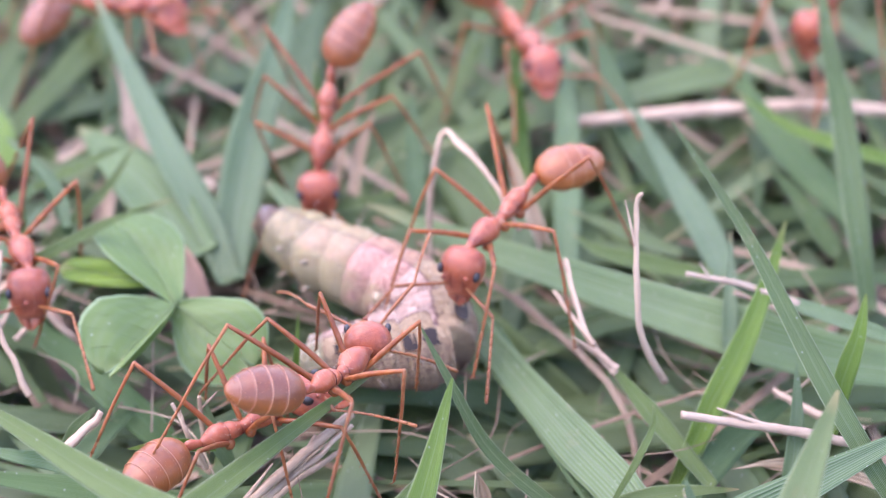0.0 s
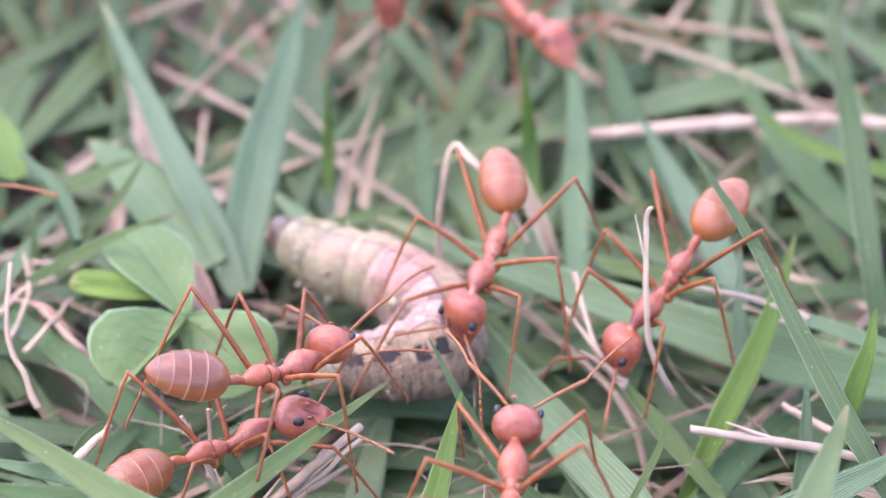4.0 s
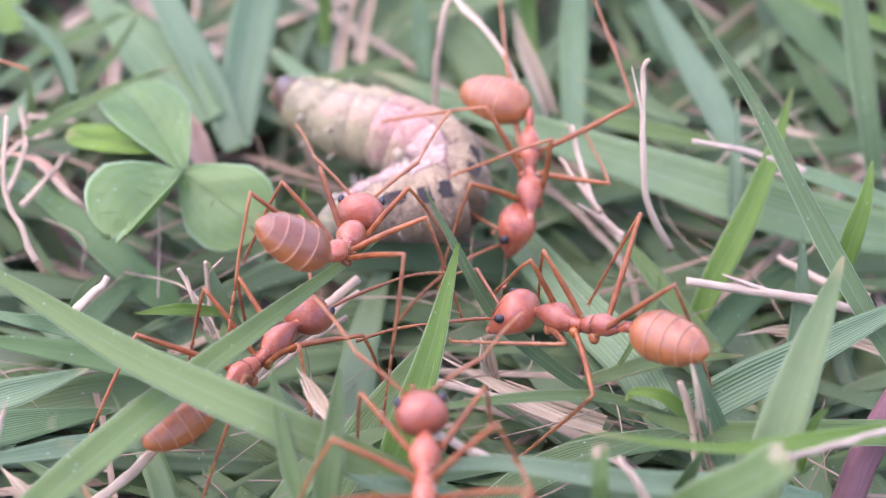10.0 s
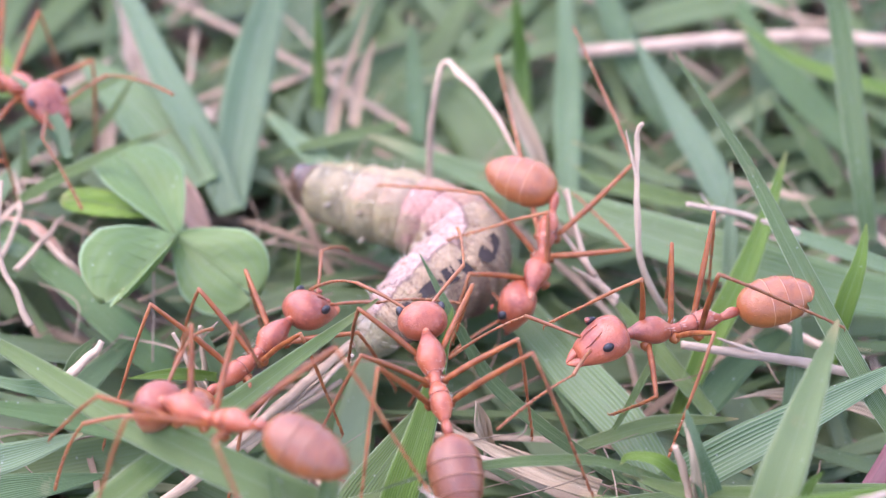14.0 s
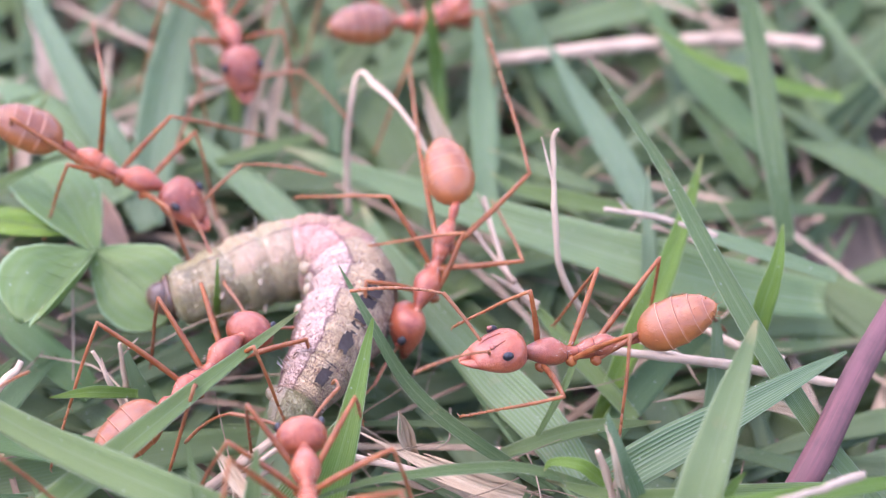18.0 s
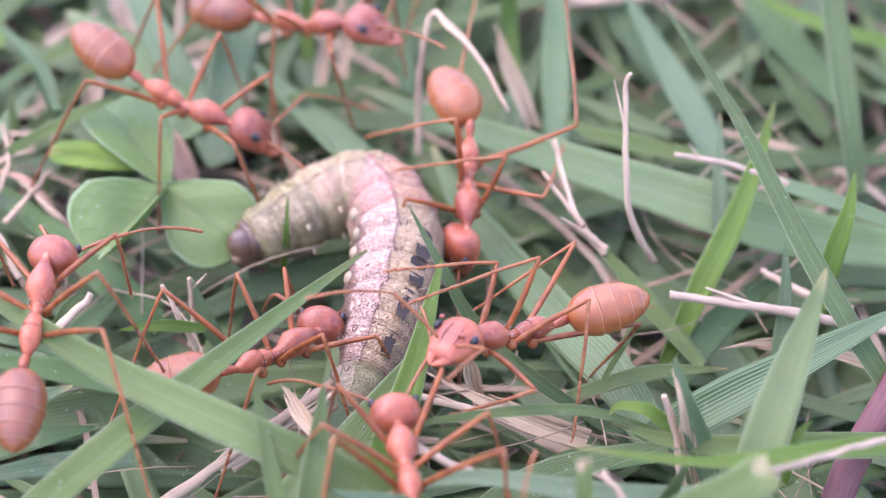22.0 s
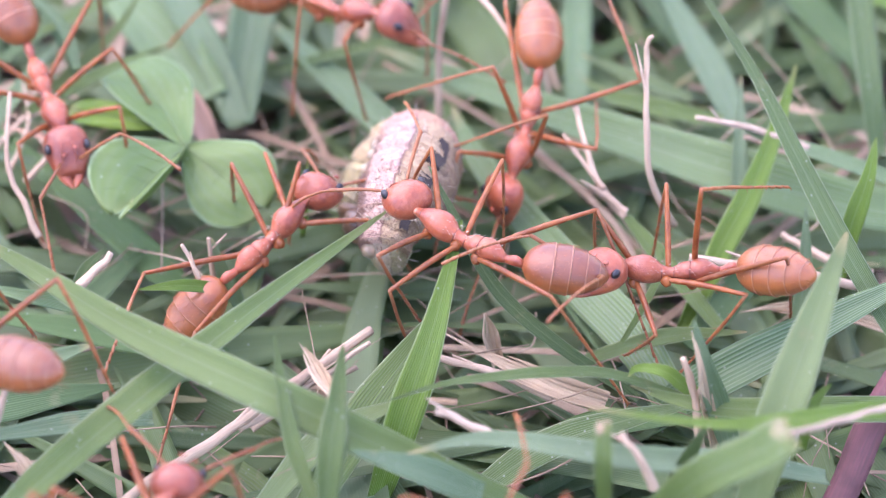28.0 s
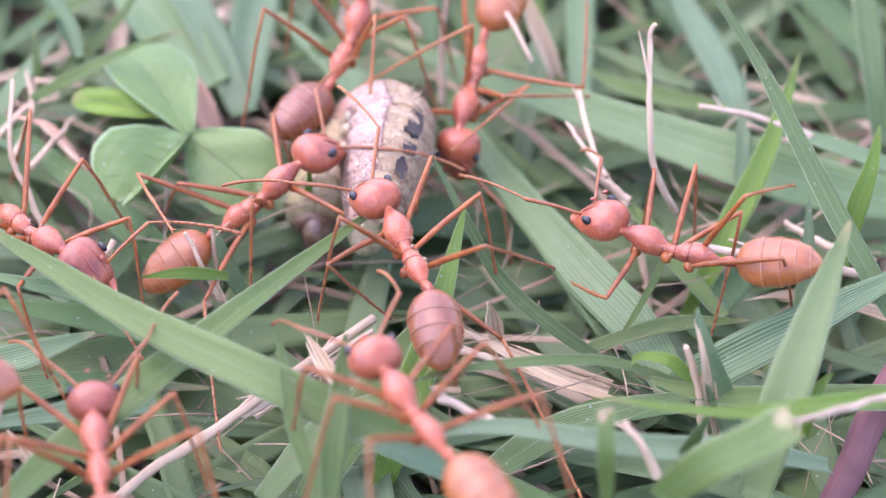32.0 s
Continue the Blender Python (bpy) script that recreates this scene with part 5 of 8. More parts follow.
def child(thing, name):
    return next(o for o in thing.children if o.name.split(".")[0] == name)


def at(x, y, z, rx=0, ry=0, rz=0):
    return pose(x * MM, y * MM, z * MM, rx, ry, rz)


def path_of(ob):
    """The keyed place and turn of a thing as a function of the seconds."""
    act = ob.animation_data
    curves = act.action.layers[0].strips[0].channelbag(act.action_slot).fcurves
    found = {(c.data_path, c.array_index): c for c in curves}

    def place(t):
        fr = frame(t)
        loc = [found["location", i].evaluate(fr) for i in range(3)]
        q = [found["rotation_quaternion", i].evaluate(fr) for i in range(4)]
        return Matrix.LocRotScale(Vector(loc), Quaternion(q).normalized(), None)

    return place


stances = {}


def stance(key, which, side, *rows):
    """How a leg is held at times, in the ant's own space: the foot, in millimetres, and the way the knee points."""
    stances[key, which, side] = rows


def stance_at(rows, t):
    """The foot and the knee's way at a time, or nothing far from the times that are known."""
    if t < rows[0][0] - 1.6 or t > rows[-1][0] + 1.6:
        return None
    times = [row[0] for row in rows]
    return [Vector([float(np.interp(t, times, [row[1 + j][i] for row in rows])) for i in range(3)]) for j in (0, 1)]


stance("R", "front", 1, (6, (2.63, 1.33, -3.21), (0.49, 0.82, 0.31)), (10, (2.81, 3.07, 0.77), (-0.78, 0.57, 0.26)), (14, (1.77, 0.31, -2.16), (0.09, 0.86, 0.51)), (19, (4.40, 1.21, -1.14), (0.01, 0.97, 0.24)), (23, (2.33, 0.61, -2.05), (-0.37, 0.87, 0.33)), (28, (1.44, 0.57, -2.65), (-0.33, 0.90, 0.29)), (31, (2.41, 0.71, -1.30), (-0.61, 0.55, 0.57)))
stance("R", "middle", 1, (6, (1.44, 3.97, -2.51), (0.02, 0.75, 0.66)), (10, (1.76, 3.14, -3.91), (-0.66, 0.68, -0.31)), (14, (1.72, 3.83, -2.32), (-0.07, 0.74, 0.67)), (19, (-1.37, 3.30, -2.43), (-0.58, 0.40, 0.71)), (23, (-1.27, 2.70, -2.40), (-0.68, 0.19, 0.71)), (28, (-0.06, 0.90, -2.31), (-0.62, 0.08, 0.78)), (31, (-0.61, -0.13, -2.48), (-0.34, -0.51, 0.79)))
stance("R", "hind", 1, (6, (-6.57, 4.46, 0.73), (-0.15, 0.57, 0.81)), (10, (-2.19, -1.76, -2.88), (-0.66, -0.02, 0.75)), (14, (-4.65, 1.48, 0.04), (0.29, 0.23, 0.93)), (19, (-7.35, -4.58, -4.07), (-0.95, -0.30, -0.01)), (23, (-4.30, -0.43, -5.33), (-0.93, 0.33, 0.14)), (28, (-4.01, -1.38, -3.42), (-0.79, 0.27, 0.55)), (31, (-3.28, -2.53, -3.39), (-0.88, 0.09, 0.47)))
stance("R", "front", -1, (6, (3.09, -2.75, -0.35), (0.04, -0.09, 1.00)), (10, (4.01, -0.72, 0.00), (-0.07, 0.18, 0.98)), (19, (2.70, -1.99, -0.48), (-0.16, 0.12, 0.98)), (23, (4.45, -2.30, 2.40), (-0.19, -0.68, 0.71)), (28, (2.10, -1.85, -0.98), (0.15, 0.28, 0.95)))
stance("R", "middle", -1, (6, (-2.80, -3.65, 1.32), (0.12, -0.09, 0.99)), (10, (2.42, -1.27, -0.69), (-0.21, 0.22, 0.95)), (14, (-1.17, -3.00, -1.59), (-0.04, -0.29, 0.96)), (19, (-0.31, -3.93, -2.73), (-0.53, -0.64, 0.55)), (23, (2.80, -0.03, 1.32), (-0.65, 0.31, 0.70)))
stance("R", "hind", -1, (6, (-3.81, -1.83, -2.52), (-0.35, -0.28, 0.89)), (10, (1.80, -2.59, -1.45), (-0.37, -0.43, 0.83)), (14, (-2.91, -3.37, -2.05), (-0.19, -0.27, 0.95)), (19, (-4.15, -3.96, -4.66), (-0.79, -0.52, 0.33)), (23, (-0.29, -4.64, -2.87), (-0.71, -0.52, 0.47)), (28, (-3.62, -3.68, 0.15), (-0.01, 0.17, 0.98)), (31, (-2.20, -4.79, -0.18), (-0.44, 0.12, 0.89)))
stance("P", "front", 1, (28, (0.47, 1.15, -2.74), (0.21, 0.91, 0.37)), (31, (0.17, 0.54, -3.08), (-0.35, 0.92, 0.18)))
stance("P", "middle", 1, (28, (0.15, 1.87, -5.15), (0.30, 0.94, -0.16)))
stance("P", "hind", 1, (28, (-6.77, -0.25, -4.00), (-0.89, 0.31, 0.34)), (31, (-8.60, -3.65, -5.74), (-0.70, -0.60, -0.37)))
stance("P", "hind", -1, (28, (-7.09, -1.76, -3.45), (-0.67, -0.66, 0.34)), (31, (-0.87, -4.62, -1.62), (-0.61, -0.22, 0.76)))
stance("Q", "hind", -1, (29, (-9.69, -3.98, -0.28), (-0.82, 0.01, 0.57)), (31.5, (-6.72, -7.76, 0.42), (-0.78, -0.60, 0.18)))
stance("Q", "hind", 1, (29, (-7.81, -2.02, 3.87), (-0.83, 0.38, 0.40)), (31.5, (-3.36, -2.71, 4.64), (-0.52, 0.58, 0.62)))
stance("Q", "middle", -1, (29, (0.72, 0.93, -2.04), (0.45, -0.12, 0.88)), (31.5, (-2.74, -2.11, -1.88), (-0.18, -0.52, 0.83)))
stance("Q", "middle", 1, (31.5, (-3.22, 4.09, -2.47), (-0.67, 0.52, 0.53)))
stance("Q", "front", -1, (31.5, (1.46, -0.51, -2.10), (0.06, -0.77, 0.64)))
stance("S", "hind", -1, (19, (-3.69, 0.71, -4.12), (-0.86, -0.25, 0.45)))
stance("S", "middle", -1, (19, (-0.90, -1.11, -2.41), (-0.28, -0.44, 0.85)))
stance("S", "middle", 1, (19, (4.08, 4.38, 0.55), (0.32, 0.38, 0.87)))
stance("S", "hind", 1, (19, (-3.43, 5.08, 1.58), (-0.14, -0.12, 0.98)))


def gait(ant, key, seed, held):
    """Legs that plant their feet and step after the body, and feelers that sway."""
    rng = random.Random(seed)
    place = path_of(ant)
    times = [0.25 * k for k in range(129)]
    poses = [place(t) for t in times]
    for leg in [o for o in ant.children if o.name.startswith("leg")]:
        s, which = leg["side"], leg["which"]
        a, b = (c * SIZE * MM for c in LENGTHS[which])
        hip = leg.location.copy()
        hx, hy = HOMES[which]
        home = Vector((hx + rng.uniform(-0.5, 0.5), s * (hy + rng.uniform(-0.6, 0.4)), 0)) * SIZE * MM
        deep = rng.uniform(2.2, 3.4) * MM
        shin = leg.children[0]
        foot, upper, lower = None, [], []
        for k, (t, m) in enumerate(zip(times, poses)):
            goal = m @ home
            goal.z = max(m.translation.z - deep, 0.3 * MM)
            ahead = poses[min(k + 2, 128)].translation - m.translation
            grip = (which, s) in held and t > 6.6
            known = stance_at(stances[key, which, s], t) if (key, which, s) in stances else None
            if known:
                spot = m @ (known[0] * MM)
                if foot is None or (spot - foot).length > 0.35 * MM:
                    foot = spot
            elif grip:
                foot = Vector(held[which, s][0]) * MM
            elif foot is None or (goal - foot).length > (1.1 + 0.5 * s * (1 if which == "middle" else -1)) * MM:
                foot = goal + Vector((ahead.x, ahead.y, 0)) * 0.8
            v = m.inverted() @ foot - hip
            reach = min(max(v.length, 0.5 * (a + b)), 0.97 * (a + b))
            v = v.normalized() * reach
            out = v.normalized()
            up = m.to_3x3().inverted() @ Vector((0, 0, 1))
            up = (0.75 * up + 0.25 * Vector((0, 0, 1)) + 0.3 * Vector((0, s, 0)))
            if known:
                up = known[1]
            elif grip:
                up = m.to_3x3().inverted() @ Vector(held[which, s][1])
            up = (up - out * up.dot(out)).normalized()
            ca = (a * a + reach * reach - b * b) / (2 * a * reach)
            sa = math.sqrt(max(0.0, 1 - ca * ca))
            knee = out * (a * ca) + up * (a * sa)
            x = knee.normalized()
            z = (up * ca - out * sa).normalized()
            y = z.cross(x)
            turn = Matrix((x, y, z)).transposed()
            upper.append((t, Matrix.Translation(hip) @ turn.to_4x4()))
            w = turn.inverted() @ (v - knee).normalized()
            lower.append((t, Matrix.Translation((a, 0, 0)) @ Matrix.Rotation(math.atan2(-w.z, w.x), 4, "Y")))
        walk(leg, upper)
        walk(shin, lower)
    for feeler in [o for o in child(ant, "head").children if o.name.startswith("antenna")]:
        ph, sp = rng.uniform(0, 6.28), rng.uniform(2.0, 3.5)
        spot = feeler.location.copy()
        tip, swing = rng.uniform(-25, 10), rng.uniform(-10, 15)
        walk(feeler, [(0.5 * k, pose(*spot, 10 * math.sin(sp * k * 0.5 + ph), tip + 14 * math.sin(sp * 0.45 * k + 2 * ph), swing * (1 if spot.y > 0 else -1) + 9 * math.sin(sp * 0.31 * k)))
                      for k in range(65)])


# the ant that braces itself on the stems behind the larva: where its feet hold on, and the side to which each knee points
HELD = {("hind", 1): ((5.7, 9.2, 8.4), (1, -0.3, 0.2)), ("hind", -1): ((2.68, 13.2, 5.5), (-0.2, 0, 1)), ("middle", 1): ((5.7, 5.6, 3.5), (1, -0.4, 0.2)),
        ("front", 1): ((0.9, 2.2, 4.3), (0.8, 0, 0.6)), ("middle", -1): ((-1.6, 5.2, 4.4), (0, 0, 1))}


def motions():
    # the stalk beside the larva slips down and turns a little as the larva is dragged over it
    mid = Vector((-7, -7, 2.5)) * MM
    slip = Matrix.Translation(mid + Vector((-0.2, -2.3, -0.8)) * MM) @ Matrix.Rotation(radians(-7), 4, "Z") @ Matrix.Translation(-mid)
    for ob in pushed:
        rest = Matrix.Translation(ob.location)
        walk(ob, [(0, rest), (14, rest), (17.2, slip @ rest), (32, slip @ rest)])
    ant = ants["X"]
    walk(ant, [
        (0, at(2.84, 5.29, 6, 0, 11, -129)), (1, at(2.83, 2.99, 6, 0, 12, -128)), (2, at(1.12, 1.12, 6, 0, 0, -139)),
        (4.5, at(2.16, 4.28, 6, 0, 15, -98)), (5, at(1.61, 4.48, 6, 0, 32, -87)), (6, at(2.15, 4.28, 6, 0, 45, -76)),
        (7, at(3.64, 2.03, 4.3, 0, 42, -113)), (8, at(3.42, 2.03, 4.3, 0, 34, -106)), (9, at(3.51, 2.2, 4.3, 0, 25, -102)),
        (10, at(3.64, 2.51, 4.3, 0, 27, -91)), (11, at(3.78, 2.21, 4.3, 0, 29, -106)), (12, at(4.29, 3.54, 4.3, 0, 38, -114)),
        (13, at(4.51, 1.31, 4.3, 0, 15, -112)), (14, at(4.26, 1.51, 4.3, 0, 21, -105)), (16.5, at(4.74, 0.81, 4.3, 0, 10, -113)),
        (17, at(4.83, -0.63, 4.3, 0, 27, -128)), (18, at(3.32, 1.35, 4.3, 0, 34, -117)), (19, at(3.54, 0, 4.3, 0, 25, -106)),
        (20, at(2.98, 0.84, 4.3, 0, 35, -118)), (21, at(2.42, 3.59, 4.3, 0, 33, -113)), (22, at(2.05, 2.7, 4.3, 0, 30, -93)),
        (23, at(2.45, 2.04, 4.3, 0, 34, -92)), (24, at(2.38, 1.19, 4.3, 0, 42, -105)), (24.5, at(2.05, 0.39, 4.3, 0, 22, -97)),
        (26.5, at(1.39, 2.23, 4.3, 0, 26, -103)), (27, at(2.33, 2.6, 4.3, 0, 28, -102)), (28, at(3.38, 3.4, 4.3, 0, 39, -109)),
        (29, at(3.03, 3.89, 4.3, 0, 32, -102)), (30, at(2.31, 4.48, 4.3, 0, 35, -104)), (31, at(2.67, 4.25, 4.3, 0, 34, -113)),
        (32, at(1.36, 5.3, 4.3, 0, 26, -106))])
    walk(child(ant, "head"), [
        (0, at(1.8, 0, 0.11, -3, 30, 12)), (1, at(1.8, 0, 0.11, 7, 33, -24)), (2, at(1.8, 0, 0.11, 0, 8, -23)),
        (4.5, at(1.8, 0, 0.11, 7, 50, -13)), (5, at(1.8, 0, 0.11, -44, 45, 32)), (6, at(1.8, 0, 0.11, -24, 12, 21)),
        (7, at(1.8, 0, 0.11, 31, 7, -38)), (8, at(1.8, 0, 0.11, 26, 4, -43)), (9, at(1.8, 0, 0.11, 16, -21, -43)),
        (10, at(1.8, 0, 0.11, 37, 41, -65)), (11, at(1.8, 0, 0.11, 35, 36, -50)), (12, at(1.8, 0, 0.11, 25, 6, -33)),
        (13, at(1.8, 0, 0.11, 17, 31, -69)), (14, at(1.8, 0, 0.11, 28, 40, -67)), (16.5, at(1.8, 0, 0.11, 4, 23, -17)),
        (17, at(1.8, 0, 0.11, 24, 14, -54)), (18, at(1.8, 0, 0.11, 27, 25, -29)), (19, at(1.8, 0, 0.11, 31, 34, -59)),
        (20, at(1.8, 0, 0.11, 19, 25, -18)), (21, at(1.8, 0, 0.11, -17, 41, 9)), (22, at(1.8, 0, 0.11, 25, 33, -26)),
        (23, at(1.8, 0, 0.11, 41, 36, -40)), (24, at(1.8, 0, 0.11, 35, 10, -44)), (24.5, at(1.8, 0, 0.11, 13, -9, -38)),
        (26.5, at(1.8, 0, 0.11, 36, 44, -45)), (27, at(1.8, 0, 0.11, 26, 25, -42)), (28, at(1.8, 0, 0.11, 26, 24, -22)),
        (29, at(1.8, 0, 0.11, 36, 42, -24)), (30, at(1.8, 0, 0.11, 22, 39, -12)), (31, at(1.8, 0, 0.11, 10, 39, -6)),
        (32, at(1.8, 0, 0.11, -5, 33, 6))])
    walk(child(ant, "gaster"), [
        (0, at(-2.28, 0, 0.11, 5, -16, -24)), (1, at(-2.28, 0, 0.11, 0, 2, 1)), (2, at(-2.28, 0, 0.11, 0, 13, 10)),
        (4.5, at(-2.28, 0, 0.11, -8, 6, 29)), (5, at(-2.28, 0, 0.11, 19, -10, -36)), (6, at(-2.28, 0, 0.11, 15, -10, -19)),
        (7, at(-2.28, 0, 0.11, -26, -5, 35)), (8, at(-2.28, 0, 0.11, -13, 10, 45)), (9, at(-2.28, 0, 0.11, -11, 24, 48)),
        (10, at(-2.28, 0, 0.11, -12, -17, 65)), (11, at(-2.28, 0, 0.11, -11, -12, 51)), (12, at(-2.28, 0, 0.11, -12, 6, 35)),
        (13, at(-2.28, 0, 0.11, -7, 11, 71)), (14, at(-2.28, 0, 0.11, -10, -4, 75)), (16.5, at(-2.28, 0, 0.11, -2, 11, 11)),
        (17, at(-2.28, 0, 0.11, -11, -6, 57)), (18, at(-2.28, 0, 0.11, -10, -13, 36)), (19, at(-2.28, 0, 0.11, -12, 5, 67)),
        (20, at(-2.28, 0, 0.11, -10, -17, 33)), (21, at(-2.28, 0, 0.11, 2, -24, -6)), (22, at(-2.28, 0, 0.11, -7, -23, 30)),
        (23, at(-2.28, 0, 0.11, -11, -12, 40)), (24, at(-2.28, 0, 0.11, -18, 14, 51)), (24.5, at(-2.28, 0, 0.11, -14, 10, 35)),
        (26.5, at(-2.28, 0, 0.11, -21, -7, 52)), (27, at(-2.28, 0, 0.11, -10, -12, 47)), (28, at(-2.28, 0, 0.11, -13, -14, 19)),
        (29, at(-2.28, 0, 0.11, -12, -8, 22)), (30, at(-2.28, 0, 0.11, -4, -11, 6)), (31, at(-2.28, 0, 0.11, 2, -14, -3)),
        (32, at(-2.28, 0, 0.11, 6, -8, -14))])
    ant = ants["R"]
    walk(ant, [
        (0, at(17.49, 21.41, 5.5, 0, 28, -136)), (1, at(15.64, 15.14, 5.5, 0, 36, -144)), (2, at(12.83, 9.1, 5.5, 0, 33, -134)),
        (4.5, at(7.72, 1.42, 5.5, 0, 33, -136)), (5, at(7.35, 0.08, 5.5, 0, 33, -135)), (6, at(5.73, -3.59, 5.5, 0, 7, -135)),
        (7, at(6.67, -5.29, 5.5, 0, 14, -134)), (8, at(3.95, -7.43, 5.5, 0, -18, -149)), (9, at(3.63, -9.23, 5.5, 0, -5, -127)),
        (10, at(4.94, -6.63, 5.5, 0, 21, 142)), (11, at(4.9, -7.81, 5.5, 0, 9, 175)), (12, at(5.03, -8.01, 5.5, 0, -22, -144)),
        (13, at(7.1, -7.13, 5.5, 0, -13, -130)), (14, at(8.49, -3.81, 5.5, 0, -3, -161)), (16.5, at(8.84, -4.32, 5.5, 0, 7, -161)),
        (17, at(8.53, -4.03, 5.5, 0, -2, -160)), (18, at(7.65, -4.66, 5.5, 0, -2, -170)), (19, at(6.26, -4.23, 5.5, 0, 14, 164)),
        (20, at(4.78, -4.92, 5.5, 0, -2, -171)), (21, at(4.29, -5.02, 5.5, 0, 14, -144)), (22, at(3.27, -6.47, 5.5, 0, -16, -149)),
        (23, at(4.29, -6.69, 5.5, 0, 20, 154)), (24, at(5.28, -6.11, 5.5, 0, 2, 177)), (24.5, at(4.99, -6.07, 5.5, 0, -17, -152)),
        (26.5, at(7.16, -4.42, 5.5, 0, 5, 161)), (27, at(6.22, -4.78, 5.5, 0, -10, 156)), (28, at(7.89, -5.32, 5.5, 0, 5, 174)),
        (29, at(8.3, -5.31, 5.5, 0, 22, 139)), (30, at(8.29, -4.53, 5.5, 0, 12, 142)), (31, at(8.1, -4.73, 5.5, 0, 4, 150)),
        (32, at(7.91, -4.8, 5.5, 0, 3, 153))])
    walk(child(ant, "head"), [
        (0, at(1.8, 0, 0.11, -4, 27, 5)), (1, at(1.8, 0, 0.11, 8, 27, -6)), (2, at(1.8, 0, 0.11, 23, 31, -20)),
        (4.5, at(1.8, 0, 0.11, 9, 24, -9)), (5, at(1.8, 0, 0.11, 19, 12, -27)), (6, at(1.8, 0, 0.11, 1, -10, -5)),
        (7, at(1.8, 0, 0.11, 7, 10, -28)), (8, at(1.8, 0, 0.11, -6, 3, -18)), (9, at(1.8, 0, 0.11, 0, 2, 3)),
        (10, at(1.8, 0, 0.11, -6, -3, 16)), (11, at(1.8, 0, 0.11, -12, -42, 78)), (12, at(1.8, 0, 0.11, -5, 12, -12)),
        (13, at(1.8, 0, 0.11, -4, 5, -15)), (14, at(1.8, 0, 0.11, 0, -4, 3)), (16.5, at(1.8, 0, 0.11, 4, 22, -33)),
        (17, at(1.8, 0, 0.11, 0, -9, -2)), (18, at(1.8, 0, 0.11, 0, -30, 9)), (19, at(1.8, 0, 0.11, 10, 21, -38)),
        (20, at(1.8, 0, 0.11, 1, -28, 23)), (21, at(1.8, 0, 0.11, -10, -27, 44)), (22, at(1.8, 0, 0.11, 7, -22, 21)),
        (23, at(1.8, 0, 0.11, -11, -19, 33)), (24, at(1.8, 0, 0.11, -3, -34, 73)), (24.5, at(1.8, 0, 0.11, 0, 6, 1)),
        (26.5, at(1.8, 0, 0.11, -2, -21, 29)), (27, at(1.8, 0, 0.11, -3, 6, -16)), (28, at(1.8, 0, 0.11, -4, -31, 54)),
        (29, at(1.8, 0, 0.11, 3, -2, -9)), (30, at(1.8, 0, 0.11, 5, 15, -22)), (31, at(1.8, 0, 0.11, 1, 6, -20)),
        (32, at(1.8, 0, 0.11, 1, -9, -15))])
    walk(child(ant, "gaster"), [
        (0, at(-2.28, 0, 0.11, 6, -15, -12)), (1, at(-2.28, 0, 0.11, -2, -20, 3)), (2, at(-2.28, 0, 0.11, -5, -11, 9)),
        (4.5, at(-2.28, 0, 0.11, -4, -17, 6)), (5, at(-2.28, 0, 0.11, -14, -8, 24)), (6, at(-2.28, 0, 0.11, -1, 11, 4)),
        (7, at(-2.28, 0, 0.11, -5, 6, 21)), (8, at(-2.28, 0, 0.11, 1, 17, 3)), (9, at(-2.28, 0, 0.11, -1, 10, -10)),
        (10, at(-2.28, 0, 0.11, 0, -11, 0)), (11, at(-2.28, 0, 0.11, 4, 12, -22)), (12, at(-2.28, 0, 0.11, -5, 11, -13)),
        (13, at(-2.28, 0, 0.11, 0, 25, 2)), (14, at(-2.28, 0, 0.11, 0, 5, -2)), (16.5, at(-2.28, 0, 0.11, -2, -2, 16)),
        (17, at(-2.28, 0, 0.11, 0, 10, 2)), (18, at(-2.28, 0, 0.11, 0, 29, -8)), (19, at(-2.28, 0, 0.11, -8, -18, 35)),
        (20, at(-2.28, 0, 0.11, -1, 27, -21)), (21, at(-2.28, 0, 0.11, 11, 26, -40)), (22, at(-2.28, 0, 0.11, -5, 22, -19)),
        (23, at(-2.28, 0, 0.11, 2, -4, -5)), (24, at(-2.28, 0, 0.11, 1, 6, -37)), (24.5, at(-2.28, 0, 0.11, -2, 3, -8)),
        (26.5, at(-2.28, 0, 0.11, 1, 12, -15)), (27, at(-2.28, 0, 0.11, 3, -4, 14)), (28, at(-2.28, 0, 0.11, 2, 14, -26)),
        (29, at(-2.28, 0, 0.11, -5, 1, 11)), (30, at(-2.28, 0, 0.11, -4, -12, 21)), (31, at(-2.28, 0, 0.11, -1, -4, 18)),
        (32, at(-2.28, 0, 0.11, -1, 10, 13))])
    ant = ants["P"]
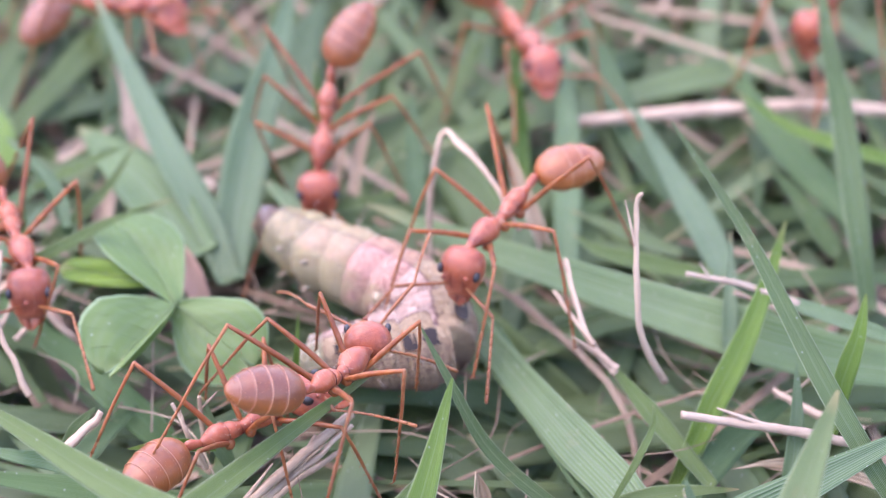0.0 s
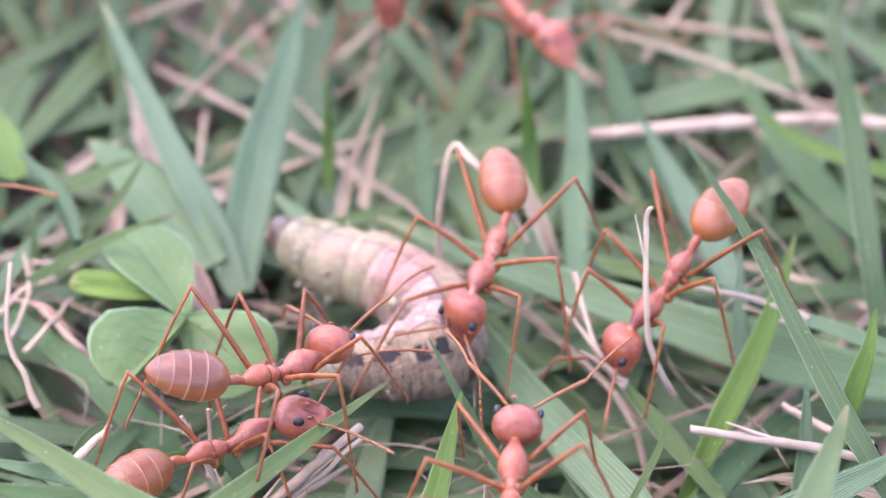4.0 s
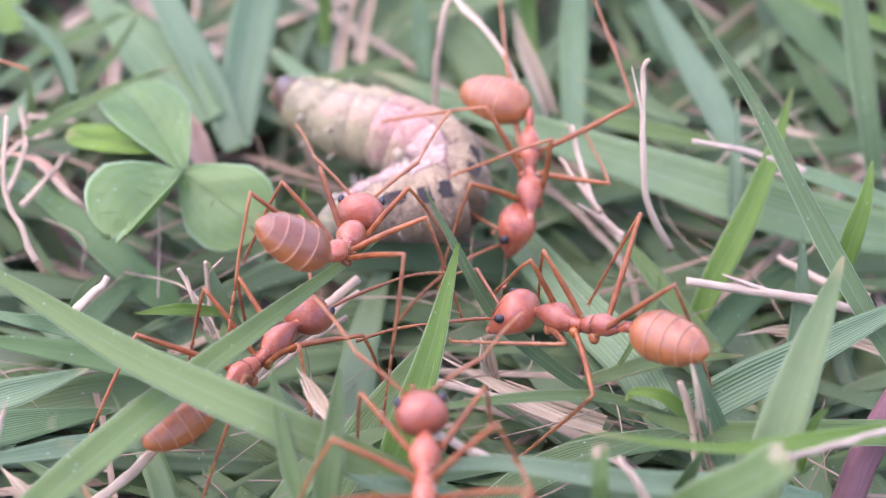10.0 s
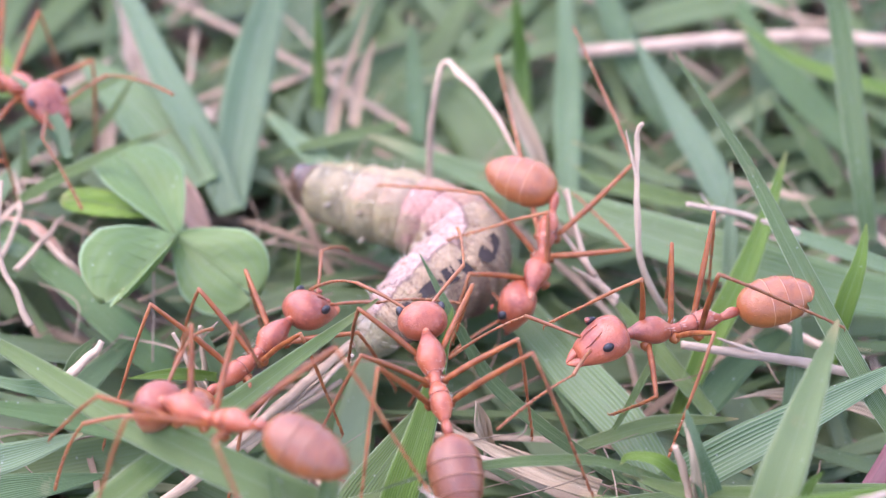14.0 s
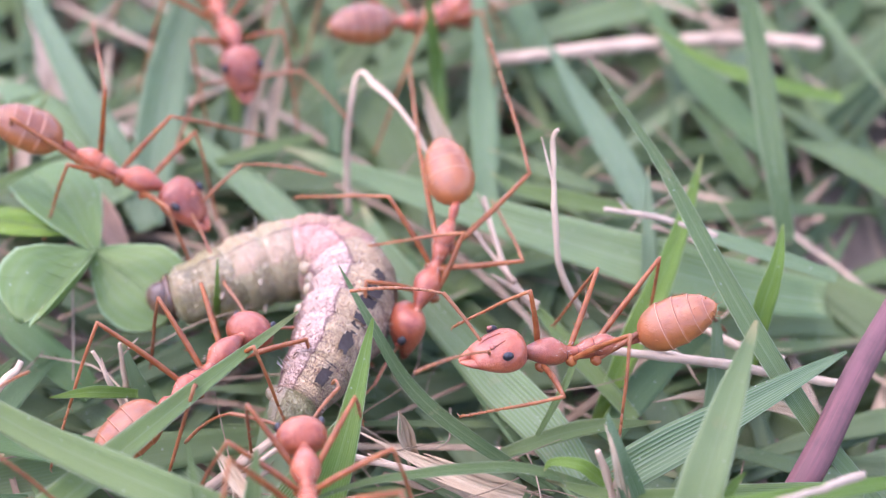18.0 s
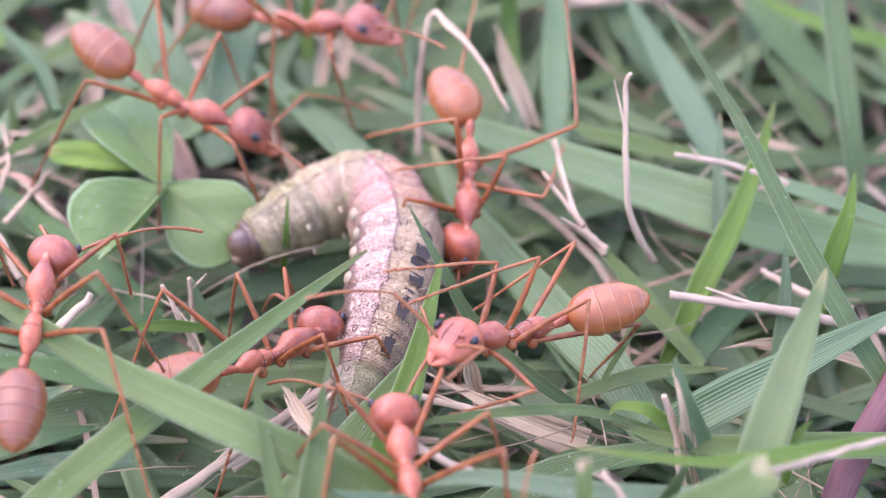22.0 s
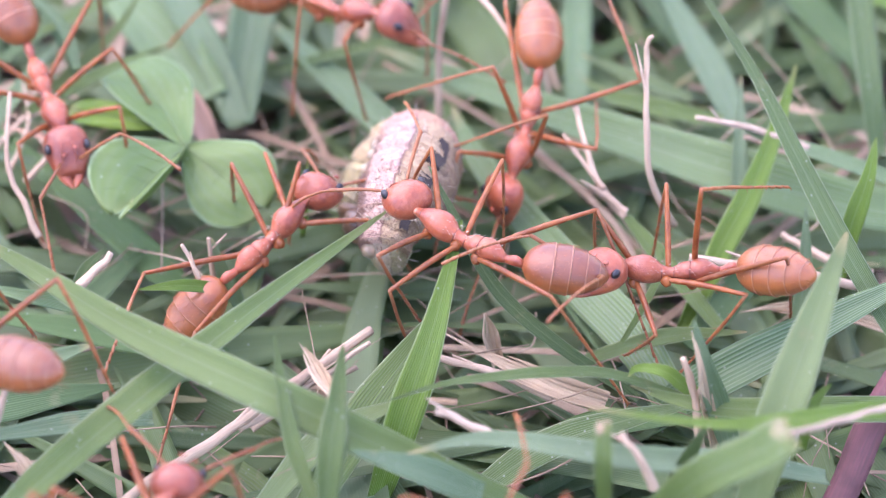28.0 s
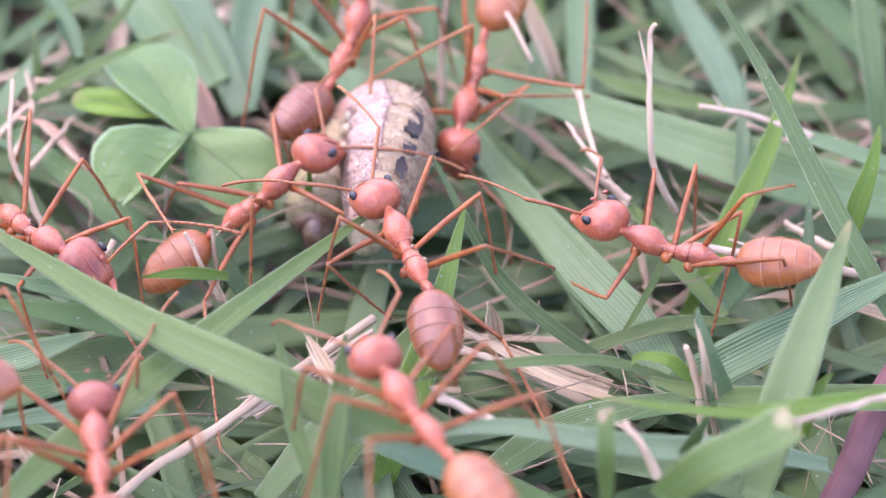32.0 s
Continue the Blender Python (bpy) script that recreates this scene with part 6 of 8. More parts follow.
    walk(ant, [
        (0, at(-2.76, -3.54, 6.5, 0, 17, 58)), (1, at(-5.69, -4.56, 6.5, 0, -4, 30)), (2, at(-5.89, -4, 6.5, 0, -9, 32)),
        (4.5, at(-4.97, -2.71, 6.5, 0, 20, 42)), (5, at(-5.47, -3.96, 6.5, 0, -13, 6)), (6, at(-3.33, -3.28, 6.5, 0, 23, 70)),
        (7, at(-3.19, -3.88, 6.5, 0, 17, 68)), (8, at(-5.09, -3.73, 6.5, 0, 2, 5)), (9, at(-5.41, -3.44, 6.5, 0, 2, 9)),
        (10, at(-2.79, -3.86, 6.5, 0, 25, 75)), (10.5, at(-2.3, -3.8, 6.5, 0, -36, 17)), (11, at(-0.89, -3.71, 6.5, 0, 28, 101)),
        (11.5, at(0.07, -3.64, 6.5, 0, 9, 108)), (12, at(0.19, -4.07, 6.5, 0, -5, 120)), (13, at(0.94, -4.2, 6.5, 0, 7, 123)),
        (14, at(0.41, -7.33, 6.5, 0, -11, 100)), (16.5, at(0.05, -8.98, 6.5, 0, -1, 92)), (17, at(-0.8, -9.43, 6.5, 0, 4, 91)),
        (18, at(-1.25, -11.54, 6.5, 0, 6, 92)), (19, at(-0.59, -12.49, 6.5, 0, 5, 99)), (20, at(-0.62, -12.66, 6.5, 0, 6, 97)),
        (21, at(-0.37, -12.94, 6.5, 0, 8, 99)), (22, at(-0.24, -13.25, 6.5, 0, 7, 97)), (23, at(-0.14, -13.4, 6.5, 0, 6, 102)),
        (24, at(0.33, -11.42, 6.5, 0, 0, 121)), (24.5, at(0.15, -10.71, 6.5, 0, -12, 141)), (26.5, at(-0.76, -6.18, 6.5, 0, -21, 143)),
        (27, at(0.01, -5.5, 6.5, 0, -12, 139)), (28, at(1.04, -4.75, 6.5, 0, -5, 147)), (29, at(1.37, -4.38, 6.5, 0, 1, 142)),
        (30, at(1.36, -4.28, 6.5, 0, 0, 140)), (31, at(0.34, -3.87, 6.5, 0, 10, 123)), (32, at(-0.92, -5.88, 6.5, 0, -2, 110))])
    walk(child(ant, "head"), [
        (0, at(1.8, 0, 0.11, -9, -6, 34)), (1, at(1.8, 0, 0.11, 2, 20, 35)), (2, at(1.8, 0, 0.11, 5, 16, 31)),
        (4.5, at(1.8, 0, 0.11, -9, -17, 29)), (5, at(1.8, 0, 0.11, 13, 17, 85)), (6, at(1.8, 0, 0.11, -7, -16, 17)),
        (7, at(1.8, 0, 0.11, -8, -3, 26)), (8, at(1.8, 0, 0.11, -2, 24, 90)), (9, at(1.8, 0, 0.11, -3, 27, 90)),
        (10, at(1.8, 0, 0.11, -5, -26, 12)), (10.5, at(1.8, 0, 0.11, 41, 26, 118)), (11, at(1.8, 0, 0.11, 10, -43, -21)),
        (11.5, at(1.8, 0, 0.11, 0, 2, 2)), (12, at(1.8, 0, 0.11, -2, 22, -20)), (13, at(1.8, 0, 0.11, 2, -24, -11)),
        (14, at(1.8, 0, 0.11, 0, 18, 0)), (16.5, at(1.8, 0, 0.11, 0, -2, -1)), (17, at(1.8, 0, 0.11, 0, 7, 2)),
        (18, at(1.8, 0, 0.11, -1, 9, 6)), (19, at(1.8, 0, 0.11, 0, 6, -3)), (20, at(1.8, 0, 0.11, 0, 9, 3)),
        (21, at(1.8, 0, 0.11, 0, 12, 2)), (22, at(1.8, 0, 0.11, 0, 9, 1)), (23, at(1.8, 0, 0.11, 1, -2, -6)),
        (24, at(1.8, 0, 0.11, 0, 8, -4)), (24.5, at(1.8, 0, 0.11, -6, 30, -29)), (26.5, at(1.8, 0, 0.11, -4, 23, -12)),
        (27, at(1.8, 0, 0.11, -4, 20, -20)), (28, at(1.8, 0, 0.11, -2, 4, -29)), (29, at(1.8, 0, 0.11, 0, 20, -23)),
        (30, at(1.8, 0, 0.11, 0, 20, -10)), (31, at(1.8, 0, 0.11, -2, 0, 10)), (32, at(1.8, 0, 0.11, 0, 1, 15))])
    walk(child(ant, "gaster"), [
        (0, at(-2.28, 0, 0.11, 9, 7, -31)), (1, at(-2.28, 0, 0.11, -2, -17, -32)), (2, at(-2.28, 0, 0.11, -4, -14, -29)),
        (4.5, at(-2.28, 0, 0.11, 11, 17, -26)), (5, at(-2.28, 0, 0.11, -14, 21, -86)), (6, at(-2.28, 0, 0.11, 17, 8, -43)),
        (7, at(-2.28, 0, 0.11, 10, -2, -34)), (8, at(-2.28, 0, 0.11, 2, 20, -82)), (9, at(-2.28, 0, 0.11, 2, 17, -72)),
        (10, at(-2.28, 0, 0.11, 25, 27, -52)), (10.5, at(-2.28, 0, 0.11, -26, -13, -135)), (11, at(-2.28, 0, 0.11, -51, 53, 52)),
        (11.5, at(-2.28, 0, 0.11, -1, -23, 7)), (12, at(-2.28, 0, 0.11, 2, -19, 18)), (13, at(-2.28, 0, 0.11, -4, 11, 29)),
        (14, at(-2.28, 0, 0.11, 0, -15, 0)), (16.5, at(-2.28, 0, 0.11, 0, -14, 2)), (17, at(-2.28, 0, 0.11, 0, -19, -2)),
        (18, at(-2.28, 0, 0.11, 1, -19, -6)), (19, at(-2.28, 0, 0.11, 0, -17, 5)), (20, at(-2.28, 0, 0.11, 0, -19, -2)),
        (21, at(-2.28, 0, 0.11, 0, -20, -1)), (22, at(-2.28, 0, 0.11, 0, -19, 0)), (23, at(-2.28, 0, 0.11, -1, -15, 12)),
        (24, at(-2.28, 0, 0.11, 0, -6, 3)), (24.5, at(-2.28, 0, 0.11, 7, -26, 26)), (26.5, at(-2.28, 0, 0.11, 5, -20, 11)),
        (27, at(-2.28, 0, 0.11, 4, -17, 18)), (28, at(-2.28, 0, 0.11, 2, -2, 26)), (29, at(-2.28, 0, 0.11, 0, -17, 21)),
        (30, at(-2.28, 0, 0.11, 0, -17, 9)), (31, at(-2.28, 0, 0.11, 0, -18, 3)), (32, at(-2.28, 0, 0.11, 0, -14, -12))])
    ant = ants["Q"]
    walk(ant, [
        (0, at(-6.1, -3.35, 4, 0, -3, 32)), (1, at(-6.59, -4.09, 4, 0, 0, 34)), (2, at(-6.59, -3.95, 4, 0, -2, 34)),
        (4.5, at(-6.95, -3.66, 4, 0, 0, 25)), (5, at(-7.03, -5.29, 4, 0, -11, 17)), (6, at(-5.87, -6.94, 4, 0, -3, 36)),
        (7, at(-6.75, -4.8, 4, 0, -8, 41)), (8, at(-7.11, -5.35, 4, 0, -13, 63)), (9, at(-6.66, -4.51, 4, 0, -13, 67)),
        (10, at(-5.59, -6.68, 4, 0, -2, 50)), (11, at(-7.87, -8.64, 4, 0, 3, 91)), (11.5, at(-7.54, -6.34, 4, 0, 7, 79)),
        (12, at(-7.18, -4.16, 4, 0, -17, 53)), (13, at(-5.57, -2.93, 4, 0, -12, 50)), (14, at(-5.74, -3.45, 4, 0, -9, 48)),
        (16.5, at(-4.69, -2.83, 4, 0, -17, 40)), (17, at(-4.26, -2.63, 4, 0, -20, 43)), (18, at(-4.7, -3.46, 4, 0, -3, 49)),
        (19, at(-4.57, -4.43, 4, 0, -1, 38)), (20, at(-5.48, -3.93, 4, 0, 0, 44)), (21, at(-4.83, -3.97, 4, 0, -3, 41)),
        (22, at(-4.61, -5.72, 4, 0, 10, 41)), (23, at(-5.49, -4.79, 4, 0, 4, 42)), (24, at(-5.39, -6.09, 4, 0, 8, 38)),
        (24.5, at(-5.87, -6.13, 4, 0, 10, 48)), (26.5, at(-6.15, -4.2, 4, 0, 3, 52)), (27, at(-5.38, -3.59, 4, 0, 4, 52)),
        (28, at(-5.58, -2.01, 4, 0, -20, 43)), (29, at(-4.57, 1.73, 4, 0, -30, 34)), (30, at(-5.6, 2.93, 4, 0, -15, 30)),
        (31, at(-5.99, 0.85, 4, 0, -20, 24)), (32, at(-6.11, -0.58, 4, 0, -22, 34))])
    walk(child(ant, "head"), [
        (0, at(1.8, 0, 0.11, -2, -25, -41)), (1, at(1.8, 0, 0.11, 0, -30, -46)), (2, at(1.8, 0, 0.11, -1, -31, -42)),
        (4.5, at(1.8, 0, 0.11, 0, -23, -33)), (5, at(1.8, 0, 0.11, -5, 24, -29)), (6, at(1.8, 0, 0.11, 1, 45, 19)),
        (7, at(1.8, 0, 0.11, 4, 42, 21)), (8, at(1.8, 0, 0.11, 9, 52, 33)), (9, at(1.8, 0, 0.11, 9, 58, 29)),
        (10, at(1.8, 0, 0.11, 0, 12, 9)), (11, at(1.8, 0, 0.11, -1, -2, 22)), (11.5, at(1.8, 0, 0.11, 0, 10, -3)),
        (12, at(1.8, 0, 0.11, 0, 16, 1)), (13, at(1.8, 0, 0.11, -1, 19, -13)), (14, at(1.8, 0, 0.11, -1, 5, -6)),
        (16.5, at(1.8, 0, 0.11, -3, 13, -12)), (17, at(1.8, 0, 0.11, -3, 41, -9)), (18, at(1.8, 0, 0.11, 1, 23, 16)),
        (19, at(1.8, 0, 0.11, 1, 22, 39)), (20, at(1.8, 0, 0.11, 0, -9, -13)), (21, at(1.8, 0, 0.11, 2, 39, 44)),
        (22, at(1.8, 0, 0.11, -7, 16, 36)), (23, at(1.8, 0, 0.11, -1, -5, 15)), (24, at(1.8, 0, 0.11, -3, 4, 27)),
        (24.5, at(1.8, 0, 0.11, -3, 7, 15)), (26.5, at(1.8, 0, 0.11, 0, -11, 2)), (27, at(1.8, 0, 0.11, 0, -8, 0)),
        (28, at(1.8, 0, 0.11, 5, 26, 16)), (29, at(1.8, 0, 0.11, -11, 17, -23)), (30, at(1.8, 0, 0.11, -10, 7, -42)),
        (31, at(1.8, 0, 0.11, -1, 2, -4)), (32, at(1.8, 0, 0.11, 2, 11, 6))])
    walk(child(ant, "gaster"), [
        (0, at(-2.28, 0, 0.11, 1, 3, 18)), (1, at(-2.28, 0, 0.11, 0, -1, 17)), (2, at(-2.28, 0, 0.11, 0, 4, 13)),
        (4.5, at(-2.28, 0, 0.11, 0, 9, 15)), (5, at(-2.28, 0, 0.11, 6, -21, 27)), (6, at(-2.28, 0, 0.11, -1, -41, -17)),
        (7, at(-2.28, 0, 0.11, -4, -39, -19)), (8, at(-2.28, 0, 0.11, -11, -46, -27)), (9, at(-2.28, 0, 0.11, -10, -51, -22)),
        (10, at(-2.28, 0, 0.11, 0, -9, -8)), (11, at(-2.28, 0, 0.11, 1, -9, -26)), (11.5, at(-2.28, 0, 0.11, 0, -20, -1)),
        (12, at(-2.28, 0, 0.11, -10, -35, -21)), (13, at(-2.28, 0, 0.11, -9, -41, -27)), (14, at(-2.28, 0, 0.11, 2, 3, 11)),
        (16.5, at(-2.28, 0, 0.11, 4, -10, 11)), (17, at(-2.28, 0, 0.11, 5, -37, 8)), (18, at(-2.28, 0, 0.11, -1, -20, -14)),
        (19, at(-2.28, 0, 0.11, -1, -19, -36)), (20, at(-2.28, 0, 0.11, 0, 1, 4)), (21, at(-2.28, 0, 0.11, -2, -35, -39)),
        (22, at(-2.28, 0, 0.11, 6, -14, -33)), (23, at(-2.28, 0, 0.11, 1, 6, -14)), (24, at(-2.28, 0, 0.11, 3, -3, -25)),
        (24.5, at(-2.28, 0, 0.11, 2, -5, -13)), (26.5, at(-2.28, 0, 0.11, 1, 4, -9)), (27, at(-2.28, 0, 0.11, 1, 0, -8)),
        (28, at(-2.28, 0, 0.11, -7, -23, -14)), (29, at(-2.28, 0, 0.11, 14, -14, 21)), (30, at(-2.28, 0, 0.11, 9, -5, 39)),
        (31, at(-2.28, 0, 0.11, 1, 0, 4)), (32, at(-2.28, 0, 0.11, -2, -9, -6))])
    ant = ants["F"]
    walk(ant, [
        (0, at(1.86, -17.99, 7.5, 0, 7, 89)), (1, at(2.11, -15.59, 7.5, 0, 4, 89)), (2, at(2.19, -12.33, 7.5, 0, -1, 85)),
        (2.5, at(2.18, -12.01, 7.5, 0, -1, 84)), (4.5, at(2.56, -8.96, 7.5, 0, -5, 86)), (5, at(2.47, -9.44, 7.5, 0, -3, 91)),
        (6, at(1.28, -15.13, 7.5, 0, 3, 86)), (7, at(-0.5, -13.41, 7.5, 0, 6, 107)), (8, at(-1.68, -15.03, 7.5, 0, 8, 116)),
        (9, at(-1.59, -14.1, 7.5, 0, 1, 105)), (10, at(-0.14, -15.25, 7.5, 0, 7, 89)), (11, at(-1.64, -14.79, 7.5, 0, 6, 121)),
        (12, at(-2.76, -13.88, 9.15, 0, -10, 123)), (13, at(-5.32, -10.85, 9.7, 0, -16, 136)), (14, at(-6.47, -11.6, 9.15, 0, 15, 146)),
        (14.5, at(-7.66, -9.9, 7.5, 0, 20, 146)), (16.5, at(-11.22, -12.7, 7.5, 0, 26, 152)), (17, at(-10.85, -13.36, 7.5, 0, 24, 151)),
        (18, at(-12.93, -12.99, 7.5, 0, 4, 108)), (18.5, at(-11.65, -12.78, 7.5, 0, 5, 106)), (19, at(-11.6, -11.9, 7.5, 0, 9, 110)),
        (20, at(-12.37, -9.21, 7.5, 0, -30, 114)), (21, at(-12.08, -8.73, 7.5, 0, -7, 95)), (22, at(-12.02, -7.25, 7.5, 0, -17, 83)),
        (23, at(-12.96, -6.88, 7.5, 0, -30, 92)), (24, at(-14.34, -8.52, 7.5, 0, -3, 132)), (24.5, at(-14.76, -8.17, 7.5, 0, 10, 136)),
        (26.5, at(-15.74, -8.69, 7.5, 0, 24, 142)), (27, at(-15.47, -9.15, 7.5, 0, 20, 143)), (28, at(-15.28, -11.03, 7.5, 0, 23, 142)),
        (29, at(-15.4, -11.15, 7.5, 0, 22, 145)), (30, at(-15.76, -10.31, 7.5, 0, 23, 149)), (32, at(-16.71, -12.52, 7.5, 0, 24, 149))])
    walk(child(ant, "head"), [
        (0, at(1.8, 0, 0.11, 0, 3, 0)), (1, at(1.8, 0, 0.11, 0, 3, 0)), (2, at(1.8, 0, 0.11, 0, 10, -3)),
        (2.5, at(1.8, 0, 0.11, 0, 12, -7)), (4.5, at(1.8, 0, 0.11, 0, -2, 4)), (5, at(1.8, 0, 0.11, 1, 20, 19)),
        (6, at(1.8, 0, 0.11, 0, 22, -2)), (7, at(1.8, 0, 0.11, -1, -12, 11)), (8, at(1.8, 0, 0.11, 0, -4, 2)),
        (9, at(1.8, 0, 0.11, 0, -7, 8)), (10, at(1.8, 0, 0.11, -1, -19, 11)), (11, at(1.8, 0, 0.11, 0, -11, 4)),
        (12, at(1.8, 0, 0.11, 1, 14, 9)), (13, at(1.8, 0, 0.11, 3, 38, 20)), (14, at(1.8, 0, 0.11, 6, 32, -17)),
        (14.5, at(1.8, 0, 0.11, 4, 13, -11)), (16.5, at(1.8, 0, 0.11, 5, 13, -8)), (17, at(1.8, 0, 0.11, 3, -2, -7)),
        (18, at(1.8, 0, 0.11, 1, -9, -11)), (18.5, at(1.8, 0, 0.11, 0, 2, -5)), (19, at(1.8, 0, 0.11, 1, -7, -4)),
        (20, at(1.8, 0, 0.11, 10, -44, 6)), (21, at(1.8, 0, 0.11, -2, 7, -15)), (22, at(1.8, 0, 0.11, -3, 47, -8)),
        (23, at(1.8, 0, 0.11, -6, 43, -12)), (24, at(1.8, 0, 0.11, -1, 1, -13)), (24.5, at(1.8, 0, 0.11, 1, 14, -7)),
        (26.5, at(1.8, 0, 0.11, 2, 16, -4)), (27, at(1.8, 0, 0.11, 1, 10, -2)), (28, at(1.8, 0, 0.11, 5, 11, -10)),
        (29, at(1.8, 0, 0.11, 3, 7, -8)), (30, at(1.8, 0, 0.11, 0, 5, -1)), (32, at(1.8, 0, 0.11, 0, 5, -1))])
    walk(child(ant, "gaster"), [
        (0, at(-2.28, 0, 0.11, 0, -18, 0)), (1, at(-2.28, 0, 0.11, 0, -16, 0)), (2, at(-2.28, 0, 0.11, 0, -13, 3)),
        (2.5, at(-2.28, 0, 0.11, 0, -13, 6)), (4.5, at(-2.28, 0, 0.11, 0, -10, -5)), (5, at(-2.28, 0, 0.11, -1, -17, -17)),
        (6, at(-2.28, 0, 0.11, 0, -19, 2)), (7, at(-2.28, 0, 0.11, 1, -18, -6)), (8, at(-2.28, 0, 0.11, 2, -23, -12)),
        (9, at(-2.28, 0, 0.11, 0, -13, -1)), (10, at(-2.28, 0, 0.11, 0, -19, 1)), (11, at(-2.28, 0, 0.11, -1, -11, 8)),
        (12, at(-2.28, 0, 0.11, 2, -28, 7)), (13, at(-2.28, 0, 0.11, -1, -21, -4)), (14, at(-2.28, 0, 0.11, -1, -27, 5)),
        (14.5, at(-2.28, 0, 0.11, -3, -11, 10)), (16.5, at(-2.28, 0, 0.11, -4, -12, 10)), (17, at(-2.28, 0, 0.11, -7, -3, 15)),
        (18, at(-2.28, 0, 0.11, -1, -15, 18)), (18.5, at(-2.28, 0, 0.11, -1, -19, 8)), (19, at(-2.28, 0, 0.11, -2, -21, 13)),
        (20, at(-2.28, 0, 0.11, -6, 33, -23)), (21, at(-2.28, 0, 0.11, 0, 12, 4)), (22, at(-2.28, 0, 0.11, 1, -1, 5)),
        (23, at(-2.28, 0, 0.11, 3, -15, 11)), (24, at(-2.28, 0, 0.11, 1, -1, 13)), (24.5, at(-2.28, 0, 0.11, -2, -14, 9)),
        (26.5, at(-2.28, 0, 0.11, -5, -22, 13)), (27, at(-2.28, 0, 0.11, -4, -18, 11)), (28, at(-2.28, 0, 0.11, -7, -16, 17)),
        (29, at(-2.28, 0, 0.11, -6, -13, 16)), (30, at(-2.28, 0, 0.11, -5, -14, 13)), (32, at(-2.28, 0, 0.11, -5, -15, 13))])
    ant = ants["G"]
    walk(ant, [
        (0, at(2.72, -21.87, 9, 0, 10, 111)), (27, at(2.72, -21.87, 9, 0, 10, 111)), (29, at(2.14, -21.61, 9, 0, 13, 107)),
        (30, at(2.49, -16.71, 9, 0, 10, 108)), (30.5, at(1.69, -15.46, 9, 0, 5, 108)), (31, at(1.84, -16.09, 9, 0, 2, 108)),
        (31.5, at(0.16, -16.01, 9, 0, 3, 112)), (32, at(-0.62, -15.59, 9, 0, -2, 120))])
    walk(child(ant, "head"), [
        (0, at(1.8, 0, 0.11, 1, 11, -5)), (27, at(1.8, 0, 0.11, 1, 11, -5)), (29, at(1.8, 0, 0.11, 1, 6, -3)),
        (30, at(1.8, 0, 0.11, 1, 16, -5)), (30.5, at(1.8, 0, 0.11, 1, 16, -6)), (31, at(1.8, 0, 0.11, 0, -5, 5)),
        (31.5, at(1.8, 0, 0.11, 0, 6, -3)), (32, at(1.8, 0, 0.11, 0, 12, -7))])
    walk(child(ant, "gaster"), [
        (0, at(-2.28, 0, 0.11, -1, -13, 6)), (27, at(-2.28, 0, 0.11, -1, -13, 6)), (29, at(-2.28, 0, 0.11, -2, -17, 8)),
        (30, at(-2.28, 0, 0.11, -1, -17, 6)), (30.5, at(-2.28, 0, 0.11, -1, -13, 6)), (31, at(-2.28, 0, 0.11, 0, -11, 0)),
        (31.5, at(-2.28, 0, 0.11, 0, -10, 5)), (32, at(-2.28, 0, 0.11, 0, -9, 7))])
    ant = ants["Z"]
    walk(ant, [
        (0, at(-8.37, -22.23, 7, 0, 21, 81)), (26.5, at(-8.37, -22.23, 7, 0, 21, 81)), (28, at(-8.27, -17.94, 7, 0, 14, 72)),
        (29, at(-8.48, -16.96, 7, 0, 10, 76)), (30, at(-9.23, -16.66, 7, 0, 8, 105)), (30.5, at(-10.05, -15.42, 7, 0, 6, 110)),
        (31, at(-10.13, -14.68, 7, 0, 8, 108)), (31.5, at(-10.48, -14.95, 7, 0, 5, 104)), (32, at(-10.09, -15.31, 7, 0, 9, 100))])
    walk(child(ant, "head"), [
        (0, at(1.8, 0, 0.11, 3, -13, -8)), (26.5, at(1.8, 0, 0.11, 3, -13, -8)), (28, at(1.8, 0, 0.11, -2, 5, 9)),
        (29, at(1.8, 0, 0.11, -1, 9, 3)), (30, at(1.8, 0, 0.11, 1, 18, -3)), (30.5, at(1.8, 0, 0.11, 1, 10, -6)),
        (31, at(1.8, 0, 0.11, 0, 19, -2)), (31.5, at(1.8, 0, 0.11, 1, 13, -7)), (32, at(1.8, 0, 0.11, 1, 9, -5))])
    walk(child(ant, "gaster"), [
        (0, at(-2.28, 0, 0.11, 2, -25, -6)), (26.5, at(-2.28, 0, 0.11, 2, -25, -6)), (28, at(-2.28, 0, 0.11, 3, -13, -14)),
        (29, at(-2.28, 0, 0.11, 1, -14, -6)), (30, at(-2.28, 0, 0.11, -1, -19, 3)), (30.5, at(-2.28, 0, 0.11, -1, -17, 7)),
        (31, at(-2.28, 0, 0.11, 0, -20, 3)), (31.5, at(-2.28, 0, 0.11, -1, -16, 7)), (32, at(-2.28, 0, 0.11, -1, -21, 5))])
    ant = ants["S"]
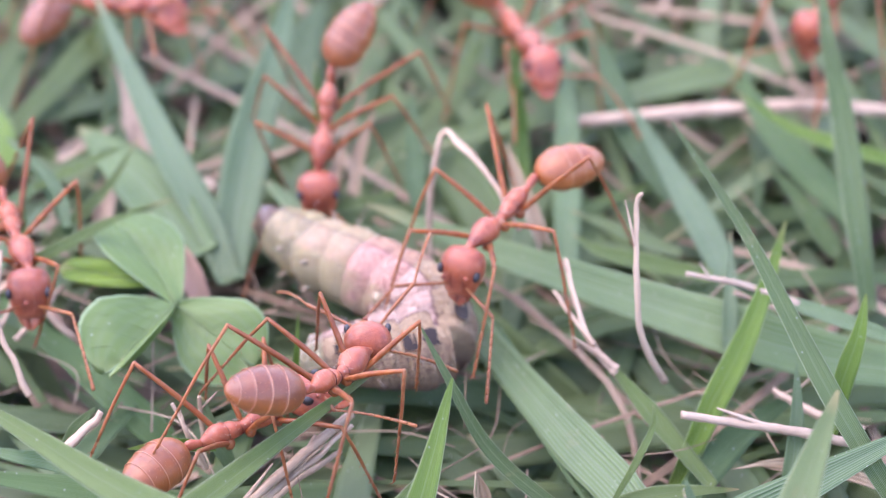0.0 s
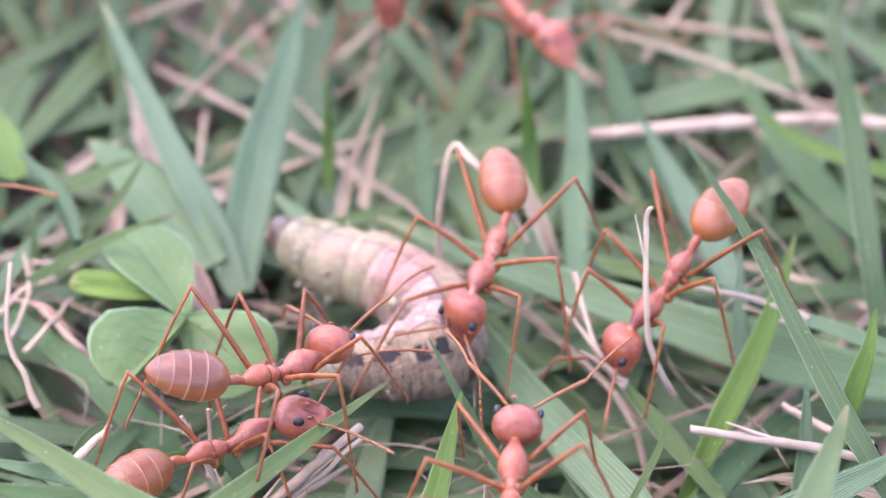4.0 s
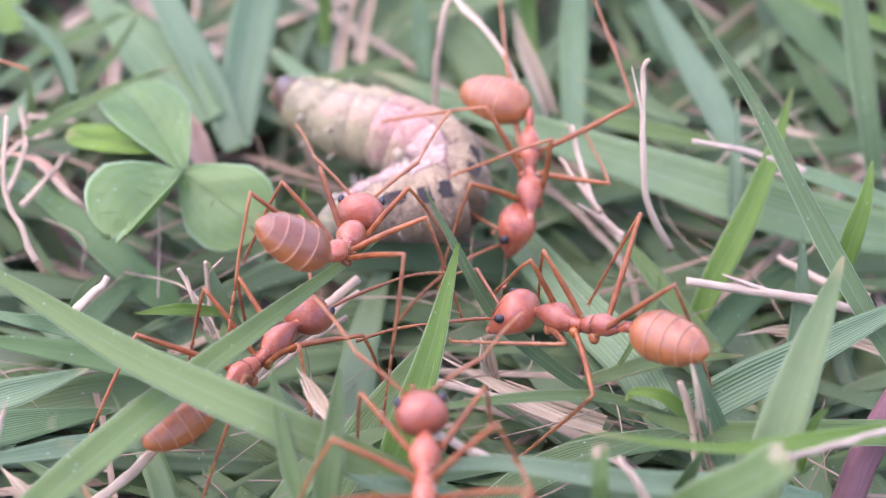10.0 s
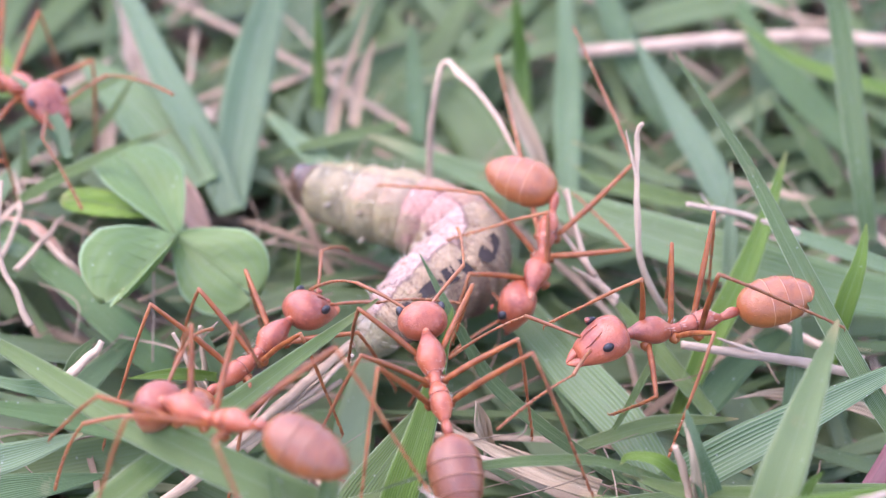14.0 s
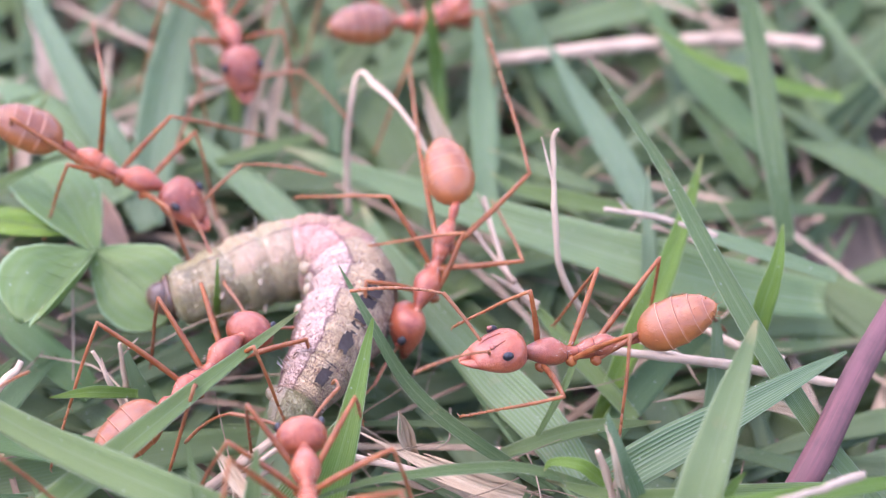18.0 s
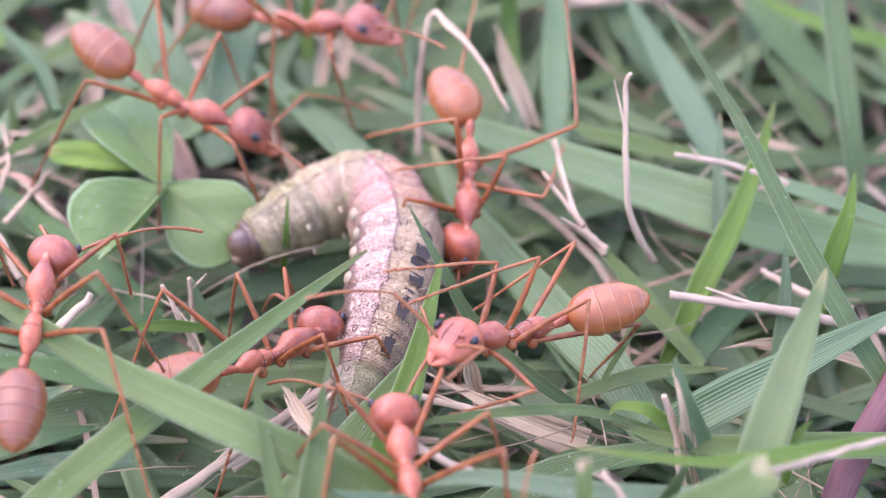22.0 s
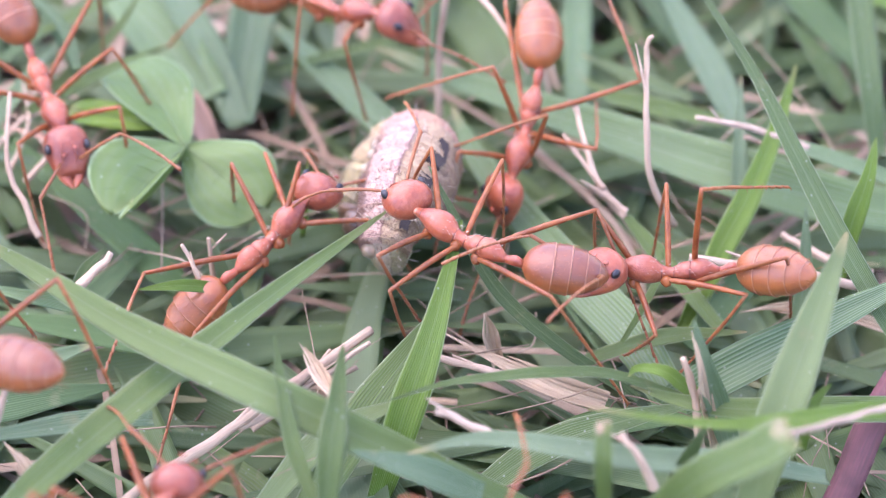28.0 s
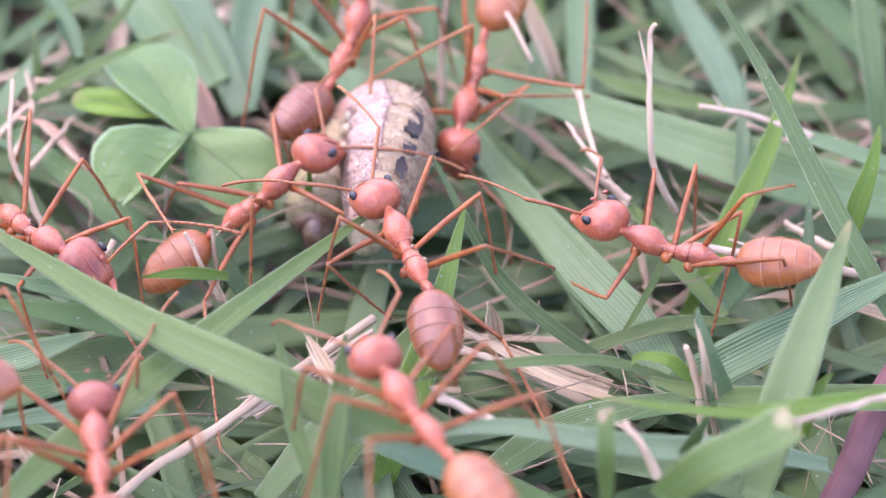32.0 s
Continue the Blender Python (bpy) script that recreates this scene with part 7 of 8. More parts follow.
    walk(ant, [
        (0, at(-27.57, 21.48, 5, 0, 2, -30)), (10, at(-27.57, 21.48, 5, 0, 2, -30)), (11.5, at(-19.49, 14.43, 5, 0, 11, -32)),
        (12, at(-18.15, 12.18, 5, 0, 4, -46)), (13, at(-16.57, 11.77, 5, 0, 1, -47)), (14, at(-15.88, 10.93, 5, 0, -5, -41)),
        (14.5, at(-15.52, 8.66, 5, 0, -4, -35)), (16.5, at(-9.12, 6.99, 5, 0, 21, -10)), (17, at(-8.84, 6.73, 5, 0, 21, -10)),
        (18, at(-8.07, 6.25, 5, 0, 19, -18)), (19, at(-8.49, 6.26, 5, 0, 18, -25)), (20, at(-8.12, 6.46, 5, 0, 20, -24)),
        (21, at(-8.13, 6.31, 5, 0, 19, -23)), (22, at(-8.29, 6.44, 5, 0, 17, -22)), (23, at(-8.5, 6.66, 5, 0, 12, -33)),
        (24, at(-9.02, 5.92, 5, 0, 21, -42)), (24.5, at(-9.99, 6.2, 5, 0, 24, -37)), (26.5, at(-10.24, 6.87, 5, 0, 11, -20)),
        (27, at(-10.84, 6.94, 5, 0, 10, -26)), (27.5, at(-12.94, 8.26, 5, 0, 8, -50)), (28, at(-13.9, 4.64, 5, 0, 18, -66)),
        (29, at(-13.51, 4.32, 5, 0, 5, -70)), (30, at(-14.89, 0.07, 5, 0, -5, -50)), (31, at(-13.7, -3.21, 5, 0, 0, -41)),
        (32, at(-13.68, -3.28, 5, 0, 0, -43))])
    walk(child(ant, "head"), [
        (0, at(1.8, 0, 0.11, -1, 25, 21)), (10, at(1.8, 0, 0.11, -1, 25, 21)), (11.5, at(1.8, 0, 0.11, -2, 19, 10)),
        (12, at(1.8, 0, 0.11, 0, 4, -2)), (13, at(1.8, 0, 0.11, 0, 5, 3)), (14, at(1.8, 0, 0.11, -1, -3, -14)),
        (14.5, at(1.8, 0, 0.11, -1, 1, -9)), (16.5, at(1.8, 0, 0.11, 3, 5, -7)), (17, at(1.8, 0, 0.11, 3, 6, -7)),
        (18, at(1.8, 0, 0.11, 6, -11, -18)), (19, at(1.8, 0, 0.11, -4, -5, 14)), (20, at(1.8, 0, 0.11, 6, -24, -17)),
        (21, at(1.8, 0, 0.11, 1, -13, -2)), (22, at(1.8, 0, 0.11, -5, 0, 16)), (23, at(1.8, 0, 0.11, -1, 3, 6)),
        (24, at(1.8, 0, 0.11, -1, 1, 2)), (24.5, at(1.8, 0, 0.11, -2, 0, 4)), (26.5, at(1.8, 0, 0.11, -3, 7, 13)),
        (27, at(1.8, 0, 0.11, -4, 6, 22)), (27.5, at(1.8, 0, 0.11, -1, 7, 7)), (28, at(1.8, 0, 0.11, 3, -15, -10)),
        (29, at(1.8, 0, 0.11, 0, 29, 0)), (30, at(1.8, 0, 0.11, 0, 2, -5)), (31, at(1.8, 0, 0.11, 0, -10, 1)),
        (32, at(1.8, 0, 0.11, 0, -2, 7))])
    walk(child(ant, "gaster"), [
        (0, at(-2.28, 0, 0.11, 0, 2, 12)), (10, at(-2.28, 0, 0.11, 0, 2, 12)), (11.5, at(-2.28, 0, 0.11, -1, -3, 4)),
        (12, at(-2.28, 0, 0.11, -1, 9, 10)), (13, at(-2.28, 0, 0.11, 0, 13, 9)), (14, at(-2.28, 0, 0.11, 1, 7, 16)),
        (14.5, at(-2.28, 0, 0.11, 1, 4, 12)), (16.5, at(-2.28, 0, 0.11, -2, -3, 6)), (17, at(-2.28, 0, 0.11, -2, -4, 7)),
        (18, at(-2.28, 0, 0.11, -6, 11, 16)), (19, at(-2.28, 0, 0.11, 4, 6, -13)), (20, at(-2.28, 0, 0.11, -7, 24, 16)),
        (21, at(-2.28, 0, 0.11, -1, 13, 2)), (22, at(-2.28, 0, 0.11, 4, 2, -14)), (23, at(-2.28, 0, 0.11, 1, -1, -6)),
        (24, at(-2.28, 0, 0.11, 1, 0, -2)), (24.5, at(-2.28, 0, 0.11, 1, 2, -3)), (26.5, at(-2.28, 0, 0.11, 2, -5, -12)),
        (27, at(-2.28, 0, 0.11, 2, 3, -14)), (27.5, at(-2.28, 0, 0.11, 0, 10, 2)), (28, at(-2.28, 0, 0.11, -3, 15, 9)),
        (29, at(-2.28, 0, 0.11, -1, 14, 15)), (30, at(-2.28, 0, 0.11, 1, 14, 15)), (31, at(-2.28, 0, 0.11, 0, 12, 0)),
        (32, at(-2.28, 0, 0.11, 0, 13, -1))])
    ant = ants["K"]
    walk(ant, [
        (0, at(-14.2, 27.61, 5, 0, 0, -31)), (15, at(-14.2, 27.61, 5, 0, 0, -31)), (17, at(-7.36, 17.67, 5, 0, 21, -60)),
        (18, at(-4.44, 15.74, 5, 0, 15, -70)), (19, at(-4.36, 13.11, 5, 0, -7, -33)), (20, at(-4.29, 13.41, 5, 0, -2, -33)),
        (21, at(-3.97, 12.98, 5, 0, 4, -33)), (22, at(-3.97, 11.29, 5, 0, -12, -24)), (23, at(-4.06, 11.07, 5, 0, 1, -1)),
        (24, at(-4.22, 10.84, 5, 0, -3, -23)), (24.5, at(-4.72, 9.61, 5, 0, -3, -24)), (26.5, at(-4.72, 9.97, 5, 0, -10, -35)),
        (27, at(-4.05, 9.76, 5, 0, -4, -39)), (28, at(-3.5, 9.7, 5, 0, -12, -33)), (29, at(-4.1, 10.06, 5, 0, 4, 0)),
        (29.5, at(-3.25, 10.32, 5, 0, -8, 26)), (30, at(-2.86, 8.61, 5, 0, -28, 27)), (31, at(-2.33, 8.88, 5, 0, -44, 51)),
        (32, at(-3.12, 7.08, 5, 0, -25, 67))])
    walk(child(ant, "head"), [
        (0, at(1.8, 0, 0.11, 0, 19, 27)), (15, at(1.8, 0, 0.11, 0, 19, 27)), (17, at(1.8, 0, 0.11, -5, 10, 11)),
        (18, at(1.8, 0, 0.11, 2, 1, -9)), (19, at(1.8, 0, 0.11, -2, -6, -13)), (20, at(1.8, 0, 0.11, -1, -11, -14)),
        (21, at(1.8, 0, 0.11, 0, 6, 6)), (22, at(1.8, 0, 0.11, 0, -2, 1)), (23, at(1.8, 0, 0.11, -1, 23, 52)),
        (24, at(1.8, 0, 0.11, 1, 17, 18)), (24.5, at(1.8, 0, 0.11, 1, 10, 18)), (26.5, at(1.8, 0, 0.11, 0, 11, -2)),
        (27, at(1.8, 0, 0.11, 0, 15, 6)), (28, at(1.8, 0, 0.11, 4, 18, 18)), (29, at(1.8, 0, 0.11, 1, 7, -9)),
        (29.5, at(1.8, 0, 0.11, -5, -12, -40)), (30, at(1.8, 0, 0.11, 6, -12, 10)), (31, at(1.8, 0, 0.11, 7, -4, 7)),
        (32, at(1.8, 0, 0.11, 10, -18, 18))])
    walk(child(ant, "gaster"), [
        (0, at(-2.28, 0, 0.11, 0, 6, 2)), (15, at(-2.28, 0, 0.11, 0, 6, 2)), (17, at(-2.28, 0, 0.11, 2, 5, -6)),
        (18, at(-2.28, 0, 0.11, -3, 7, 11)), (19, at(-2.28, 0, 0.11, 1, 7, 12)), (20, at(-2.28, 0, 0.11, 0, 12, 12)),
        (21, at(-2.28, 0, 0.11, 0, 0, -2)), (22, at(-2.28, 0, 0.11, 0, 4, -1)), (23, at(-2.28, 0, 0.11, 0, -5, -27)),
        (24, at(-2.28, 0, 0.11, 0, -4, -3)), (24.5, at(-2.28, 0, 0.11, 0, 2, -6)), (26.5, at(-2.28, 0, 0.11, 2, -1, 12)),
        (27, at(-2.28, 0, 0.11, 1, 0, 11)), (28, at(-2.28, 0, 0.11, 2, 2, 8)), (29, at(-2.28, 0, 0.11, -1, -5, 8)),
        (29.5, at(-2.28, 0, 0.11, 3, -2, 25)), (30, at(-2.28, 0, 0.11, -4, 12, -9)), (31, at(-2.28, 0, 0.11, -5, 5, -6)),
        (32, at(-2.28, 0, 0.11, -7, 18, -17))])
    ant = ants["J"]
    walk(ant, [
        (0, at(-3.72, 12.33, 5, 0, 53, -103)), (1, at(-1.44, 17.41, 5, 0, 47, -82)), (2, at(-0.85, 18.8, 5, 0, 40, -75)),
        (2.5, at(-1.7, 19.74, 5, 0, 36, -94)), (4.5, at(-1.75, 29.01, 5, 0, 35, -92)), (6, at(-2.62, 33.08, 5, 0, 31, -92)),
        (32, at(-1.92, 26.57, 5, 0, 25, -92))])
    walk(child(ant, "head"), [
        (0, at(1.8, 0, 0.11, -10, -16, 12)), (1, at(1.8, 0, 0.11, -16, 2, 12)), (2, at(1.8, 0, 0.11, 2, -41, -4)),
        (2.5, at(1.8, 0, 0.11, -1, -1, 1)), (4.5, at(1.8, 0, 0.11, -4, -6, 6)), (6, at(1.8, 0, 0.11, -4, 19, 6)),
        (32, at(1.8, 0, 0.11, -3, 17, 6))])
    walk(child(ant, "gaster"), [
        (0, at(-2.28, 0, 0.11, 27, -4, -25)), (1, at(-2.28, 0, 0.11, 14, -17, -17)), (2, at(-2.28, 0, 0.11, -11, 38, 3)),
        (2.5, at(-2.28, 0, 0.11, 1, 3, -1)), (4.5, at(-2.28, 0, 0.11, 4, 7, -6)), (6, at(-2.28, 0, 0.11, 4, 1, -7)),
        (32, at(-2.28, 0, 0.11, 4, 5, -8))])
    ant = ants["B"]
    walk(ant, [
        (0, at(4.18, 20.67, 3.5, 0, 0, -67)), (1, at(4.35, 20.61, 3.5, 0, -8, -70)), (2, at(4.02, 21.02, 3.5, 0, -8, -68)),
        (4.5, at(4.01, 22.93, 3.5, 0, -8, -63)), (5, at(3.37, 20.67, 3.5, 0, -7, -66)), (7, at(3.4, 29, 3.5, 0, -7, -50)), (11, at(2.4, 34, 3.5, 0, 0, 0)),
        (15, at(2.5, 27, 3.5, 0, 15, 35)), (17, at(3.07, 16.67, 3.5, 0, 20, 41)), (18, at(3.56, 17.29, 3.5, 0, 24, 51)),
        (20, at(0.78, 17.22, 3.5, 0, 25, 42)), (22, at(1.65, 19.42, 3.5, 0, 23, 38)), (32, at(0.71, 20.69, 3.5, 0, 23, 39))])
    walk(child(ant, "head"), [
        (0, at(1.8, 0, 0.11, 0, 1, -15)), (1, at(1.8, 0, 0.11, -1, 8, -6)), (2, at(1.8, 0, 0.11, 1, -4, 6)),
        (4.5, at(1.8, 0, 0.11, 0, 1, 0)), (5, at(1.8, 0, 0.11, 2, 13, 16)), (9, at(1.8, 0, 0.11, 6, -3, -15)),
        (14, at(1.8, 0, 0.11, 3, -11, -15)), (17, at(1.8, 0, 0.11, 7, 5, -19)), (18, at(1.8, 0, 0.11, 3, -5, -8)),
        (20, at(1.8, 0, 0.11, 10, -4, -22)), (22, at(1.8, 0, 0.11, 7, -2, -17)), (32, at(1.8, 0, 0.11, 7, -2, -17))])
    walk(child(ant, "gaster"), [
        (0, at(-2.28, 0, 0.11, 0, 9, 21)), (1, at(-2.28, 0, 0.11, 4, 15, 27)), (2, at(-2.28, 0, 0.11, 1, 28, 8)),
        (4.5, at(-2.28, 0, 0.11, 2, 19, 17)), (5, at(-2.28, 0, 0.11, 0, 28, 4)), (9, at(-2.28, 0, 0.11, 6, -23, -18)),
        (14, at(-2.28, 0, 0.11, 2, -7, -11)), (17, at(-2.28, 0, 0.11, 1, -22, -2)), (18, at(-2.28, 0, 0.11, 10, -8, -26)),
        (20, at(-2.28, 0, 0.11, 5, -16, -12)), (22, at(-2.28, 0, 0.11, 4, -13, -10)), (32, at(-2.28, 0, 0.11, 4, -12, -10))])
    ant = ants["N"]
    walk(ant, [
        (0, at(-14.83, 5.72, 5, 0, 11, -69)), (0.5, at(-17.8, 6.47, 5, 0, 1, -55)), (1, at(-19.97, 8.72, 5, 0, -6, -43)),
        (32, at(-22.99, -0.22, 5, 0, -7, -38))])
    walk(child(ant, "head"), [
        (0, at(1.8, 0, 0.11, 3, 19, -16)), (0.5, at(1.8, 0, 0.11, 0, 0, -14)), (1, at(1.8, 0, 0.11, 0, 3, 3)),
        (32, at(1.8, 0, 0.11, 2, 11, 16))])
    walk(child(ant, "gaster"), [
        (0, at(-2.28, 0, 0.11, -5, 5, 26)), (0.5, at(-2.28, 0, 0.11, 0, 11, 19)), (1, at(-2.28, 0, 0.11, 1, 16, 12)),
        (32, at(-2.28, 0, 0.11, 0, 21, 2))])
    ant = ants["M"]
    walk(ant, [
        (0, at(-12.63, 22.21, 4, 0, 12, 10)), (0.5, at(-12.67, 22.53, 4, 0, 8, 7)), (2, at(-15.93, 24.95, 4, 0, -8, -30)),
        (5, at(-18.73, 29.54, 4, 0, -8, -26)), (32, at(-18.9, 28.18, 4, 0, -8, -27))])
    walk(child(ant, "head"), [
        (0, at(1.8, 0, 0.11, 12, -21, -78)), (0.5, at(1.8, 0, 0.11, 9, -27, -83)), (2, at(1.8, 0, 0.11, 3, 21, 23)),
        (5, at(1.8, 0, 0.11, 4, 16, 27)), (32, at(1.8, 0, 0.11, 4, 15, 27))])
    walk(child(ant, "gaster"), [
        (0, at(-2.28, 0, 0.11, -9, -21, 51)), (0.5, at(-2.28, 0, 0.11, -6, -12, 45)), (2, at(-2.28, 0, 0.11, 2, -1, 12)),
        (5, at(-2.28, 0, 0.11, 1, 8, 5)), (32, at(-2.28, 0, 0.11, 1, 8, 5))])
    walk(segments[0], [
        (0, at(-5.14, 8.74, 2.45, 0, -5, -46)), (1, at(-5.18, 8.52, 2.45, 0, -5, -45)), (2, at(-5.06, 8.7, 2.45, 0, -5, -44)),
        (5, at(-4.91, 8.93, 2.45, 0, -5, -44)), (6, at(-4.75, 8.9, 2.45, 0, -5, -43)), (7, at(-4.78, 9.01, 2.45, 0, -5, -47)),
        (8, at(-4.67, 9.04, 2.45, 0, -5, -44)), (9, at(-4.73, 8.7, 2.46, 0, -5, -43)), (10, at(-4.64, 8.57, 2.45, 0, -6, -43)),
        (11, at(-4.24, 8.31, 2.45, 0, -6, -33)), (12, at(-3.9, 7.47, 2.46, 0, -7, -21)), (13, at(-3.86, 7.66, 2.45, 0, -6, -34)),
        (14, at(-3.67, 7.17, 2.46, 0, -6, -35)), (16.5, at(-2.75, 7.07, 2.47, 0, -7, -32)), (17, at(-3.22, 6.63, 2.46, 0, -6, -32)),
        (18, at(-5.65, 2.3, 2.33, 0, -13, 8)), (19, at(-5.84, 2.48, 2.33, 0, -12, 9)), (20, at(-5.57, 2.32, 2.34, 0, -14, 15)),
        (21, at(-5.48, 2.17, 2.34, 0, -13, 19)), (22, at(-5.35, 2.02, 2.34, 0, -13, 30)), (23, at(-5.47, 2.43, 2.35, 0, -14, 29)),
        (24, at(-4.71, 1.05, 1.84, 0, -23, 58)), (24.5, at(-3.62, 2.6, 1.92, 0, -34, 59)), (26.5, at(-2.49, 3.41, 1.55, 0, -20, 55)),
        (27, at(-1.06, 2.54, 1.56, 0, -23, 64)), (28, at(-2.41, 2.38, 1.56, 0, -24, 65)), (29, at(-3.41, 2.64, 1.54, 0, -17, 74)),
        (30, at(-3.27, 2.42, 1.53, 0, -17, 72)), (31, at(-3.41, 1.29, 1.54, 0, -19, 83)), (32, at(-4.23, 1.23, 1.55, 0, -19, 85))])
    walk(segments[1], [
        (0, at(-4.34, 7.92, 2.54, 0, -5, -45)), (1, at(-4.35, 7.7, 2.56, 0, -5, -43)), (2, at(-4.22, 7.91, 2.55, 0, -5, -42)),
        (5, at(-4.08, 8.13, 2.55, 0, -5, -42)), (6, at(-3.92, 8.13, 2.56, 0, -5, -39)), (7, at(-3.98, 8.18, 2.55, 0, -5, -43)),
        (8, at(-3.82, 8.26, 2.56, 0, -5, -39)), (9, at(-3.87, 7.91, 2.56, 0, -5, -38)), (10, at(-3.86, 7.85, 2.55, 0, -5, -40)),
        (11, at(-3.36, 7.74, 2.56, 0, -5, -31)), (12, at(-2.95, 7.13, 2.57, 0, -6, -15)), (13, at(-3.02, 7.1, 2.55, 0, -5, -31)),
        (14, at(-2.78, 6.57, 2.57, 0, -5, -31)), (16.5, at(-1.74, 6.47, 2.6, 0, -5, -28)), (17, at(-2.22, 6.01, 2.58, 0, -5, -32)),
        (18, at(-4.49, 2.51, 2.58, 0, -10, 15)), (19, at(-4.63, 2.68, 2.58, 0, -9, 10)), (20, at(-4.4, 2.65, 2.6, 0, -9, 17)),
        (21, at(-4.33, 2.6, 2.6, 0, -9, 23)), (22, at(-4.26, 2.66, 2.6, 0, -9, 32)), (23, at(-4.37, 2.96, 2.62, 0, -9, 20)),
        (24, at(-4.05, 1.93, 2.3, 0, -23, 47)), (24.5, at(-2.99, 3.27, 2.36, 0, -23, 41)), (26.5, at(-1.97, 4, 1.89, 0, -26, 41)),
        (27, at(-0.69, 3.19, 1.91, 0, -26, 55)), (28, at(-2.04, 2.99, 1.88, 0, -25, 53)), (29, at(-3.08, 3.43, 1.85, 0, -24, 58)),
        (30, at(-2.98, 3.18, 1.83, 0, -25, 65)), (31, at(-3.23, 2.09, 1.86, 0, -23, 70)), (32, at(-4.01, 2.04, 1.87, 0, -23, 62))])
    walk(segments[2], [
        (0, at(-3.5, 7.15, 2.62, 0, -3, -38)), (1, at(-3.44, 6.98, 2.64, 0, -4, -33)), (2, at(-3.29, 7.22, 2.63, 0, -4, -29)),
        (5, at(-3.15, 7.47, 2.63, 0, -4, -27)), (6, at(-2.95, 7.57, 2.64, 0, -4, -20)), (7, at(-3.03, 7.56, 2.64, 0, -4, -20)),
        (8, at(-2.83, 7.71, 2.65, 0, -4, -18)), (9, at(-2.84, 7.37, 2.65, 0, -4, -18)), (10, at(-2.99, 7.26, 2.63, 0, -4, -27)),
        (11, at(-2.42, 7.28, 2.64, 0, -4, -21)), (12, at(-1.94, 7.02, 2.65, 0, -4, 1)), (13, at(-2.1, 6.68, 2.63, 0, -4, -18)),
        (14, at(-1.8, 6.11, 2.65, 0, -4, -20)), (16.5, at(-0.68, 5.96, 2.68, 0, -3, -25)), (17, at(-1.22, 5.41, 2.66, 0, -3, -31)),
        (18, at(-3.39, 2.93, 2.73, 0, -5, 24)), (19, at(-3.42, 2.93, 2.72, 0, -5, 12)), (20, at(-3.22, 3.03, 2.74, 0, -5, 17)),
        (21, at(-3.21, 3.17, 2.74, 0, -5, 27)), (22, at(-3.21, 3.4, 2.75, 0, -5, 33)), (23, at(-3.16, 3.28, 2.77, 0, -5, 9)),
        (24, at(-3.21, 2.66, 2.73, 0, -17, 31)), (24.5, at(-2.14, 3.68, 2.72, 0, -14, 7)), (26.5, at(-1.36, 4.42, 2.31, 0, -40, 26)),
        (27, at(-0.27, 3.78, 2.29, 0, -37, 58)), (28, at(-1.58, 3.53, 2.21, 0, -27, 44)), (29, at(-2.56, 4.06, 2.26, 0, -27, 40)),
        (30, at(-2.6, 3.84, 2.24, 0, -30, 47)), (31, at(-2.9, 2.82, 2.21, 0, -25, 60)), (32, at(-3.54, 2.73, 2.23, 0, -23, 53))])
    walk(segments[3], [
        (0, at(-2.57, 6.48, 2.68, 0, -2, -35)), (1, at(-2.46, 6.37, 2.69, 0, -2, -33)), (2, at(-2.26, 6.7, 2.69, 0, -2, -30)),
        (5, at(-2.09, 7.02, 2.69, 0, -2, -26)), (6, at(-1.88, 7.2, 2.7, 0, -1, -25)), (7, at(-1.93, 7.21, 2.7, 0, -1, -25)),
        (8, at(-1.74, 7.33, 2.7, 0, -1, -28)), (9, at(-1.74, 6.97, 2.7, 0, -1, -30)), (10, at(-2.02, 6.84, 2.69, 0, -2, -25)),
        (11, at(-1.44, 6.92, 2.69, 0, -2, -23)), (12, at(-0.92, 6.98, 2.7, 0, -1, -11)), (13, at(-1.13, 6.41, 2.69, 0, -2, -17)),
        (14, at(-0.78, 5.73, 2.7, 0, -1, -26)), (16.5, at(0.35, 5.41, 2.7, 0, 1, -30)), (17, at(-0.22, 4.79, 2.7, 0, 0, -33)),
        (18, at(-2.26, 3.33, 2.82, 0, -4, 16)), (19, at(-2.19, 3.14, 2.82, 0, -4, 9)), (20, at(-2.01, 3.33, 2.84, 0, -3, 13)),
        (21, at(-2.03, 3.6, 2.83, 0, -4, 15)), (22, at(-2.02, 3.84, 2.85, 0, -4, 7)), (23, at(-1.92, 3.45, 2.86, 0, -3, 2)),
        (24, at(-2.12, 3.1, 2.88, 0, -1, 11)), (24.5, at(-1.31, 3.27, 2.93, 0, -10, -61)), (26.5, at(-1.05, 4.28, 2.97, 0, -37, -97)),
        (27, at(-0.27, 4.03, 2.95, 0, -52, -129)), (28, at(-1.01, 3.86, 2.62, 0, -35, 10)), (29, at(-1.82, 4.46, 2.63, 0, -22, 20)),
        (30, at(-1.94, 4.25, 2.62, 0, -21, 22)), (31, at(-2.4, 3.44, 2.57, 0, -22, 44)), (32, at(-3.04, 3.42, 2.55, 0, -17, 55))])
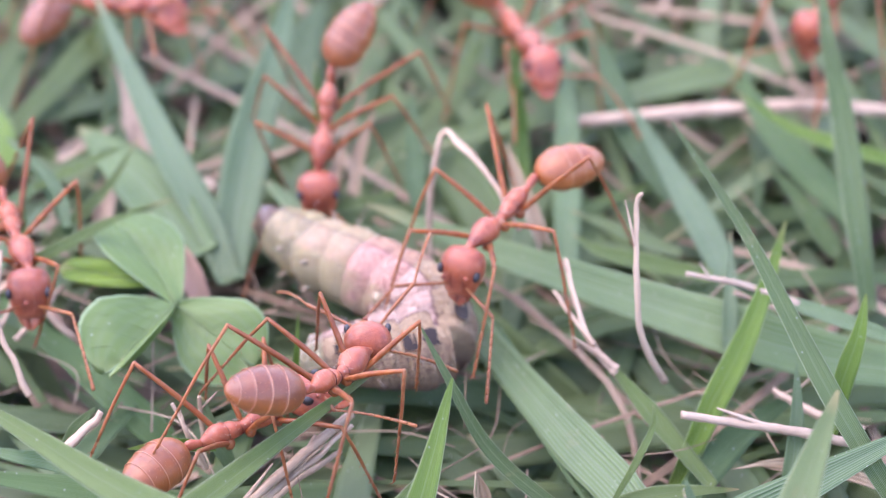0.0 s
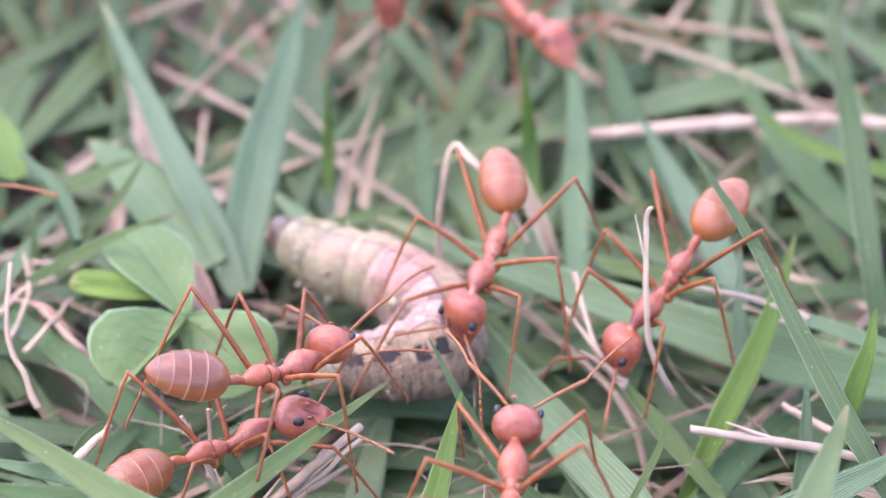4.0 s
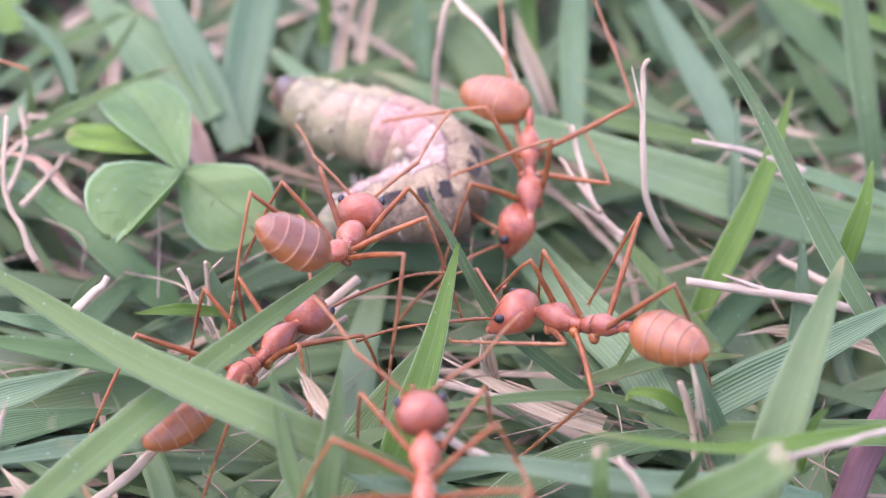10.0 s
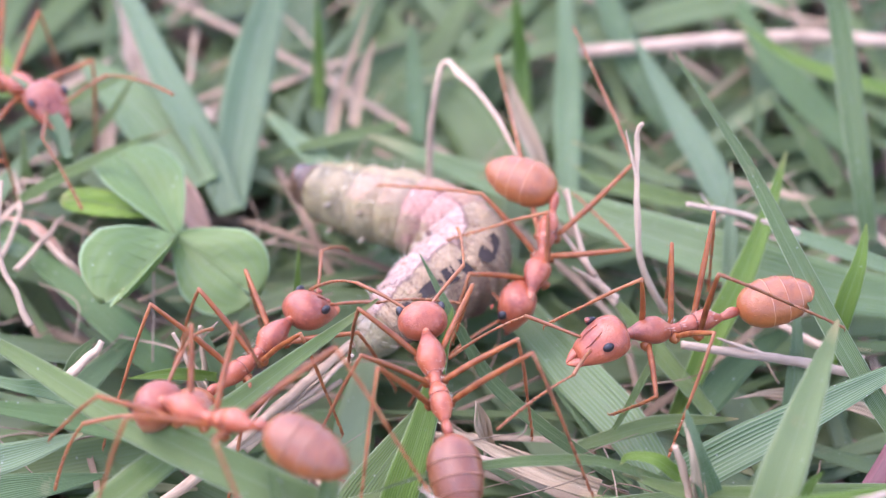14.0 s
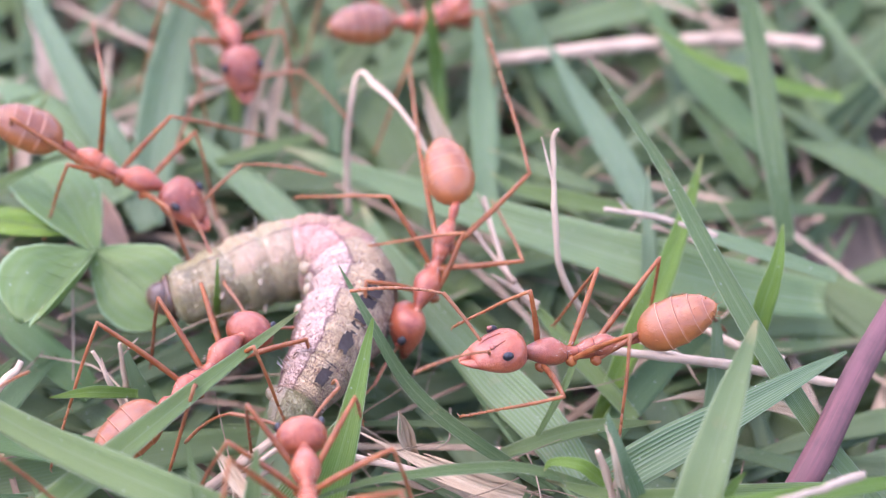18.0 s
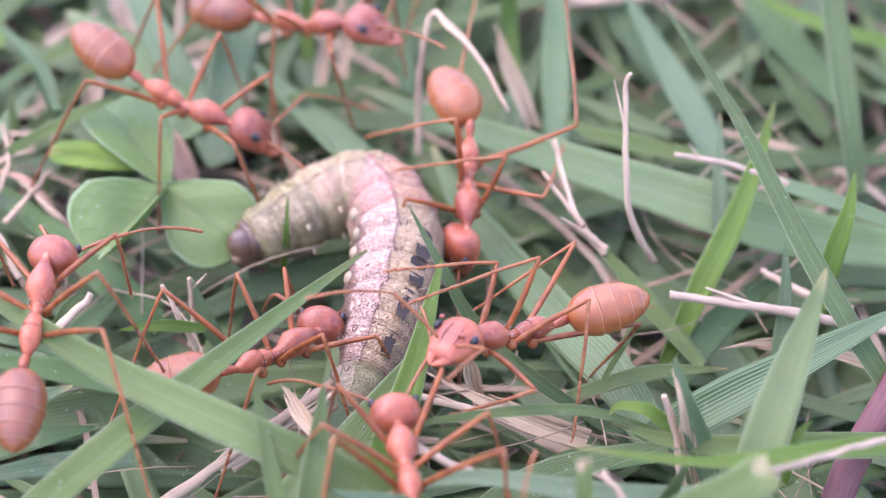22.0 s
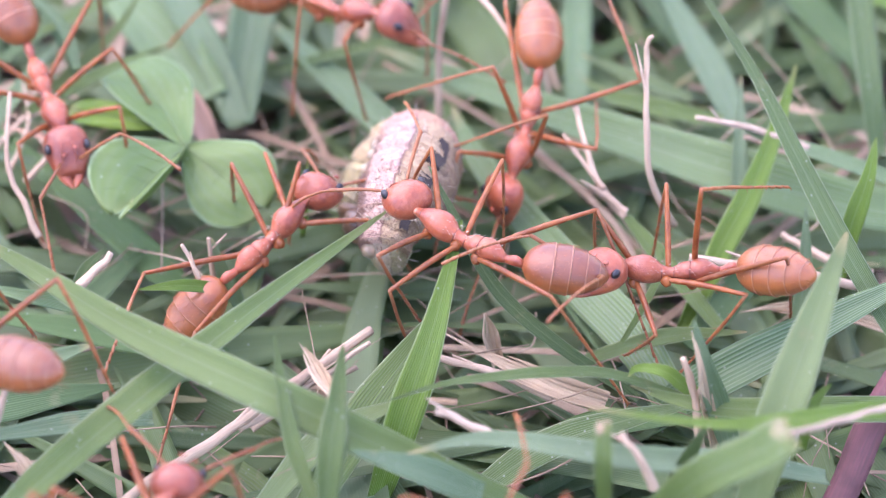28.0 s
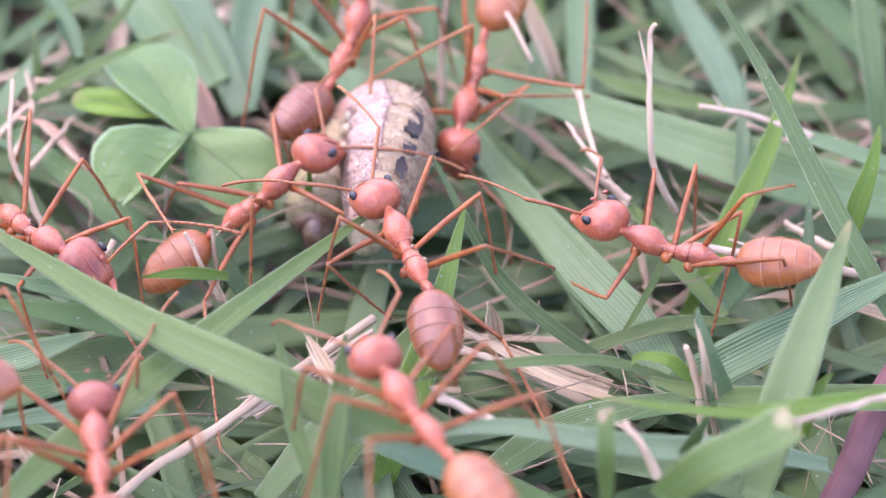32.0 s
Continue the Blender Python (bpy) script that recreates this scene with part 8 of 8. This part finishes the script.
    walk(segments[4], [
        (0, at(-1.67, 5.79, 2.7, 0, 0, -39)), (1, at(-1.52, 5.68, 2.69, 0, 1, -38)), (2, at(-1.35, 5.99, 2.69, 0, 1, -43)),
        (5, at(-1.13, 6.39, 2.69, 0, 1, -37)), (6, at(-0.91, 6.61, 2.69, 0, 2, -35)), (7, at(-0.99, 6.54, 2.69, 0, 2, -41)),
        (8, at(-0.83, 6.63, 2.68, 0, 2, -43)), (9, at(-0.81, 6.26, 2.68, 0, 2, -41)), (10, at(-1.11, 6.3, 2.7, 0, 1, -34)),
        (11, at(-0.52, 6.4, 2.69, 0, 2, -34)), (12, at(0.04, 6.65, 2.67, 0, 3, -24)), (13, at(-0.19, 6.03, 2.69, 0, 2, -24)),
        (14, at(0.17, 5.2, 2.67, 0, 3, -31)), (16.5, at(1.36, 4.81, 2.63, 0, 4, -36)), (17, at(0.78, 4.18, 2.64, 0, 4, -33)),
        (18, at(-1.09, 3.56, 2.88, 0, -3, -5)), (19, at(-0.95, 3.28, 2.88, 0, -3, -10)), (20, at(-0.86, 3.15, 2.91, 0, -3, -49)),
        (21, at(-0.88, 3.41, 2.91, 0, -3, -50)), (22, at(-1.03, 3.23, 2.92, 0, -3, -65)), (23, at(-0.96, 2.81, 2.92, 0, -3, -65)),
        (24, at(-1.24, 2.54, 2.93, 0, -3, -70)), (24.5, at(-1.01, 2.31, 3.08, 0, -7, -78)), (26.5, at(-1.28, 3.53, 3.31, 0, -19, -109)),
        (27, at(-0.58, 3.4, 3.38, 0, -27, -114)), (28, at(-0.57, 3.55, 3.08, 0, -32, -75)), (29, at(-1.04, 4.45, 3.03, 0, -31, -37)),
        (30, at(-1.18, 4.29, 2.98, 0, -31, -36)), (31, at(-1.74, 3.87, 2.94, 0, -33, 9)), (32, at(-2.52, 4.11, 2.83, 0, -24, 43))])
    walk(segments[5], [
        (0, at(-0.79, 5.06, 2.67, 0, 3, -41)), (1, at(-0.62, 4.94, 2.66, 0, 3, -42)), (2, at(-0.54, 5.16, 2.66, 0, 3, -49)),
        (5, at(-0.26, 5.64, 2.65, 0, 3, -46)), (6, at(-0.05, 5.88, 2.63, 0, 4, -48)), (7, at(-0.18, 5.73, 2.64, 0, 3, -50)),
        (8, at(-0.07, 5.77, 2.63, 0, 3, -55)), (9, at(-0.01, 5.4, 2.63, 0, 3, -55)), (10, at(-0.26, 5.66, 2.66, 0, 3, -41)),
        (11, at(0.31, 5.76, 2.64, 0, 4, -43)), (12, at(0.9, 6.1, 2.61, 0, 3, -47)), (13, at(0.7, 5.55, 2.63, 0, 4, -37)),
        (14, at(1.05, 4.57, 2.62, 0, 3, -44)), (16.5, at(2.03, 3.87, 2.62, 0, -4, -77)), (17, at(1.6, 3.36, 2.6, 0, -2, -65)),
        (18, at(-0.17, 2.86, 2.94, 0, -3, -58)), (19, at(-0.1, 2.44, 2.95, 0, -3, -66)), (20, at(-0.38, 2.01, 2.97, 0, -2, -76)),
        (21, at(-0.4, 2.25, 2.97, 0, -2, -76)), (22, at(-0.66, 2, 2.97, 0, -2, -78)), (23, at(-0.6, 1.61, 2.97, 0, -2, -79)),
        (24, at(-1, 1.38, 2.98, 0, -2, -83)), (24.5, at(-0.86, 1.3, 3.18, 0, -4, -85)), (26.5, at(-1.55, 2.74, 3.54, 0, -12, -108)),
        (27, at(-0.88, 2.71, 3.71, 0, -18, -113)), (28, at(-0.52, 2.85, 3.43, 0, -24, -90)), (29, at(-0.63, 3.76, 3.47, 0, -25, -70)),
        (30, at(-0.87, 3.59, 3.37, 0, -23, -77)), (31, at(-1.09, 3.62, 3.44, 0, -34, -39)), (32, at(-1.92, 4.07, 3.37, 0, -38, -52))])
    walk(segments[6], [
        (0, at(-0.01, 4.23, 2.6, 0, 5, -58)), (1, at(0.1, 4.05, 2.59, 0, 4, -65)), (2, at(0.1, 4.21, 2.59, 0, 5, -66)),
        (5, at(0.35, 4.69, 2.57, 0, 5, -72)), (6, at(0.5, 4.9, 2.55, 0, 5, -72)), (7, at(0.4, 4.75, 2.57, 0, 5, -70)),
        (8, at(0.41, 4.74, 2.55, 0, 5, -76)), (9, at(0.43, 4.33, 2.55, 0, 5, -80)), (10, at(0.43, 4.87, 2.59, 0, 5, -63)),
        (11, at(0.89, 4.91, 2.55, 0, 7, -72)), (12, at(1.2, 5.16, 2.59, 0, 0, -91)), (13, at(1.23, 4.72, 2.59, 0, 0, -78)),
        (14, at(1.54, 3.63, 2.59, 0, 0, -80)), (16.5, at(2.07, 2.71, 2.72, 0, -6, -96)), (17, at(1.77, 2.21, 2.72, 0, -7, -93)),
        (18, at(0.28, 1.76, 2.99, 0, -2, -78)), (19, at(0.21, 1.24, 3, 0, -1, -85)), (20, at(-0.21, 0.78, 3, 0, -1, -89)),
        (21, at(-0.23, 1.01, 3, 0, -1, -90)), (22, at(-0.47, 0.72, 3, 0, -1, -87)), (23, at(-0.46, 0.36, 3, 0, -1, -90)),
        (24, at(-0.92, 0.19, 3.01, 0, -1, -91)), (24.5, at(-0.85, 0.28, 3.23, 0, -1, -94)), (26.5, at(-1.78, 1.93, 3.65, 0, -3, -105)),
        (27, at(-1.2, 1.97, 3.86, 0, -3, -114)), (28, at(-0.55, 2.12, 3.71, 0, -18, -95)), (29, at(-0.45, 2.92, 3.79, 0, -13, -87)),
        (30, at(-0.75, 2.79, 3.68, 0, -18, -85)), (31, at(-0.69, 2.98, 3.83, 0, -13, -84)), (32, at(-1.63, 3.34, 3.8, 0, -16, -81))])
    walk(segments[7], [
        (0, at(0.36, 3.16, 2.48, 0, 7, -84)), (1, at(0.34, 2.92, 2.48, 0, 6, -90)), (2, at(0.36, 3.09, 2.47, 0, 7, -91)),
        (5, at(0.5, 3.56, 2.46, 0, 6, -94)), (6, at(0.69, 3.79, 2.45, 0, 6, -89)), (7, at(0.61, 3.62, 2.45, 0, 6, -91)),
        (8, at(0.51, 3.6, 2.45, 0, 6, -95)), (9, at(0.45, 3.16, 2.44, 0, 5, -98)), (10, at(0.67, 3.85, 2.47, 0, 7, -91)),
        (11, at(0.93, 3.88, 2.41, 0, 8, -118)), (12, at(1.02, 4.16, 2.6, 0, 0, -111)), (13, at(1.22, 3.71, 2.6, 0, 0, -102)),
        (14, at(1.48, 2.55, 2.6, 0, 0, -111)), (16.5, at(1.82, 1.56, 2.81, 0, -2, -113)), (17, at(1.51, 1.07, 2.81, 0, -2, -116)),
        (18, at(0.23, 0.57, 3.02, 0, -1, -104)), (19, at(0.1, 0, 3.02, 0, 0, -102)), (20, at(-0.33, -0.46, 3.02, 0, 0, -100)),
        (21, at(-0.37, -0.24, 3.02, 0, 0, -101)), (22, at(-0.54, -0.56, 3.02, 0, 0, -98)), (23, at(-0.61, -0.89, 3.02, 0, 0, -101)),
        (24, at(-1.03, -1, 3.02, 0, 0, -98)), (24.5, at(-0.97, -0.74, 3.23, 0, 1, -98)), (26.5, at(-2, 1.09, 3.64, 0, 2, -104)),
        (27, at(-1.52, 1.21, 3.84, 0, 4, -111)), (28, at(-0.68, 1.37, 3.86, 0, -4, -106)), (29, at(-0.58, 2.03, 3.86, 0, 2, -106)),
        (30, at(-0.75, 1.94, 3.86, 0, -3, -100)), (31, at(-0.85, 2.12, 3.85, 0, 4, -106)), (32, at(-1.65, 2.44, 3.86, 0, 2, -97))])
    walk(segments[8], [
        (0, at(-0.17, 2.33, 2.35, 0, 4, -168)), (1, at(-0.1, 1.93, 2.36, 0, 4, -154)), (2, at(-0.22, 2.22, 2.35, 0, 3, -161)),
        (5, at(-0.09, 2.7, 2.35, 0, 4, -163)), (6, at(0.13, 2.96, 2.35, 0, 3, -165)), (7, at(0.05, 2.72, 2.35, 0, 3, -156)),
        (8, at(-0.1, 2.73, 2.35, 0, 3, -159)), (9, at(-0.19, 2.28, 2.35, 0, 3, -160)), (10, at(0.12, 3.08, 2.35, 0, 4, -167)),
        (11, at(-0.01, 3.55, 2.33, 0, 3, -174)), (12, at(0.32, 3.47, 2.61, 0, 0, -155)), (13, at(0.53, 3.11, 2.61, 0, 0, -167)),
        (14, at(0.7, 1.82, 2.61, 0, 1, -144)), (16.5, at(1.13, 0.62, 2.82, 0, 1, -134)), (17, at(0.79, 0.15, 2.82, 0, 2, -134)),
        (18, at(-0.15, -0.57, 3.01, 0, 1, -110)), (19, at(-0.2, -1.22, 3.01, 0, 1, -105)), (20, at(-0.6, -1.68, 3, 0, 2, -103)),
        (21, at(-0.62, -1.48, 3, 0, 2, -101)), (22, at(-0.76, -1.83, 3, 0, 2, -100)), (23, at(-0.86, -2.12, 3, 0, 2, -100)),
        (24, at(-1.21, -2.18, 3, 0, 2, -99)), (24.5, at(-1.13, -1.75, 3.2, 0, 2, -99)), (26.5, at(-2.22, 0.26, 3.6, 0, 3, -106)),
        (27, at(-1.78, 0.44, 3.79, 0, 3, -106)), (28, at(-0.95, 0.64, 3.83, 0, 5, -111)), (29, at(-0.82, 1.14, 3.81, 0, 3, -101)),
        (30, at(-0.96, 1.1, 3.82, 0, 5, -102)), (31, at(-1.05, 1.27, 3.79, 0, 3, -100)), (32, at(-1.79, 1.54, 3.81, 0, 4, -98))])
    walk(segments[9], [
        (0, at(-1.31, 2.2, 2.29, 0, 3, -172)), (1, at(-1.23, 1.71, 2.29, 0, 3, -174)), (2, at(-1.36, 2.02, 2.3, 0, 3, -174)),
        (5, at(-1.22, 2.49, 2.28, 0, 3, -172)), (6, at(-0.99, 2.76, 2.28, 0, 3, -171)), (7, at(-1.06, 2.42, 2.28, 0, 3, -170)),
        (8, at(-1.21, 2.42, 2.29, 0, 3, -164)), (9, at(-1.32, 1.95, 2.29, 0, 3, -161)), (10, at(-0.93, 2.95, 2.3, 0, 4, -168)),
        (11, at(-1.02, 3.27, 2.27, 0, 3, -158)), (12, at(-0.57, 2.97, 2.59, 0, 2, -143)), (13, at(-0.42, 2.77, 2.58, 0, 3, -155)),
        (14, at(-0.09, 1.08, 2.57, 0, 3, -134)), (16.5, at(0.29, -0.21, 2.76, 0, 5, -139)), (17, at(-0.06, -0.65, 2.75, 0, 5, -142)),
        (18, at(-0.55, -1.7, 2.96, 0, 4, -112)), (19, at(-0.54, -2.42, 2.95, 0, 4, -108)), (20, at(-0.93, -2.88, 2.93, 0, 5, -109)),
        (21, at(-0.88, -2.71, 2.94, 0, 4, -103)), (22, at(-1.03, -3.09, 2.94, 0, 4, -104)), (23, at(-1.08, -3.35, 2.93, 0, 5, -101)),
        (24, at(-1.4, -3.35, 2.94, 0, 4, -101)), (24.5, at(-1.33, -2.76, 3.14, 0, 5, -103)), (26.5, at(-2.46, -0.56, 3.55, 0, 4, -106)),
        (27, at(-1.98, -0.36, 3.74, 0, 5, -103)), (28, at(-1.2, -0.1, 3.78, 0, 4, -108)), (29, at(-0.93, 0.23, 3.76, 0, 3, -95)),
        (30, at(-1.06, 0.23, 3.77, 0, 4, -93)), (31, at(-1.2, 0.41, 3.71, 0, 9, -100)), (32, at(-1.93, 0.64, 3.75, 0, 5, -100))])
    walk(segments[10], [
        (0, at(-2.45, 2.09, 2.24, 0, 3, -175)), (1, at(-2.39, 1.71, 2.24, 0, 3, 180)), (2, at(-2.52, 2.01, 2.24, 0, 3, 179)),
        (5, at(-2.37, 2.4, 2.23, 0, 3, -174)), (6, at(-2.11, 2.65, 2.22, 0, 4, -174)), (7, at(-2.21, 2.3, 2.21, 0, 5, -172)),
        (8, at(-2.33, 2.17, 2.21, 0, 5, -163)), (9, at(-2.43, 1.57, 2.21, 0, 5, -156)), (10, at(-1.95, 2.68, 2.23, 0, 5, -165)),
        (11, at(-1.96, 2.81, 2.21, 0, 5, -147)), (12, at(-1.36, 2.33, 2.53, 0, 6, -140)), (13, at(-1.28, 2.25, 2.49, 0, 8, -138)),
        (14, at(-0.83, 0.29, 2.49, 0, 7, -132)), (16.5, at(-0.59, -0.97, 2.61, 0, 9, -134)), (17, at(-0.97, -1.39, 2.6, 0, 9, -136)),
        (18, at(-1.07, -2.77, 2.8, 0, 13, -121)), (19, at(-0.96, -3.59, 2.8, 0, 12, -112)), (20, at(-1.37, -4.03, 2.74, 0, 13, -113)),
        (21, at(-1.22, -3.92, 2.78, 0, 12, -109)), (22, at(-1.36, -4.32, 2.78, 0, 12, -107)), (23, at(-1.37, -4.56, 2.76, 0, 12, -108)),
        (24, at(-1.68, -4.5, 2.79, 0, 12, -108)), (24.5, at(-1.59, -3.74, 2.99, 0, 14, -108)), (26.5, at(-2.71, -1.38, 3.45, 0, 12, -109)),
        (27, at(-2.16, -1.15, 3.6, 0, 21, -105)), (28, at(-1.43, -0.84, 3.66, 0, 20, -104)), (29, at(-1.01, -0.67, 3.65, 0, 15, -95)),
        (30, at(-1.09, -0.63, 3.64, 0, 19, -92)), (31, at(-1.36, -0.41, 3.45, 0, 25, -101)), (32, at(-2.1, -0.22, 3.56, 0, 23, -102))])
    walk(segments[11], [
        (0, at(-3.57, 1.92, 2.11, 0, 11, -167)), (1, at(-3.52, 1.52, 2.11, 0, 10, -158)), (2, at(-3.64, 1.84, 2.12, 0, 11, -157)),
        (5, at(-3.48, 2.15, 2.1, 0, 10, -160)), (6, at(-3.23, 2.47, 2.08, 0, 9, -170)), (7, at(-3.32, 2.04, 2.08, 0, 8, -165)),
        (8, at(-3.37, 1.69, 2.08, 0, 8, -152)), (9, at(-3.44, 1, 2.07, 0, 7, -148)), (10, at(-2.95, 2.37, 2.09, 0, 9, -162)),
        (11, at(-2.74, 2.13, 2.07, 0, 8, -135)), (12, at(-2.09, 1.65, 2.33, 0, 15, -135)), (13, at(-1.92, 1.49, 2.3, 0, 12, -127)),
        (14, at(-1.51, -0.53, 2.3, 0, 11, -129)), (16.5, at(-1.29, -1.88, 2.35, 0, 15, -125)), (17, at(-1.71, -2.26, 2.34, 0, 15, -128)),
        (18, at(-1.76, -3.67, 2.41, 0, 21, -131)), (19, at(-1.46, -4.67, 2.42, 0, 21, -117)), (20, at(-1.87, -5.12, 2.39, 0, 18, -116)),
        (21, at(-1.7, -5.02, 2.41, 0, 20, -116)), (22, at(-1.77, -5.48, 2.4, 0, 19, -111)), (23, at(-1.83, -5.68, 2.4, 0, 19, -114)),
        (24, at(-2.15, -5.53, 2.41, 0, 22, -119)), (24.5, at(-1.95, -4.62, 2.62, 0, 26, -116)), (26.5, at(-3, -2.08, 3.08, 0, 40, -118)),
        (27, at(-2.36, -1.76, 3.1, 0, 48, -110)), (28, at(-1.48, -1.38, 3.14, 0, 60, -85)), (29, at(-1.09, -1.41, 3.14, 0, 49, -96)),
        (30, at(-1.1, -1.32, 3.12, 0, 48, -89)), (31, at(-1.5, -1.16, 3.02, 0, 31, -101)), (32, at(-2.28, -0.96, 3.07, 0, 37, -104))])
    for k, (key, ant) in enumerate(ants.items()):
        gait(ant, key, 20 + k, HELD if k == 0 else {})


motions()
